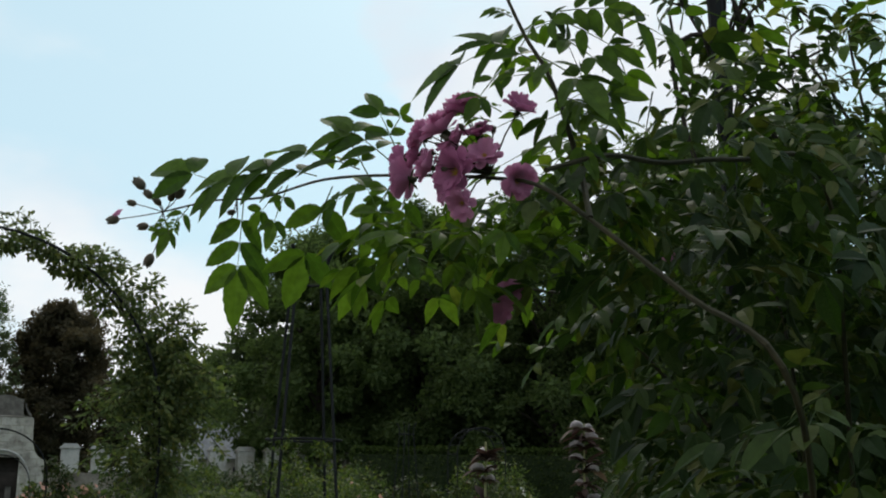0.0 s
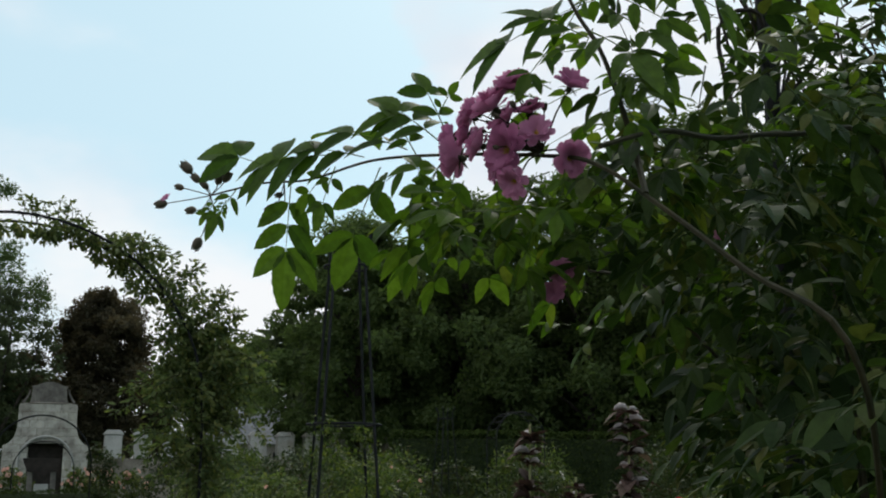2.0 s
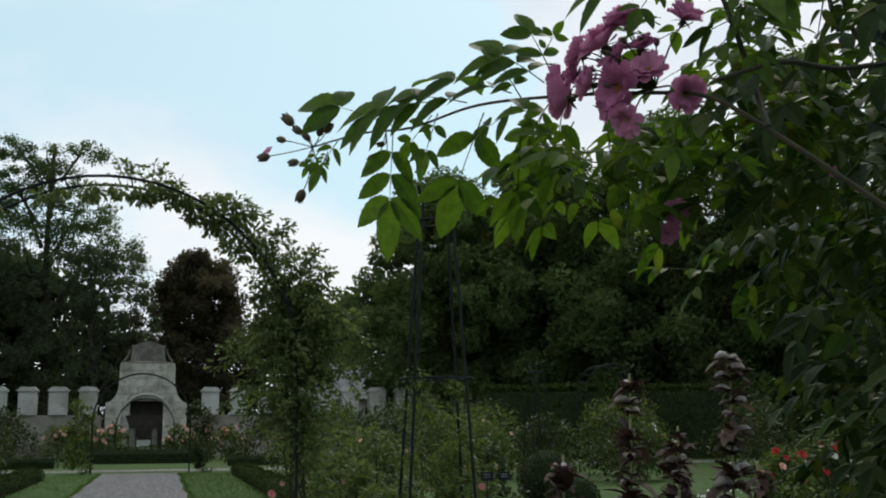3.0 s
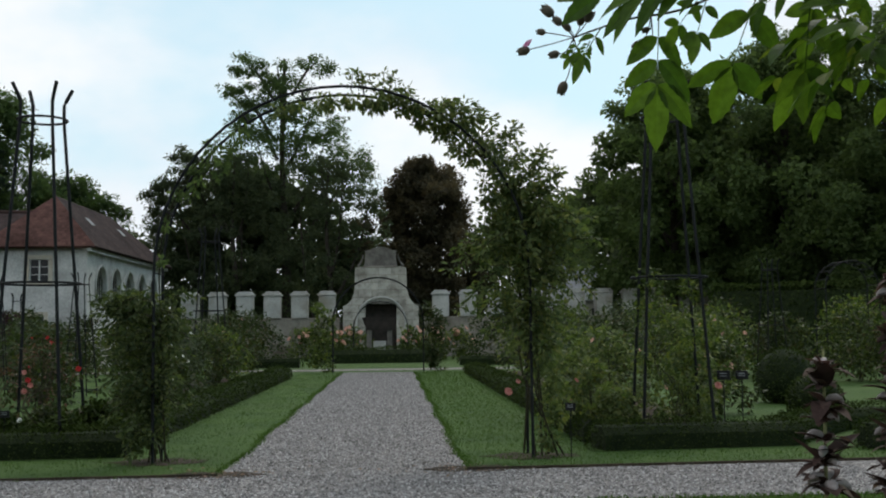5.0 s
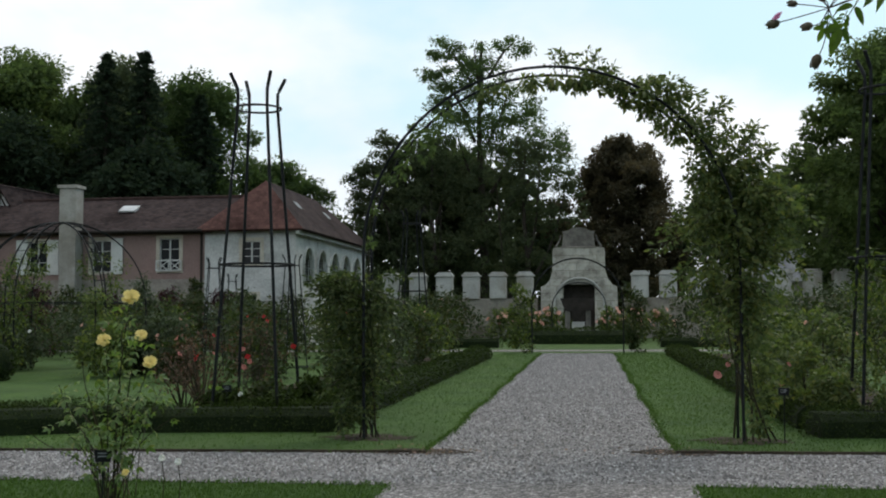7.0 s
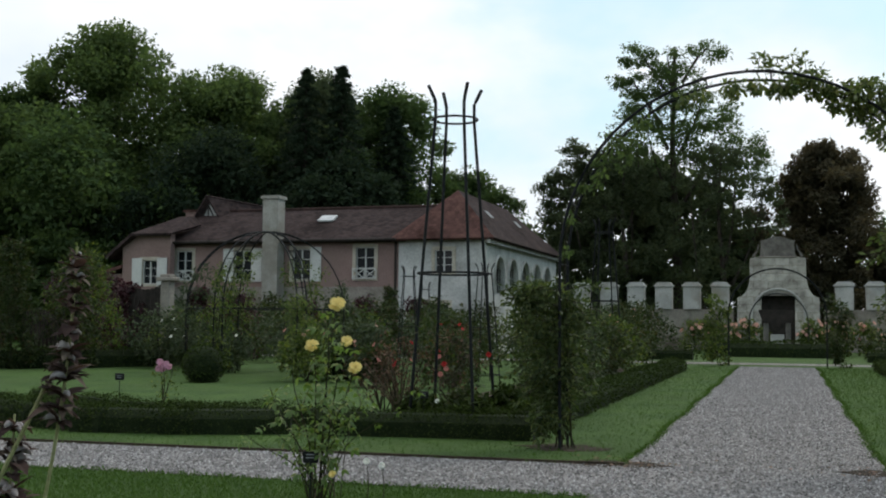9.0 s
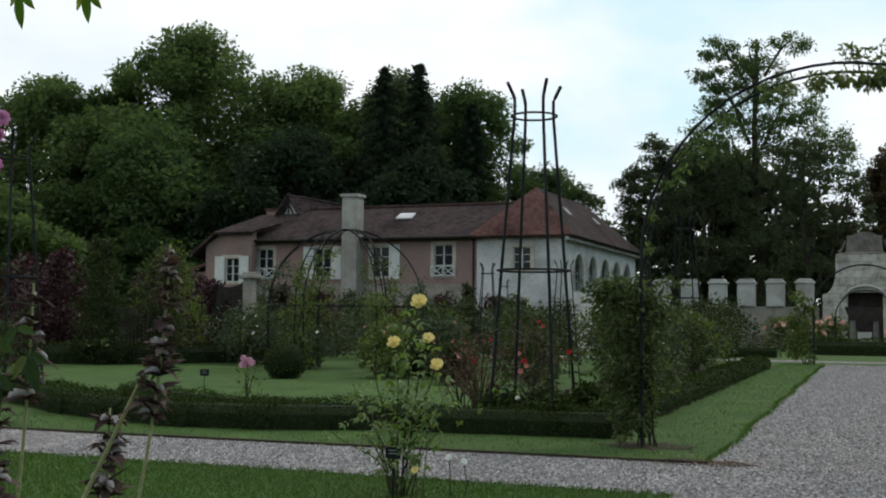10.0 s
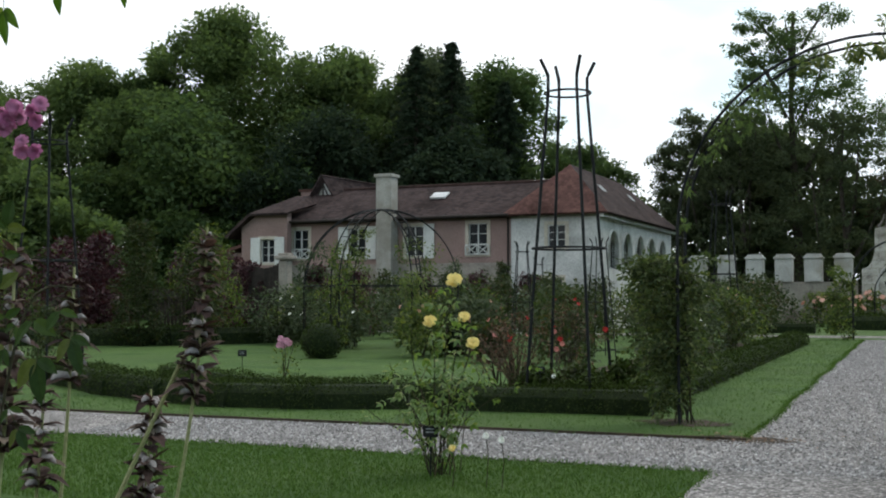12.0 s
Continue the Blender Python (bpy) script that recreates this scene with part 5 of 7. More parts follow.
def fill_bush(parent, centre, radii, count, size, r, shell=0.35, label=""):
    """Compound leaves through the outer part of a rounded bush."""
    for k in range(count):
        v = Vector((r.gauss(0, 1), r.gauss(0, 1), r.gauss(0, 1))).normalized()
        f = (shell + (1 - shell) * r.random()) ** 0.6 * (1 + 0.10 * math.sin(5 * v.x + 4 * v.z) + 0.08 * math.sin(9 * v.y + 3))
        g = 1 + 0.5 * min(0, v.z)
        p = Vector(centre) + Vector((v.x * radii[0] * g, v.y * radii[1] * g, v.z * radii[2])) * f
        if below_view_cut(p, r):
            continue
        ob = part("leaf", VARIANT[k % 8], None, parent)
        ob.matrix_local = leaf_pose(p, v, size * r.uniform(0.75, 1.25), r)


def leaf_stuff(name, centre, radii, count, size, r, label, shell=0.2, view_cut=False):
    """A joined mass of compound leaves."""
    bm = bmesh.new()
    for k in range(count):
        v = Vector((r.gauss(0, 1), r.gauss(0, 1), r.gauss(0, 1))).normalized()
        f = (shell + (1 - shell) * r.random()) ** 0.6 * (1 + 0.10 * math.sin(5 * v.x + 4 * v.z))
        g = 1 + 0.5 * min(0, v.z)
        p = Vector(centre) + Vector((v.x * radii[0] * g, v.y * radii[1] * g, v.z * radii[2])) * f
        if view_cut and below_view_cut(p, r):
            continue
        d = Vector((v.x + r.uniform(-0.7, 0.7), v.y + r.uniform(-0.7, 0.7), r.uniform(-0.75, 0.3))).normalized()
        compound_leaf(bm, p, p + d * size * r.uniform(0.75, 1.25), (r.uniform(-0.5, 0.5), r.uniform(-0.5, 0.5), 1), 2, r)
    return bm


fill_bush(rose, (-0.05, -0.06, 1.62), (0.60, 0.58, 0.78), 390, 0.16, br, 0.5)
inner = part("foliage", leaf_stuff("foliage", (0.02, 0.02, 1.4), (0.64, 0.66, 0.9), 600, 0.15, br, "", 0.2, True), SHADELEAF, rose)
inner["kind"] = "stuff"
crown = part("foliage", leaf_stuff("foliage", (0.02, 0.1, 2.08), (0.48, 0.5, 0.38), 220, 0.15, br, "", 0.2, True), SHADELEAF, rose)
crown["kind"] = "stuff"
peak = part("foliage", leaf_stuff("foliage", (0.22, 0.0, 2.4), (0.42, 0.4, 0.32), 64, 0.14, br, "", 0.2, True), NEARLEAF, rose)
peak["kind"] = "stuff"
for c, rad, n, mt in (((-0.68, -0.35, 2.1), (0.2, 0.2, 0.2), 28, SHADELEAF), ((-0.55, -0.68, 1.48), (0.2, 0.14, 0.26), 60, SHADELEAF), ((0.2, -0.05, 2.5), (0.3, 0.2, 0.25), 36, SHADELEAF), ((-0.72, -0.35, 2.28), (0.2, 0.2, 0.14), 14, NEARLEAF), ((-0.62, -0.4, 1.98), (0.26, 0.22, 0.24), 50, SHADELEAF), ((-0.45, 0.2, 1.82), (0.22, 0.2, 0.24), 34, NEARLEAF), ((-0.9, -0.3, 1.95), (0.1, 0.12, 0.07), 12, NEARLEAF), ((-1.0, -0.12, 1.97), (0.07, 0.1, 0.05), 8, NEARLEAF), ((-1.09, -0.30, 1.98), (0.07, 0.09, 0.05), 5, NEARLEAF), ((-1.03, -0.35, 1.96), (0.08, 0.09, 0.06), 6, NEARLEAF), ((-0.74, -0.20, 2.08), (0.14, 0.12, 0.1), 22, NEARLEAF), ((-0.81, -0.20, 2.15), (0.12, 0.12, 0.09), 7, NEARLEAF), ((-0.66, -0.20, 2.14), (0.14, 0.12, 0.1), 8, NEARLEAF), ((-0.85, -0.20, 2.00), (0.1, 0.1, 0.07), 12, NEARLEAF), ((0.3, 0.6, 2.85), (0.36, 0.2, 0.3), 74, SHADELEAF), ((0.4, 0.6, 2.62), (0.36, 0.2, 0.2), 54, SHADELEAF)):
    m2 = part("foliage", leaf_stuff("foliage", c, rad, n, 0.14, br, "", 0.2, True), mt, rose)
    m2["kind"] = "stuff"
back = part("foliage", leaf_stuff("foliage", (0.6, 0.7, 1.75), (0.62, 0.6, 1.05), 360, 0.15, br, "", 0.2, True), SHADELEAF, rose)
back["kind"] = "stuff"

post = thing("rose_post", "dark iron post wound with dry brown rose stems", "post", (2.0, 2.48, 0))
part("pole", tube([(0, 0, 0), (0.0, 0, 2.5), (-0.03, 0, 3.3)], 0.024, 8), IRON, post)
pr = random.Random(8)
for k in range(15):
    a = pr.uniform(-0.5, 0.9) if k % 4 else pr.uniform(0, math.tau)
    z = pr.uniform(2.75, 3.4)
    e = pr.uniform(0.05, 0.55)
    x1, y1 = e * math.cos(a), 0.3 * e * math.sin(a)
    part("dry_stem", tube(smooth_line([(0, 0.02, z - 0.3), (x1 * 0.5, y1, z + pr.uniform(-0.1, 0.1)), (x1 + pr.uniform(-0.1, 0.1), y1 + 0.03, z - pr.uniform(0.0, 0.25)), (x1 * 1.1 + pr.uniform(-0.15, 0.15), y1, z - pr.uniform(0.1, 0.5)), (x1 + pr.uniform(-0.2, 0.2), y1, z - pr.uniform(0.3, 0.6))], 4), pr.uniform(0.003, 0.007), 5), DARK, post)

# leaf tips of another near branch, and a low one
near = thing("rose_branch", "arching rose branch with green leaves hanging into view", "rose branch", (-1.55, 0.9, 0))
NB = Vector((-1.55, 0.9, 0))
cane(near, [(-1.55, 0.9, 0), (-1.9, 1.0, 1.0), (-1.85, 1.15, 2.0), (-1.6, 1.33, 2.13), (-1.51, 1.38, 2.17), (-1.37, 1.44, 2.18)], 0.005, 0.0015, NB)
for b, t in (((-1.51, 1.39, 2.16), (-1.53, 1.42, 2.05)), ((-1.40, 1.43, 2.16), (-1.43, 1.47, 2.06)), ((-1.60, 1.36, 2.12), (-1.62, 1.39, 2.00))):
    part("leaf", compound_leaf(bmesh.new(), Vector(b) - NB, Vector(t) - NB, (0, -1, 0.2), 2, lr), NEARLEAF, near)

# ---- the planting ----
sr = random.Random(21)


def shrub(at, height, radius, material, label, blooms=(), leaf=0.07, clumps=26, per=60, category="rose bush", name="rose_bush", canes=5, flat=0.8, low=0.15, bloomsize=0.05, group="", face=None):
    """A bush of canes, leaf clumps and flowers; blooms: (kind, how many)."""
    ob = thing(name, label, category, at, group)
    C = []
    for k in range(clumps):
        u = (k + sr.random()) / clumps
        z = height * (low + (0.97 - low) * u)
        prof = math.sin(math.pi * min(1.0, 0.22 + 0.74 * u)) ** 0.6
        a, d = k * 2.4 + sr.uniform(-0.5, 0.5), radius * prof * sr.uniform(0.25, 1.0)
        C.append((d * math.cos(a), d * math.sin(a), z, radius * sr.uniform(0.22, 0.42)))
    for k in range(canes):
        c = C[sr.randrange(clumps // 2, clumps)]
        part("cane", tube([(0.05 * sr.uniform(-1, 1), 0.05 * sr.uniform(-1, 1), 0), (c[0] * 0.5, c[1] * 0.5, c[2] * 0.6), (c[0], c[1], c[2])], [0.012, 0.009, 0.004], 5), CANE, ob)
    part("foliage", cloud_leaves("foliage", material, C, per, leaf, flat=flat), None, ob)
    for kind, count in blooms:
        for k in range(count):
            c = C[sr.randrange(clumps // 3, clumps)]
            a = sr.uniform(math.pi * 1.05, math.pi * 1.95) if face is None else face + sr.uniform(-0.8, 0.8)
            q = c[3] * 0.9
            put_bloom(ob, MESHES[kind], (c[0] + q * math.cos(a), c[1] + q * math.sin(a), c[2] + q * 0.5), (math.cos(a), math.sin(a), 0.7), bloomsize * sr.uniform(0.75, 1.2))
    return ob


def climber(points, label, material=ROSE, per=46, leaf=0.085, blooms=(), base=None, name="climbing_rose", stems=4, group="roses on the arch", thick=0.012, lead=None):
    """A climbing rose: clumps (x, y, z, radius) held up by stems from the ground."""
    bx, by = base or points[0][:2]
    ob = thing(name, label, "climbing rose", (bx, by, 0), group)
    loc = [(x - bx, y - by, z, r) for x, y, z, r in points]
    for k in range(stems):
        sel = [tuple(sum(q[i] for q in loc[j:j + 6]) / len(loc[j:j + 6]) for i in range(4)) for j in range(k % 3, (lead or len(loc)) - 2, max(1, (lead or len(loc)) // 7))]
        a = k * math.tau / stems
        pts = [(0.12 * math.cos(a), 0.12 * math.sin(a), 0)] + [(x + 0.05 * math.cos(a + i), y + 0.05 * math.sin(a + i), z) for i, (x, y, z, r) in enumerate(sel)]
        line = smooth_line(pts, 4)
        part("stem", tube(line, taper(len(line), thick, thick * 0.3), 6), CANE, ob)
    part("foliage", cloud_leaves("foliage", material, loc, per, leaf, flat=0.9, slim=0.5, droop=0.5), None, ob)
    for kind, count, size in blooms:
        for k in range(count):
            x, y, z, r = loc[sr.randrange(len(loc))]
            put_bloom(ob, MESHES[kind], (x + sr.uniform(-r, r), y - r * 0.9, z + sr.uniform(-r, r)), (0, -1, 0.4), size)
    return ob


# on the near arch: right leg, over the top, and the left leg
R0, HX, SP, AY = 2.23, -0.55, 2.24, 13.35


def spray_rose(label, material, foot, stems, clumps, sprays, per=50, leaf=0.068, blooms=()):
    """Stems from the ground, loose clumps along them and arching sprays (base, heading, length, fall) strung with leaves."""
    o = Vector((*foot, 0))
    ob = thing("climbing_rose", label, "climbing rose", o, "roses on the arch")
    for line in stems:
        cane(ob, line, 0.013, 0.005, o, n=4, name="stem")
    P, D = [], []
    for b, head, length, fall in sprays:
        b, d = Vector(b) - o, Vector(head).normalized()
        n = max(5, int(length / 0.022))
        pts = [b + d * (length * q / n) - Vector((0, 0, fall * length * (q / n) ** 2)) for q in range(n + 1)]
        part("shoot", tube(pts[::max(1, n // 5)] + [pts[-1]], 0.004, 4), CANE, ob)
        for q in range(2, n + 1):
            for e in range(3):
                off = Vector((sr.gauss(0, 1), sr.gauss(0, 1), sr.gauss(0, 0.8))) * 0.045
                P.append(pts[q] + off * (1.15 - 0.6 * q / n))
                D.append(off.normalized() + d * 0.5 - Vector((0, 0, 0.55)))
    loc = np.array([(x - o.x, y - o.y, z, r) for x, y, z, r in clumps])
    pick = np.repeat(np.arange(len(loc)), per)
    q = unit(len(pick)) * rng.random((len(pick), 1)) ** 0.5
    P = np.concatenate([np.array(P).reshape(-1, 3), loc[pick, :3] + q * loc[pick, 3:4]])
    D = np.concatenate([np.array(D).reshape(-1, 3), q + 0.8 * unit(len(pick)) - np.array([0, 0, 0.5])])
    size = leaf * (0.6 + 0.75 * rng.random(len(P)))
    part("foliage", leaf_mesh("foliage", material, P, D, unit(len(P)) + np.array([0, -0.3, 0.6]), size, size * 0.48, OVAL), None, ob)
    for kind, at, big in blooms:
        put_bloom(ob, MESHES[kind], Vector(at) - o, (0.1, -1, 0.4), big)
    return ob


LX = HX + R0
col, shoots = [], []
for k in range(52):
    z = 1.0 + 2.4 * (k + sr.random()) / 52
    w = 0.12 + 0.40 * math.exp(-((z - 2.6) / 0.6) ** 2)
    col.append((LX + sr.gauss(0.0, 0.5) * w + 0.10 * math.exp(-((z - 1.1) / 0.4) ** 2), AY + sr.uniform(-0.35, 0.35), z, sr.uniform(0.09, 0.21)))
for k in range(10):
    col.append((LX + 0.22 + sr.uniform(-0.12, 0.2), AY + sr.uniform(-0.2, 0.2), 0.15 + 0.09 * k, sr.uniform(0.07, 0.13)))
for k in range(64):
    z, out = sr.uniform(1.35, 3.2), 1 if k % 5 > 1 else -1
    if out > 0:
        head, length, fall = (sr.uniform(0.6, 1.0), sr.uniform(-0.5, 0.2), sr.uniform(-0.2, 0.7)), sr.uniform(0.4, 0.95), sr.uniform(0.2, 0.8)
    else:
        head, length, fall = (-1.0, sr.uniform(-0.5, 0.2), sr.uniform(-0.1, 0.55)), sr.uniform(0.4, 1.0), sr.uniform(0.3, 0.8)
    length *= 0.45 + 0.62 * math.exp(-((z - 2.5) / 0.6) ** 2)
    shoots.append(((LX + sr.uniform(-0.15, 0.15), AY + sr.uniform(-0.3, 0.2), z), head, length, fall))
stems = [[(LX + 0.05 + 0.09 * k, AY + 0.1 * (k % 3 - 1), 0), (LX + 0.12 * math.sin(k), AY + 0.12 * math.cos(k), 1.0), (LX - 0.1 * math.sin(2 * k), AY, 2.0), (LX - 0.05 * k, AY, 2.9 + 0.1 * k)] for k in range(5)]
spray_rose("leafy climbing rose rising on the arch leg, light green", CLIMB, (LX + 0.1, AY), stems, col, shoots, 44, 0.075, (("coral", (LX - 0.28, AY - 0.2, 0.78), 0.05), ("coral", (LX - 0.16, AY - 0.2, 0.9), 0.03)))
over, shoots = [], []
for k in range(74):
    t = k / 74
    a = radians(4 + 74 * t)
    half = 0.10 + 0.22 * (1 - t) ** 0.8
    rad = R0 + sr.uniform(-1.0, 0.7) * half
    over.append((HX + rad * math.cos(a), AY + sr.uniform(-0.28, 0.28), SP + rad * math.sin(a), sr.uniform(0.6, 1.1) * (0.08 + 0.09 * (1 - t))))
for k in range(17):
    a = radians(78 + 38 * sr.random() ** 1.6)
    over.append((HX + R0 * math.cos(a), AY + sr.uniform(-0.25, 0.25), SP + (R0 - 0.14) * math.sin(a), 0.085))
for k in range(44):
    a = radians(sr.uniform(4, 66))
    up = sr.uniform(0.15, 1.15) if k % 4 else sr.uniform(-1.2, -0.3)
    shoots.append(((HX + R0 * math.cos(a), AY + sr.uniform(-0.25, 0.25), SP + R0 * math.sin(a)), (math.cos(up), sr.uniform(-0.3, 0.2), math.sin(up)), sr.uniform(0.3, 0.85) * (1.25 - a * 0.5), sr.uniform(0.0, 0.35)))
for k in range(9):
    a = radians(68 + 22 * k / 9)
    shoots.append(((HX + R0 * math.cos(a), AY, SP + R0 * math.sin(a)), (sr.uniform(-0.3, 0.3), 0, 1), sr.uniform(0.12, 0.3), 0.0))
arc = lambda b, e=0.0: (HX + (R0 + e) * math.cos(radians(b)), AY, SP + (R0 + e) * math.sin(radians(b)))
stems = [[(LX - 0.05, AY + 0.25, 0), (LX + 0.03, AY + 0.2, 1.2), arc(0, e), arc(25, -e), arc(50, e), arc(72, -e)] for e in (0.04, -0.05)]
spray_rose("climbing rose trained over the top of the arch", CLIMB, (LX - 0.05, AY + 0.25), stems, over, shoots, 44, 0.068)
sprigs = [(*arc(b)[:2], arc(b)[2], 0.06) for b in (176, 165, 154, 145, 137)] + [(HX - 1.25 - 0.05 * k, AY, SP + 1.75 - 0.11 * k, 0.10) for k in range(6)]
spray_rose("thin light green rose shoot hanging on the arch", TREELT, (HX - R0 + 0.1, AY), [[(HX - R0 + 0.1, AY, 0), (HX - R0 + 0.03, AY, 1.6), arc(170), arc(150), arc(132)]], sprigs, [(arc(132), (-0.5, 0, -0.9), 0.75, 0.1)], 26, 0.075)
left, shoots = [], []
for k in range(56):
    z = 0.2 + 1.75 * (k + sr.random()) / 56
    w = 0.07 + 0.3 * min(1, z / 1.9) ** 1.3
    left.append((HX - R0 + max(-1.5, min(1.5, sr.gauss(0, 0.75))) * w - 0.12, AY + sr.uniform(-0.3, 0.3), z, sr.uniform(0.09, 0.2)))
for k in range(60):
    z = sr.uniform(0.55, 1.95)
    out = sr.choice((-1, -1, 1))
    shoots.append(((HX - R0 - 0.12 + sr.uniform(-0.15, 0.15), AY + sr.uniform(-0.3, 0.2), z), (out * sr.uniform(0.4, 1), sr.uniform(-0.5, 0.2), sr.uniform(-0.1, 0.8)), sr.uniform(0.25, 0.5) * (0.5 + 0.5 * z), sr.uniform(0.2, 0.9)))
stems = [[(HX - R0 - 0.1 + 0.08 * k, AY, 0), (HX - R0 - 0.05 * k, AY + 0.05, 0.9), (HX - R0 - 0.2 + 0.12 * k, AY, 1.8)] for k in range(4)]
spray_rose("dense dull green climbing rose on the arch leg", ARCHLEAF, (HX - R0, AY), stems, left, shoots, 62, 0.066)
for x in (HX - R0, HX + R0):
    sheet("soil_patch", [(x + 0.5 * math.cos(k * math.tau / 20) * (1 + 0.3 * math.sin(k * 2.1)), AY + 0.36 * math.sin(k * math.tau / 20) * (1 + 0.25 * math.sin(k * 3.3))) for k in range(20)], 0.006, SOIL, "bare soil patch at the foot of the arch", "soil")

# worn lawn corners with fallen leaves
for cx, cy, sx in ((PL, 11.9, -1), (PR, 12.07, 1)):
    sheet("worn_corner", [(cx + sx * (0.10 + (0.55 + 0.16 * math.sin(3.1 * k)) * math.cos(k * math.tau / 18)), cy + 0.08 + (0.24 + 0.07 * math.sin(2.3 * k)) * math.sin(k * math.tau / 18)) for k in range(18)], 0.017, SOIL, "worn bare earth at the corner of the lawn", "soil")
    m = 70
    P = np.stack([rng.normal(cx - sx * 0.1, 0.35, m), rng.normal(cy, 0.28, m), np.full(m, 0.03)], -1)
    D = np.stack([rng.normal(size=m), rng.normal(size=m), 0.15 * rng.random(m)], -1)
    tagged(new("fallen_leaves", leaf_mesh("fallen_leaves", RUSSETLEAF, P, D, np.array([0, 0, 1.0]) + 0.5 * unit(m), 0.05, 0.03)), "dry brown leaves fallen on the gravel corner", "leaves", "", "stuff")

# far arch across the path
for sx in (-1, 1):
    far = [(-0.5 + sx * 2.05 + sr.uniform(-0.35, 0.35), 40.3 + sr.uniform(-0.3, 0.3), 0.2 + 2.3 * k / 24, sr.uniform(0.18, 0.36)) for k in range(24)]
    climber(far, "climbing rose on the leg of the far arch", ROSEDK if sx > 0 else ROSE, 60, 0.13, (), stems=2)
# gazebo ribs
for k, h, big in ((0, 2.7, 0.32), (2, 2.3, 0.28), (3, 3.0, 0.38), (4, 3.3, 0.4), (5, 2.8, 0.36), (1, 1.9, 0.25)):
    a = radians(262 + 60 * k)
    lx, ly = -14.25 + 2.2 * math.cos(a), 28.2 + 2.2 * math.sin(a)
    pts = []
    for q in range(30):
        z = 0.2 + h * (q + sr.random()) / 30
        lean = max(0, z - 1.8) * 0.3
        pts.append((lx - lean * math.cos(a) + sr.uniform(-1.4, 1.4) * big, ly - lean * math.sin(a) + sr.uniform(-1.3, 1.3) * big, z, sr.uniform(0.10, 0.26)))
    climber(pts, "tall rose climbing on the iron gazebo", (ROSE, CLIMB, SAGE)[k % 3], 46, 0.10, (), (lx, ly), stems=3, group="roses on the gazebo")
# obelisk roses
for ox, oy, h, mt, bl, lab in ((-4.58, 14.75, 1.35, ROSEDK, (("red", 2, 0.04), ("coral", 2, 0.04), ("white", 1, 0.035)), "thin dark rose with red flowers inside an obelisk"),
                           (3.78, 14.75, 2.1, ROSE, (("coral", 2, 0.05),), "pale green rose filling an iron obelisk"),
                           (-14.8, 15.6, 1.4, ROSEDK, (), "dark green rose at the foot of an obelisk")):
    many = 16 if ox == -4.58 else 34
    pts = [(ox + sr.uniform(-0.5, 0.5), oy + sr.uniform(-0.5, 0.5), 0.15 + h * k / many, sr.uniform(0.10, 0.24)) for k in range(many)]
    climber(pts, lab, mt, 26 if ox == -4.58 else 48, 0.07, bl, stems=5, group="roses in the obelisks", thick=0.006)
canes = thing("bare_rose", "bare brown rose canes spreading from the bed", "rose bush", (-5.35, 14.7, 0))
for k in range(28):
    a = sr.uniform(-3.1, 0.5)
    e, z = sr.uniform(0.2, 0.8), sr.uniform(0.6, 1.1)
    part("cane", tube(smooth_line([(0.1 * math.cos(k), 0.1 * math.sin(k), 0), (e * 0.4 * math.cos(a), e * 0.4 * math.sin(a), z * 0.6), (e * math.cos(a), e * math.sin(a), z)], 3), [0.007] * 4 + [0.005] * 2 + [0.003], 5), DEADCANE, canes)

RUSSET = leaf_mat("russet_rose_leaf", (0.05, 0.035, 0.024), (0.12, 0.085, 0.055), (1.3, 1.0, 0.8), 0.3, 0.6, (0.15, 0.09, 0.07), 0.08)
for x, y, h, r in ((-5.5, 14.9, 1.35, 0.5), (-6.0, 15.6, 1.1, 0.5), (-5.2, 16.6, 1.5, 0.55)):
    shrub((x, y, 0.0), h, r, RUSSET, "sparse rose bush with reddish brown leaves and few flowers", (("red", 2), ("coral", 1)), leaf=0.055, clumps=22, per=22, canes=12, bloomsize=0.035, low=0.35)

RB1, RB2, RB3 = "leafy garden rose bush with few flowers", "dark green rose bush with small bright flowers", "loose grey green garden shrub"
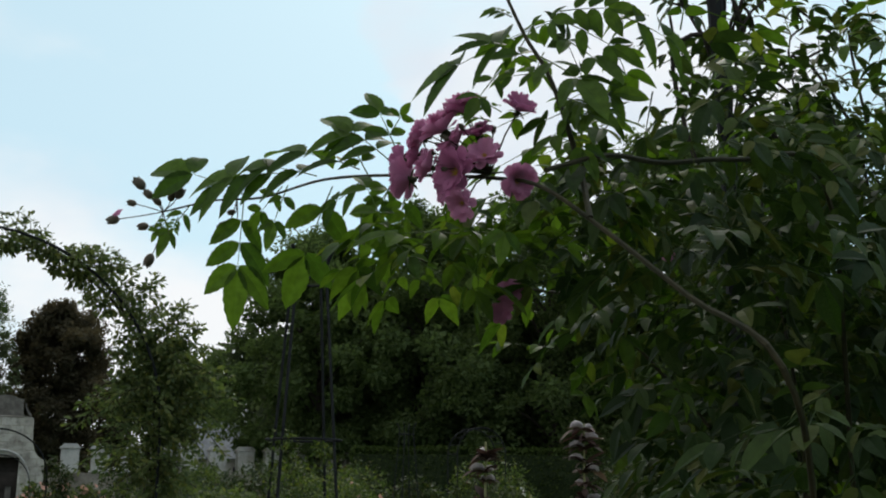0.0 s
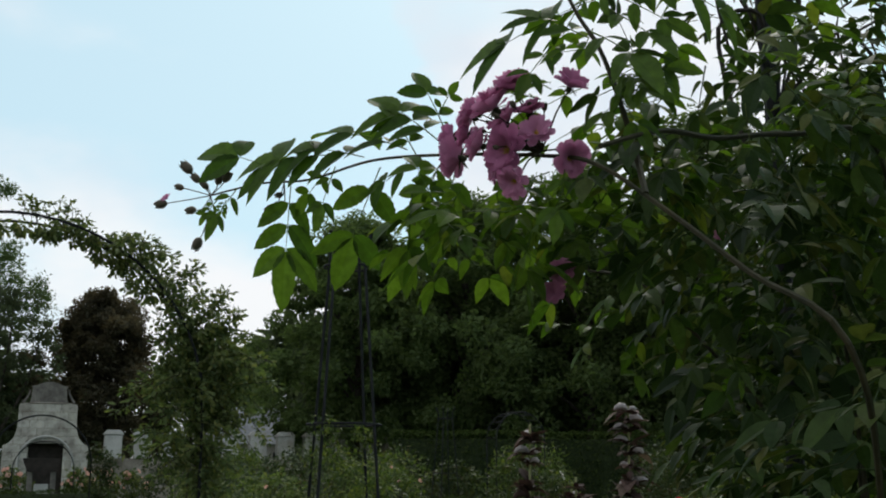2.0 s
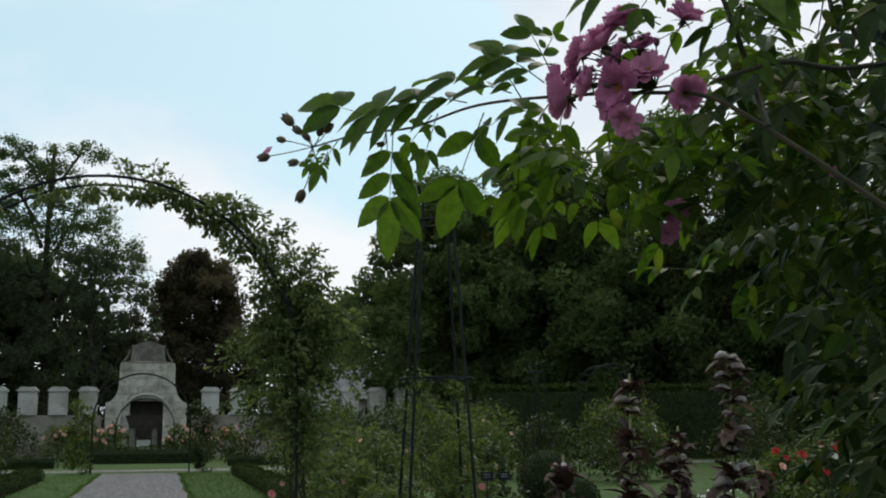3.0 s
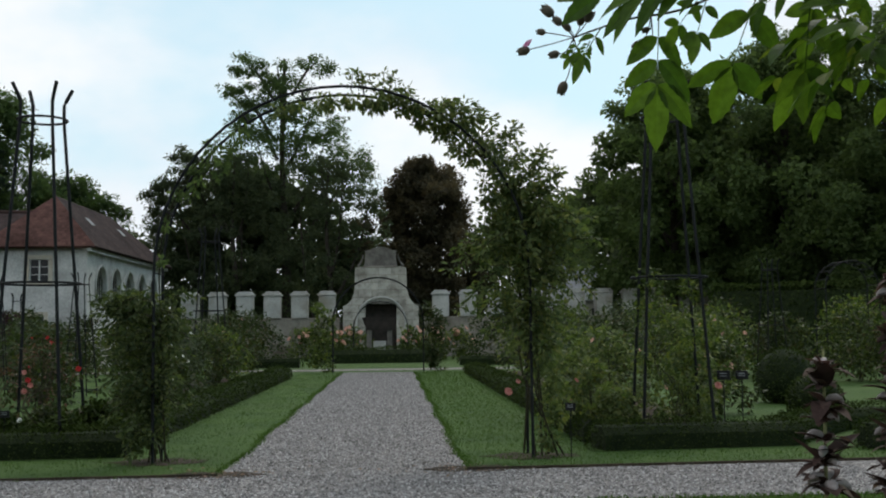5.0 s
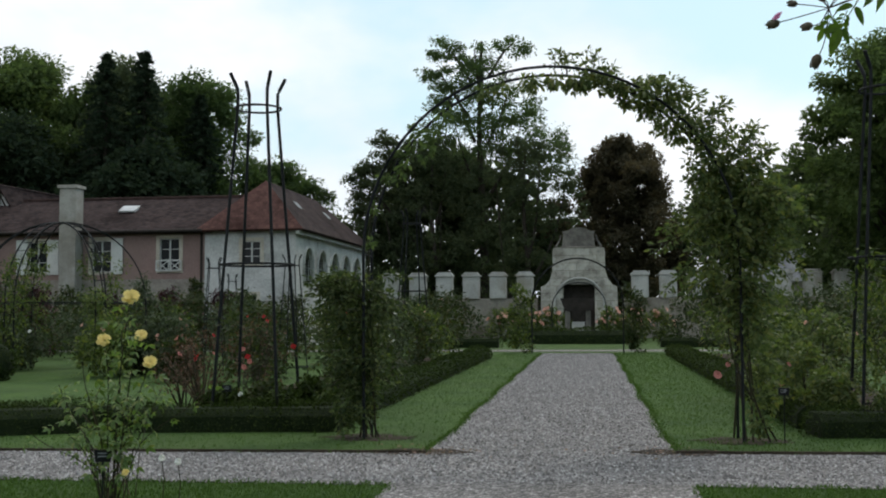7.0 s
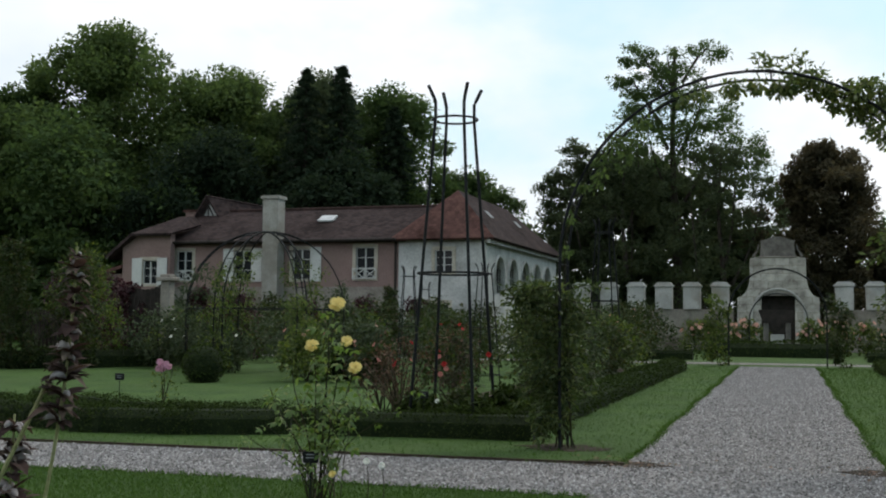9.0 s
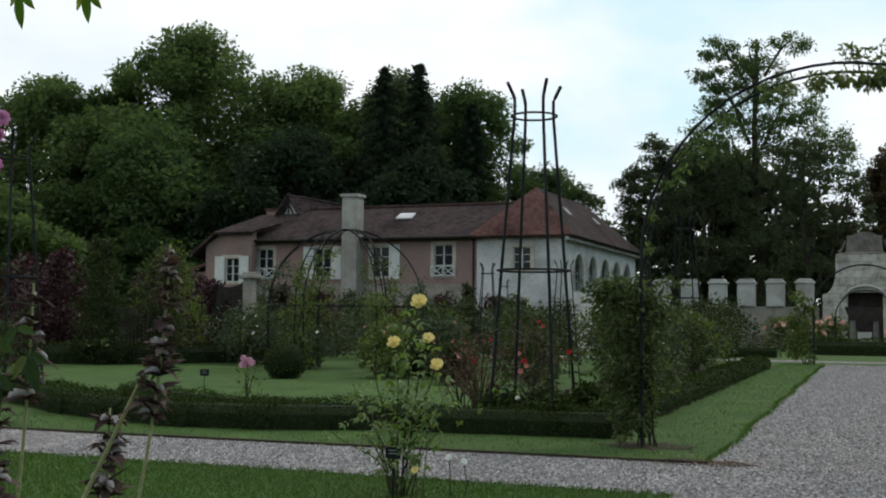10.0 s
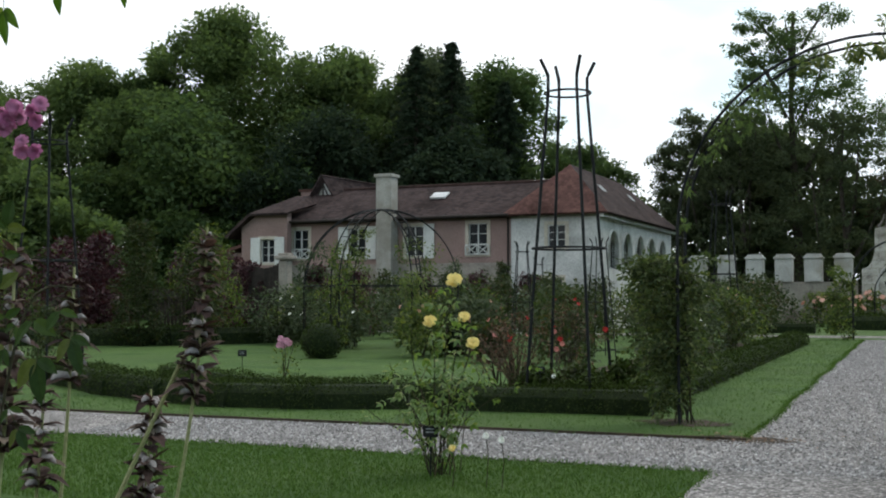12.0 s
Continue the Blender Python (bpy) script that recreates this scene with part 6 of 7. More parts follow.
# bed round the left obelisk and along the path
for x, y, h, r, m, bl in ((-4.6, 15.3, 0.5, 0.4, ROSEDK, ()), (-3.9, 15.0, 0.6, 0.4, BOX, ()), (-5.0, 14.6, 0.5, 0.45, BOX, ()), (-4.2, 14.5, 0.45, 0.4, BOX, ()),
                          (-4.3, 18.6, 0.7, 0.5, ROSEDK, (("red", 1), ("salmon", 1))), (-4.4, 20.2, 1.0, 0.5, ROSE, (("white", 4),)), (-4.3, 21.5, 1.2, 0.6, ROSEDK, (("white", 6),)), (-4.6, 24.0, 1.5, 0.7, SAGE, (("white", 8),)),
                          (-4.4, 27.0, 1.5, 0.8, ROSEDK, ()), (-4.8, 31.0, 1.6, 0.9, ROSE, ()), (-5.0, 35.0, 1.7, 1.0, ROSEDK, ()),
                          (2.9, 15.8, 1.0, 0.5, CLIMB, (("coral", 3),)), (3.0, 14.8, 0.7, 0.4, CLIMB, ()), (4.2, 15.4, 1.3, 0.5, CLIMB, (("salmon", 2),)), (3.5, 17.5, 1.5, 0.7, CLIMB, (("salmon", 2),)), (2.75, 17.2, 1.1, 0.5, CLIMB, ()), (3.2, 18.8, 1.3, 0.6, ROSE, ()), (4.9, 17.6, 1.5, 0.6, ROSE, ()), (4.1, 20.0, 1.4, 0.7, ROSEDK, ()),
                          (3.9, 23.0, 1.5, 0.8, ROSE, ()), (4.3, 27.0, 1.6, 0.9, SAGE, ()), (4.0, 31.0, 1.8, 1.0, ROSE, ()), (4.6, 36.0, 1.9, 1.1, ROSEDK, ()), (6.0, 38.0, 2.2, 1.3, ROSE, ())):
    shrub((x, y, 0.0), h, r, m, {ROSE: RB1, CLIMB: "light green leafy garden rose bush", ROSEDK: RB2, SAGE: RB3, BOX: "low dark leafy plant in the bed"}[m], bl, leaf=0.06 + 0.0016 * y, bloomsize=0.038, group="bushes along the path")

# left garden
for x, y, h, r, m, bl in ((-9.2, 23.6, 0.9, 0.6, ROSEDK, (("coral", 1),)), (-7.4, 24, 1.2, 0.8, ROSEDK, (("red", 1),)), (-10.4, 26, 1.5, 0.9, SAGE, (("salmon", 4),)), (-8.3, 27, 1.7, 1, ROSEDK, (("red", 1),)),
                          (-11.6, 25.2, 1.3, 0.8, ROSE, (("salmon", 5),)), (-15.6, 28, 1.3, 0.9, SAGE, (("white", 4),)), (-18.2, 30.4, 1.5, 1, SAGE, (("white", 5),)), (-19, 30.5, 1.75, 1.3, SAGE, ()), (-16.5, 30, 1.75, 1.3, ROSEDK, ()),
                          (-9.6, 29.5, 1.75, 1.3, SAGE, ()), (-7.2, 31.5, 1.75, 1.3, ROSEDK, (("red", 1),)), (-12.6, 30.5, 1.75, 1.3, ROSEDK, (("coral", 2),)), (-14.2, 34, 1.75, 1.5, ROSE, ()), (-10.5, 35.5, 1.75, 1.4, ROSEDK, ()), (-7.4, 37, 1.75, 1.4, SAGE, ()),
                          (-17.6, 36, 1.75, 1.6, SAGE, ()), (-20.6, 34.3, 1.75, 1.3, ROSE, ()), (-13, 39.5, 1.75, 1.6, ROSEDK, ()), (-9.6, 42, 1.75, 1.6, ROSE, (("coral", 2),)), (-16, 42, 1.75, 1.7, ROSEDK, ()), (-19.6, 41, 1.75, 1.7, ROSEDK, ()),
                          (-22.6, 42, 1.75, 1.7, ROSE, ()), (-6.6, 45, 1.75, 1.3, ROSEDK, (("salmon", 6),)), (-25.5, 44, 1.75, 1.8, ROSEDK, ()), (-28.5, 42, 1.75, 1.8, ROSE, ()), (-10.5, 50, 1.75, 1.8, ROSEDK, ()), (-6.8, 54, 1.75, 1.6, ROSEDK, ()), (-9.4, 58, 1.75, 1.5, SAGE, ())):
    h = h * 1.3 if y > 38 else h
    shrub((x, y, 0.0), h, r, m, {ROSE: RB1, ROSEDK: RB2, SAGE: RB3}[m], bl, leaf=0.05 + 0.0026 * y, clumps=30, per=58, bloomsize=0.045 + 0.0007 * y, group="bushes of the left garden")
for x, y, h, r in ((-21.3, 36.8, 2.7, 0.7), (-24.2, 36.6, 2.9, 0.9), (-25.4, 37.0, 3.2, 1.2), (-27.4, 38.0, 3.6, 1.6), (-20.6, 38.5, 2.6, 1.0), (-17.5, 44.0, 2.5, 0.8), (-15.4, 44.8, 2.4, 0.9), (-20.4, 44.6, 2.3, 0.8), (-24.6, 28.4, 3.6, 0.8), (-26.0, 28.5, 3.4, 1.5), (-28.5, 27.5, 3.0, 1.6), (-27.0, 31.0, 3.0, 1.6)):
    shrub((x, y, 0.0), h, r, PURPLE, "dense rounded shrub with dark purple leaves", (), leaf=0.14, clumps=40, per=85, category="shrub", name="purple_shrub", group="purple shrubs", low=0.05)
shrub((-22.2, 27.4, 0.0), 3.9, 0.85, ROSEDK, "narrow dark green upright garden shrub", (), leaf=0.11, clumps=60, per=90, category="shrub", name="garden_shrub", group="tall shrubs", low=0.03)
for x, y, h, r in ((-21.2, 29.2, 3.6, 0.9), (-22.6, 31.6, 3.9, 1.3), (-30.0, 29.0, 3.9, 1.6), (-33.5, 32.0, 4.6, 2.2), (-31.5, 25.0, 3.4, 1.5)):
    shrub((x, y, 0.0), h, r, ROSEDK if x > -22 else ROSE, "tall loose green garden shrub", (), leaf=0.12, clumps=46, per=70, category="shrub", name="garden_shrub", group="tall shrubs", low=0.05)
for x, y, h, r in ((-16.4, 44.2, 3.0, 0.6), (-19.0, 44.4, 2.5, 0.9), (-14.4, 45.0, 2.2, 0.9), (-22.0, 44.2, 2.6, 0.9), (-24.6, 44.6, 2.4, 0.9), (-12.6, 46.0, 2.3, 1.0)):
    shrub((x, y, 0.0), h, r, ROSEDK, "dark leafy shrub against the house wall", (), leaf=0.13, clumps=34, per=70, category="shrub", name="garden_shrub", group="shrubs by the house", low=0.03)
screen = thing("garden_screen", "weathered grey brown slatted wooden garden screen", "fence", (-22.5, 29.4, 0))
for k in range(14):
    part("slat", box((-0.9 + 0.15 * k, -0.02, 0), (-0.79 + 0.15 * k, 0.02, 1.7 + 0.04 * (k % 3)), 0.01), BARK, screen)
for z in (0.4, 1.4):
    part("rail", box((-0.95, 0.022, z), (1.3, 0.07, z + 0.08)), BARK, screen)
pk = thing("pink_rose", "arching rose cane with a cluster of pink flowers", "rose bush", (-3.75, 2.9, 0))
PK = Vector((-3.75, 2.9, 0))
cane(pk, [(-3.75, 2.9, 0), (-3.85, 2.95, 1.0), (-3.7, 3.05, 1.9), (-3.42, 3.18, 2.25)], 0.008, 0.003, PK)
cane(pk, [(-3.75, 2.9, 0), (-3.95, 3.0, 0.9), (-3.72, 3.1, 1.7), (-3.5, 3.15, 1.85)], 0.007, 0.003, PK)
for k in range(17):
    at = Vector((-3.33 + sr.uniform(-0.08, 0.05), 3.2 + sr.uniform(-0.08, 0.06), 2.19 + sr.uniform(-0.11, 0.1))) - PK
    part("flower_stalk", tube([Vector((-3.42, 3.18, 2.2)) - PK, at], 0.0015, 5), CANE, pk)
    put_bloom(pk, PINKBLOOM[k % 3], at, (0.5 + sr.uniform(-0.8, 0.8), -1, sr.uniform(-0.4, 0.8)), sr.uniform(0.02, 0.032))
for k in range(16):
    at = Vector((-3.52 + sr.uniform(-0.18, 0.14), 3.12 + sr.uniform(-0.1, 0.1), sr.uniform(1.72, 2.35))) - PK
    ob = part("leaf", VARIANT[k % 8], None, pk)
    ob.matrix_local = leaf_pose(at, Vector((sr.uniform(-1, 1), -0.6, 0)), sr.uniform(0.10, 0.15), sr)

# right garden
for x, y, h, r, m, bl in ((5.7, 19.0, 1.2, 0.6, ROSEDK, (("salmon", 5),)), (9.0, 30.5, 1.6, 1.0, ROSE, (("salmon", 6),)), (11.2, 31.5, 1.8, 1.2, ROSEDK, ()), (8.0, 29.5, 1.9, 1.2, ROSE, ()), (13.6, 29.5, 1.5, 1.0, ROSE, (("white", 5),)), (12.5, 29, 1.9, 1.3, ROSEDK, ()),
                          (6.6, 33, 1.9, 1.2, ROSEDK, ()), (10, 34, 2.0, 1.4, ROSE, ()), (14, 33.5, 2.2, 1.5, ROSE, ()), (16.5, 28, 2.0, 1.4, ROSEDK, ()), (8, 39, 2.3, 1.5, SAGE, ()), (12, 40, 2.4, 1.6, ROSEDK, ()), (17, 38, 2.4, 1.7, ROSE, ()),
                          (9.9, 16.2, 1.1, 0.6, ROSE, (("red", 7), ("salmon", 4))), (11.6, 17.4, 1.2, 0.7, ROSEDK, (("red", 6), ("white", 8))), (7.6, 29.0, 1.4, 0.9, ROSEDK, ()), (14.2, 21, 1.3, 0.9, ROSE, (("red", 5),)), (15, 22, 1.6, 1.1, ROSEDK, ()),
                          (18.5, 32, 2.4, 1.6, ROSEDK, ()), (20, 26, 2.2, 1.6, ROSE, ()), (7.0, 45, 2.0, 1.5, ROSEDK, ()), (11, 47, 2.4, 1.7, ROSE, ()), (5.2, 53, 2.4, 1.8, ROSEDK, ()), (8.8, 56, 2.4, 1.8, ROSE, ()), (14, 55, 2.6, 1.9, ROSEDK, ())):
    shrub((x, y, 0.0), h, r, m, {ROSE: RB1, ROSEDK: RB2, SAGE: RB3}[m], bl, leaf=0.05 + 0.0026 * y, clumps=30, per=58, bloomsize=0.055 + 0.0008 * y, group="bushes of the right garden")
shrub((7.1, 13.1, 0.0), 0.65, 0.6, SAGE, "low mound covered with small white flowers", (("white", 60),), leaf=0.04, clumps=26, per=50, bloomsize=0.022, name="white_flower_mound", category="flowering plant")
# before the gate
for x, y in ((-4.4, 55.5), (-3.2, 56.5), (-2.0, 57.0), (1.0, 57.0), (2.2, 56.3), (3.4, 55.4)):
    shrub((x, y, 0.0), 1.6, 0.85, ROSE, "rose bush with salmon flowers before the gate", (("salmon", 12),), leaf=0.17, clumps=26, per=40, bloomsize=0.12, group="roses before the gate")
# clipped balls
def ball(at, r):
    ob = thing("box_ball", "clipped dark green box ball on the lawn edge", "topiary", at, "box balls")
    core = bmesh.new()
    bmesh.ops.create_icosphere(core, subdivisions=3, radius=r * 0.94, matrix=Matrix.Translation((0, 0, r * 0.82)))
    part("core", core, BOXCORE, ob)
    n = unit(int(2600 * r * r) + 900)
    s = 0.055 * (0.7 + 0.6 * rng.random(len(n)))
    part("leaves", leaf_mesh("leaves", BOX, n * r * (0.96 + 0.04 * rng.random((len(n), 1))) + np.array([0, 0, r * 0.82]), n + unit(len(n)) * 0.8, unit(len(n)) + n, s, s * 0.6), None, ob)


for x, y, r in ((-13.75, 23.9, 0.5), (-9.9, 25.6, 0.55), (7.8, 21.6, 0.6), (6.6, 17.0, 0.42), (-11.2, 26.5, 0.6)):
    ball((x, y, 0), r)
shrub((-10.6, 17.0, 0.0), 0.75, 0.3, ROSE, "small rose with a pink flower head", (), leaf=0.06, clumps=10, per=20, canes=3)
pf = thing("pink_flower", "cluster of pink flowers on a thin stem", "flower", (-10.45, 16.7, 0))
part("stem", tube([(0, 0, 0), (0.05, 0, 0.4), (0.02, 0, 0.72)], 0.008, 5), CANE, pf)
for k in range(7):
    put_bloom(pf, MESHES["pale"], (0.02 + sr.uniform(-0.12, 0.12), sr.uniform(-0.06, 0.06), 0.72 + sr.uniform(-0.07, 0.07)), (0.2, -1, 0.5), 0.06)

# ---- plant labels on stakes ----
def plant_label(x, y, h, w=0.16, turn=0):
    ob = thing("plant_label", "small black plant label on a thin stake", "label", (x, y, 0), "plant labels")
    part("stake", tube([(0, 0, 0), (0, 0, h)], 0.007, 6), IRON, ob)
    pl = part("plate", box((-w / 2, -0.008, h - 0.02), (w / 2, 0.004, h + w * 0.6), 0.004), LABEL, ob)
    for k in range(2):
        part("writing_bar", box((-w * 0.3, -0.012, h + w * (0.15 + 0.2 * k)), (w * 0.25, -0.009, h + w * (0.21 + 0.2 * k))), GREY, pl)
    ob.rotation_euler.z = radians(turn)


for x, y, h, w in ((-3.99, 8.55, 0.36, 0.13), (-11.9, 17.6, 0.42, 0.17), (2.12, 13.0, 0.58, 0.12), (4.70, 14.62, 0.84, 0.16), (4.43, 14.55, 0.84, 0.17), (-13.5, 18.2, 0.4, 0.16), (-4.9, 14.3, 0.5, 0.12)):
    plant_label(x, y, h, w, 18 if x < 0 else -12)

# ---- yellow rose by the near lawn ----
LIGHTLEAF = leaf_mat("fresh_rose_leaf", (0.08, 0.13, 0.04), (0.17, 0.23, 0.08), (1.3, 1.5, 0.7), 0.4, 0.45, (0.2, 0.2, 0.08))
LIGHTVAR = [finish(compound_leaf(bmesh.new(), (0, 0, 0), (0.0, 1.0, -0.2), (0.1 * (k - 1.5), 0, 1), 2, sr), "leaf", LIGHTLEAF) for k in range(4)]
yr = thing("yellow_rose", "tall sparse rose bush with four yellow flowers", "rose bush", (-4.0, 8.7, 0))
YB = Vector((-4.0, 8.7, 0))
FL4 = [((-3.83, 8.69, 1.66), 0.075), ((-4.02, 8.6, 1.31), 0.062), ((-3.71, 8.62, 1.35), 0.055), ((-3.63, 8.62, 1.13), 0.06)]
tops = [c for c, s in FL4] + [(-4.2, 8.6, 1.15), (-4.45, 8.7, 0.95), (-3.95, 8.8, 1.45), (-3.6, 8.8, 0.9)]
for c in tops:
    c = Vector(c) - YB
    line = smooth_line([(c.x * 0.15, c.y * 0.15, 0), (c.x * 0.35 + sr.uniform(-0.05, 0.05), c.y * 0.3, c.z * 0.45), (c.x * 0.8 + sr.uniform(-0.04, 0.04), c.y * 0.8, c.z * 0.8), c], 4)
    part("cane", tube(line, taper(len(line), 0.007, 0.003), 6), CANE, yr)
    for k in range(18):
        p = line[3 + (k * len(line)) // 18 % (len(line) - 3)]
        a = sr.uniform(0, math.tau)
        ob = part("leaf", LIGHTVAR[k % 4], None, yr)
        ob.matrix_local = leaf_pose(p, Vector((math.cos(a), math.sin(a), 0)), sr.uniform(0.12, 0.21), sr)
for c, s in FL4:
    f = Vector((0.45, -0.75, 0.75))
    b = put_bloom(yr, MESHES["yellow"], Vector(c) - YB, f, s * 1.0, "full yellow rose flower")
for k in range(15):
    a, e, z = sr.uniform(0, math.tau), sr.uniform(0.1, 0.55), sr.uniform(0.25, 0.95)
    x0, y0 = sr.uniform(-0.16, 0.16), sr.uniform(-0.16, 0.16)
    line = smooth_line([(x0, y0, 0), (x0 + e * 0.3 * math.cos(a) + sr.uniform(-0.06, 0.06), y0 + e * 0.3 * math.sin(a), z * 0.5), (x0 + e * math.cos(a), y0 + e * math.sin(a) * 0.7, z * 0.8), (x0 + e * math.cos(a) * 1.1 + sr.uniform(-0.12, 0.12), y0 + e * math.sin(a), z)], 3)
    part("cane", tube(line, taper(len(line), 0.0055, 0.0025), 5), DEADCANE if k % 3 == 0 else CANE, yr)
    for q in range(4 if k % 2 else 2):
        ob = part("leaf", LIGHTVAR[(k + q) % 4], None, yr)
        ob.matrix_local = leaf_pose(line[-1 - 2 * q], Vector((math.cos(a + q), math.sin(a + q), 0)), sr.uniform(0.1, 0.17), sr)
for x, y, z in ((-3.35, 8.2, 0.42), (-3.2, 8.15, 0.4), (-3.6, 8.1, 0.32)):
    ob = thing("small_rose", "small pale rose flower on a thin stem", "flower", (x, y, 0))
    part("stem", tube([(0, 0, 0), (0.02, 0, z * 0.6), (0, 0, z)], 0.004, 5), CANE, ob)
    put_bloom(ob, MESHES["yellow" if x == -3.6 else "white"], (0, 0, z), (0.3, -1, 0.5), 0.03)

# ---- acanthus spikes ----
BRACT = leaf_mat("acanthus_bract", (0.034, 0.021, 0.02), (0.10, 0.066, 0.056), (1.2, 0.9, 0.8), 0.2, 0.7, (0.16, 0.13, 0.10), 0.06)
HOOD = leaf_mat("acanthus_flower", (0.3, 0.26, 0.26), (0.5, 0.45, 0.43), (1, 1, 1), 0.3, 0.6)
STALK = rough_mat("acanthus_stalk", (0.2, 0.21, 0.09), (0.34, 0.33, 0.17), 8, 60, 0.7, 0.3, 0.003)


def acanthus(foot, top, spike, width, label, seed, hoods=9, thick=0.008):
    """A leaning stalk whose upper part carries whorls of dark spiny bracts and pale hooked flowers."""
    r = random.Random(seed)
    ob = thing("acanthus_spike", label, "acanthus", foot, "acanthus spikes")
    d = Vector(top) - Vector(foot)
    L = d.length
    bow = 0.86 if hoods else 0.0
    bend = lambda t: d * t + Vector((d.x, d.y, 0)) * (bow * t * (1 - t))
    part("stalk", tube([bend(t / 10) for t in range(11)], taper(11, thick * 1.25, thick * 0.6 if hoods else thick), 7), STALK, ob)
    br_ = bmesh.new()
    n = max(2, int(spike / 0.044))
    ax = d.normalized()
    side = ax.cross(Vector((0, 1, 0))).normalized()
    fore = ax.cross(side)
    for k in range(n):
        t = 1 - spike / L * (1 - (k + r.uniform(-0.4, 0.4)) / n)
        for q in range(4):
            a = k * 0.79 + q * math.tau / 4 + r.uniform(-0.5, 0.5)
            out = side * math.cos(a) + fore * math.sin(a)
            size = width * (0.85 - 0.35 * k / n) * r.uniform(0.55, 1.2)
            for w in (-0.4, 0.0, 0.4):
                leaflet_into(br_, bend(t) + out * 0.004, out + ax * r.uniform(0.25, 1.1) + out.cross(ax) * (w + r.uniform(-0.15, 0.15)), ax - out * 0.2, size * (0.7 if w else 0.95), size * (0.3 if w else 0.5), r.uniform(0.0, 0.7))
            if hoods and r.random() < 0.14 + 0.016 * hoods:
                hd = bmesh.new()
                b0 = bend(t) + ax * 0.012
                pts = [b0 + out * (size * 0.6 * e) + ax * (size * (0.6 * e - 0.62 * e * e)) for e in (0, 0.3, 0.6, 0.85, 1.0)]
                add_tube(hd, pts, [size * f for f in (0.05, 0.11, 0.13, 0.09, 0.02)], 7)
                part("flower", hd, HOOD if r.random() < 0.85 else BRACT, ob, "pale hooded flower", True)
    part("bract_cover", br_, BRACT, ob)["kind"] = "stuff"
    return ob


AC = "leaning acanthus stalk with dark purple-brown bracts"
acanthus((-3.12, 3.6, 0), (-2.78, 3.62, 1.82), 0.68, 0.15, AC, 1, 12)
acanthus((-3.45, 3.4, 0.0), (-2.86, 3.62, 1.36), 0.12, 0.07, AC + " cut short", 2, 0)
acanthus((-3.5, 4.04, 0), (-3.38, 4.04, 1.12), 0.6, 0.2, AC, 3, 14)
acanthus((-3.42, 3.4, 0), (-3.26, 3.4, 1.66), 0.45, 0.14, AC, 4, 10)
acanthus((-3.1, 2.7, 0), (-2.9, 2.72, 1.72), 0.7, 0.16, AC, 5, 9)
acanthus((-3.42, 3.2, 0), (-3.24, 3.22, 1.2), 0.4, 0.13, AC, 6, 3)
acanthus((1.5, 3.85, 0), (1.55, 3.85, 1.45), 0.5, 0.19, AC, 9, 4)
acanthus((1.86, 4.14, 0), (1.95, 4.14, 1.76), 1.1, 0.18, AC, 7, 4)
acanthus((1.98, 3.94, 0), (2.06, 3.95, 1.55), 0.9, 0.2, AC, 8, 4)
acanthus((2.36, 4.22, 0), (2.45, 4.23, 1.85), 0.75, 0.19, AC, 10, 5)
acanthus((2.12, 4.2, 0), (2.16, 4.2, 1.5), 0.8, 0.2, AC, 11, 3)
acanthus((2.55, 3.7, 0), (2.26, 3.72, 1.42), 0.14, 0.12, AC + " cut short", 12, 0)

low = thing("acanthus_clump", "clump of dark green leaves at the foot of flower stalks", "acanthus", (-3.1, 3.3, 0))
part("foliage", leaf_stuff("foliage", (0, 0, 0.25), (0.6, 0.6, 0.3), 90, 0.3, sr, ""), ROSEDK, low)["kind"] = "stuff"
low2 = thing("acanthus_clump", "clump of dark green leaves at the foot of flower stalks", "acanthus", (2.1, 4.1, 0))
part("foliage", leaf_stuff("foliage", (0, 0, 0.3), (0.7, 0.6, 0.35), 120, 0.3, sr, ""), ROSEDK, low2)["kind"] = "stuff"
# rose shoots between the spikes
shoot = thing("rose_shoot", "green rose shoot with pale-backed hanging leaves", "rose branch", (-2.15, 1.95, 0))
SB = Vector((-2.15, 1.95, 0))
cane(shoot, [(-2.15, 1.95, 0), (-2.22, 1.95, 0.9), (-2.12, 1.96, 1.5), (-1.98, 2.0, 1.56)], 0.006, 0.002, SB)
for b, t in (((-2.1, 1.96, 1.53), (-2.06, 1.95, 1.33)), ((-2.13, 1.96, 1.5), (-2.2, 1.95, 1.38)), ((-2.05, 1.98, 1.54), (-1.96, 1.97, 1.40)), ((-2.17, 1.95, 1.3), (-2.1, 1.95, 1.2)), ((-2.16, 1.95, 1.45), (-2.2, 1.94, 1.64)), ((-2.18, 1.95, 1.6), (-2.14, 1.93, 1.78))):
    part("leaf", compound_leaf(bmesh.new(), Vector(b) - SB, Vector(t) - SB, (0.2, -0.8, 0.6), 2, lr), SHADELEAF, shoot)

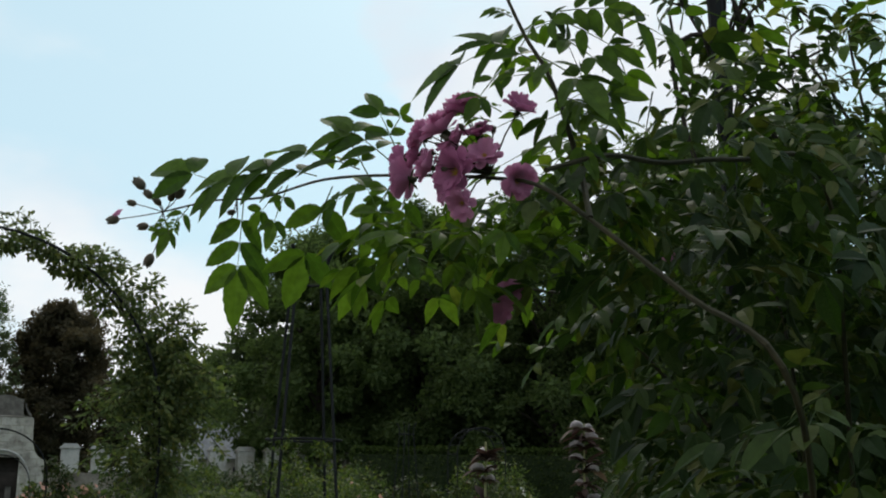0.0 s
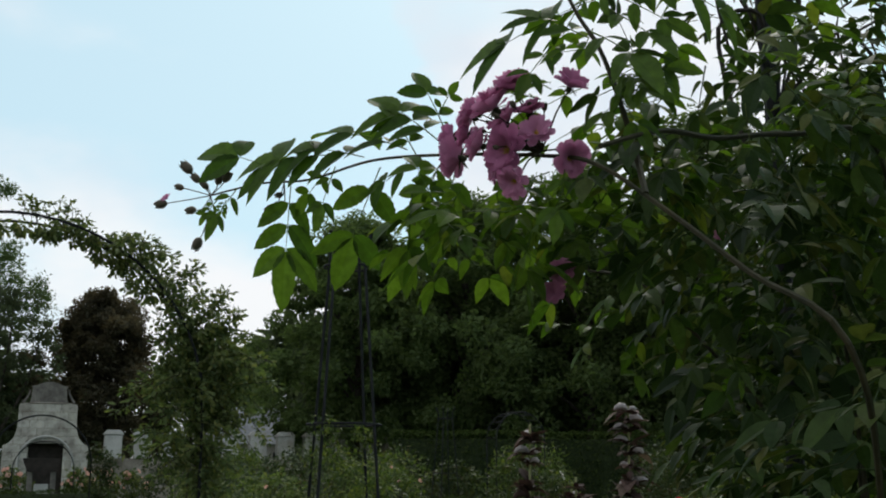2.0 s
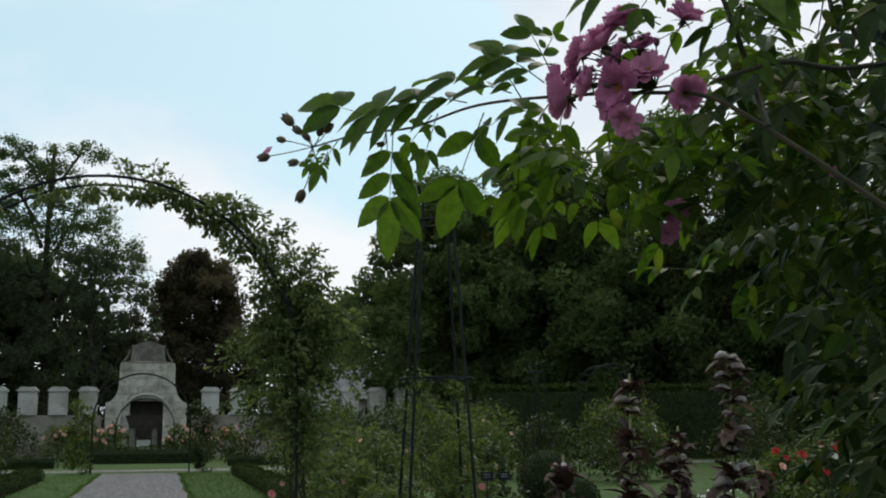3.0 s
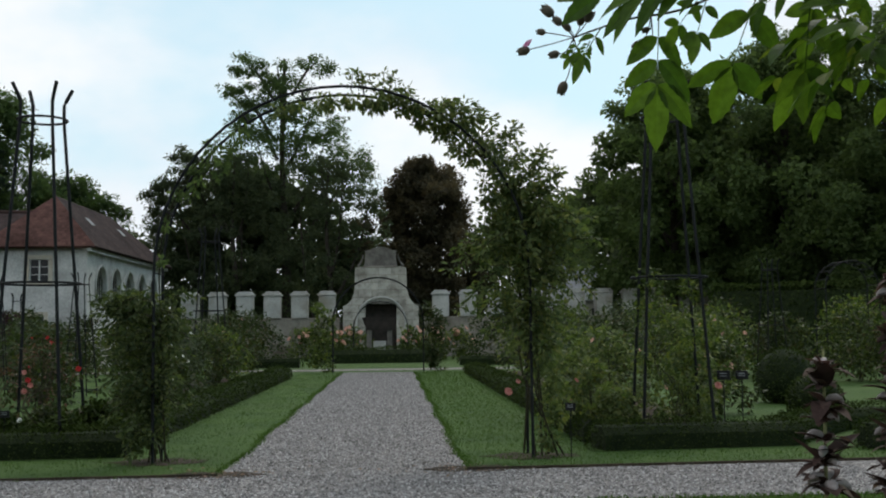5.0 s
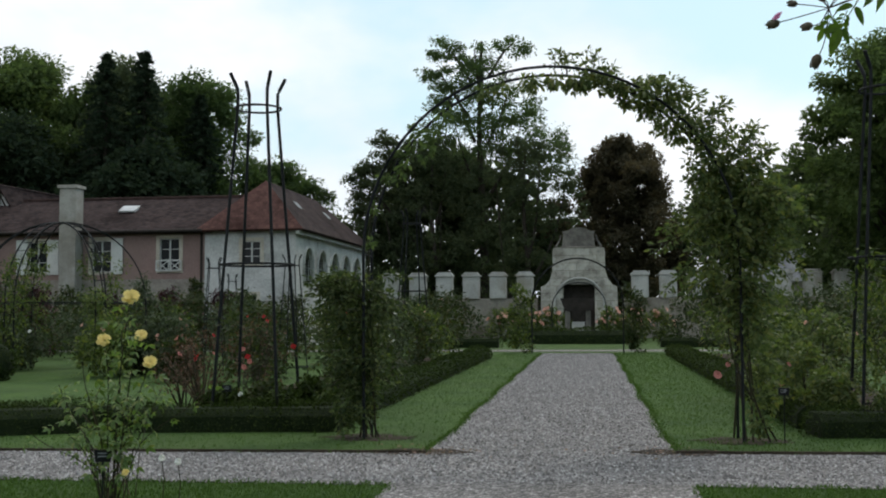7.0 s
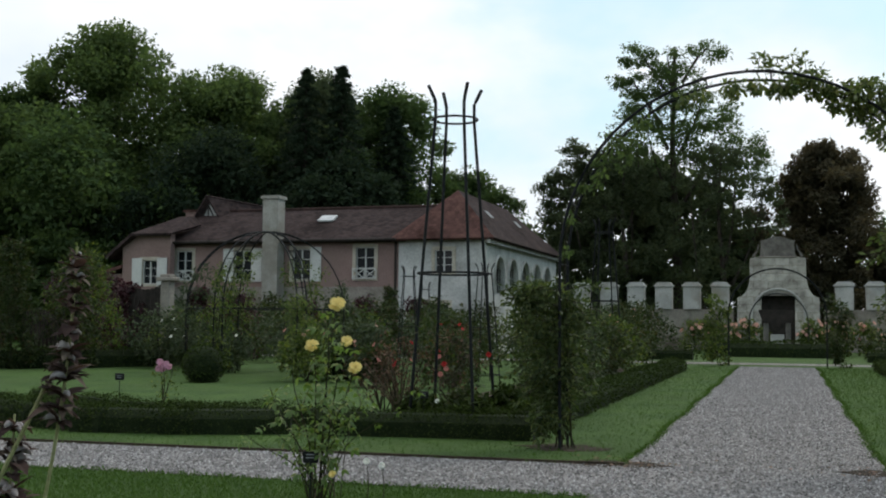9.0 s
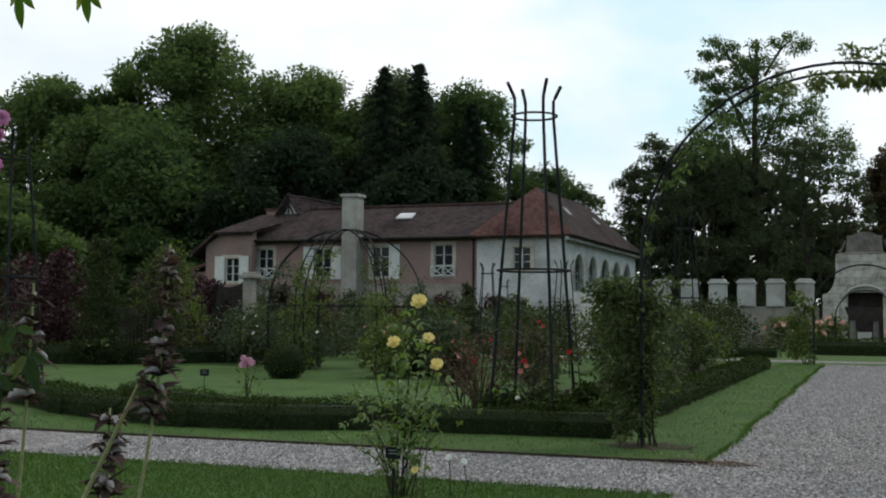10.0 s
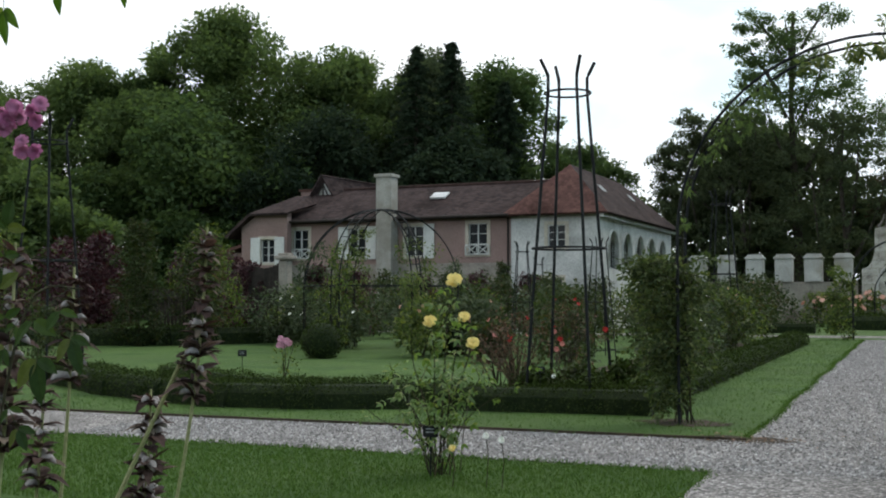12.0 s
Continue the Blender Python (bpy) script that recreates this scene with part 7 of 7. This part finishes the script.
# ---- grass blades and loose pebbles ----
def tufts(line, label, n=60, h=0.055):
    """Ragged grass that leans over a lawn's edge."""
    P = []
    for (x0, y0), (x1, y1) in zip(line, line[1:]):
        m = int(math.hypot(x1 - x0, y1 - y0) * n)
        t = rng.random(m)
        w = rng.normal(0, 0.035, (2, m)) + 0.03 * np.sin(t * 37 + x0)
        P.append(np.stack([x0 + (x1 - x0) * t + w[0], y0 + (y1 - y0) * t + w[1], np.zeros(m)], -1))
    P = np.concatenate(P)
    D = np.stack([rng.normal(0, 0.8, len(P)), rng.normal(0, 0.8, len(P)), np.ones(len(P))], -1)
    s = h * (0.4 + rng.random(len(P)))
    tagged(new("grass_edge", leaf_mesh("grass_edge", BLADE, P, D, unit(len(P)), s, 0.012)), label, "grass", "", "stuff")


for line in ([(PL, 11.9), (PL, 40)], [(PR, 12.07), (PR, 40)], [(-14, 9.5), (-9, 9.65), (PL, 9.72), (PL, 6)], [(8, 10.0), (5, 9.92), (PR, 9.85), (PR, 6)], [(-14, 11.45), (-9, 11.58), (PL, 11.92)], [(7, 12.4), (4.8, 12.3), (PR, 12.1)]):
    tufts(line, "ragged grass leaning over the gravel edge", 170, 0.045)

def scatter(poly, n):
    xs, ys = [p[0] for p in poly], [p[1] for p in poly]
    x, y = rng.uniform(min(xs), max(xs), n), rng.uniform(min(ys), max(ys), n)
    keep = np.zeros(n, bool)
    for (x0, y0), (x1, y1) in zip(poly, poly[1:] + poly[:1]):
        cross = ((y0 > y) != (y1 > y)) & (x < (x1 - x0) * (y - y0) / (y1 - y0 + 1e-12) + x0)
        keep ^= cross
    return np.stack([x[keep], y[keep], np.zeros(keep.sum())], -1)


def grass(poly, n, h, label):
    P = scatter(poly, n)
    D = np.stack([rng.normal(0, 0.45, len(P)), rng.normal(0, 0.45, len(P)), np.ones(len(P))], -1)
    s = h * (0.5 + rng.random(len(P)))
    tagged(new("grass", leaf_mesh("grass", BLADE, P, D, unit(len(P)), s, 0.008)), label, "grass", "", "stuff")


grass([(-12, 9.5), (-9, 9.6), (-1.9, 9.68), (-1.9, 6.5), (-9, 6.5)], 60000, 0.035, "short mown grass blades by the path")
grass([(0.88, 9.8), (5, 9.88), (5, 7.5), (0.88, 7.5)], 22000, 0.035, "short mown grass blades by the path")
grass([(-12.5, 11.6), (-9, 11.6), (-1.9, 11.93), (-1.9, 40), (-3.25, 40), (-3.3, 13.8), (-9, 12.75), (-12.5, 13.6)], 55000, 0.04, "short mown grass blades along the hedge")
grass([(0.88, 12.1), (6, 12.3), (6, 13.6), (2.5, 13.6), (2.5, 40), (0.88, 40)], 55000, 0.04, "short mown grass blades along the path")


def pebbles(poly, n, z):
    P = scatter(poly, n) + np.array([0, 0, z])
    bm_v = np.array([(1, 0, -0.2), (0, 1, -0.2), (-1, 0, -0.2), (0, -1, -0.2), (0, 0, 0.6)])
    f = np.array([(0, 1, 4), (1, 2, 4), (2, 3, 4), (3, 0, 4)])
    m = len(P)
    a = rng.random(m) * math.tau
    s = 0.010 + 0.010 * rng.random(m)
    X = bm_v[None] * s[:, None, None] * (1 + 0.4 * rng.normal(size=(m, 5, 1)))
    V = np.stack([X[..., 0] * np.cos(a)[:, None] - X[..., 1] * np.sin(a)[:, None], X[..., 0] * np.sin(a)[:, None] + X[..., 1] * np.cos(a)[:, None], X[..., 2]], -1) + P[:, None]
    me = bpy.data.meshes.new("pebbles")
    me.from_pydata(V.reshape(-1, 3).tolist(), [], (np.arange(m)[:, None, None] * 5 + f[None]).reshape(-1, 3).tolist())
    me.materials.append(PEBBLEMIX)
    tagged(new("loose_gravel", me), "loose pale grey gravel stones on the path", "gravel", "", "stuff")


PEBBLEMIX = leaf_mat("gravel_stone", (0.085, 0.078, 0.076), (0.31, 0.29, 0.282), (1, 1, 1), 0.0, 0.85, (0.48, 0.46, 0.445))
pebbles([(-9, 9.7), (PL, 9.76), (PR, 9.9), (5, 10), (5, 12.2), (PR, 12.0), (PL, 11.85), (-9, 11.5)], 24000, 0.014)
pebbles([(PL + 0.05, 11.9), (PR - 0.05, 12.0), (PR - 0.05, 40), (PL + 0.05, 40)], 34000, 0.009)
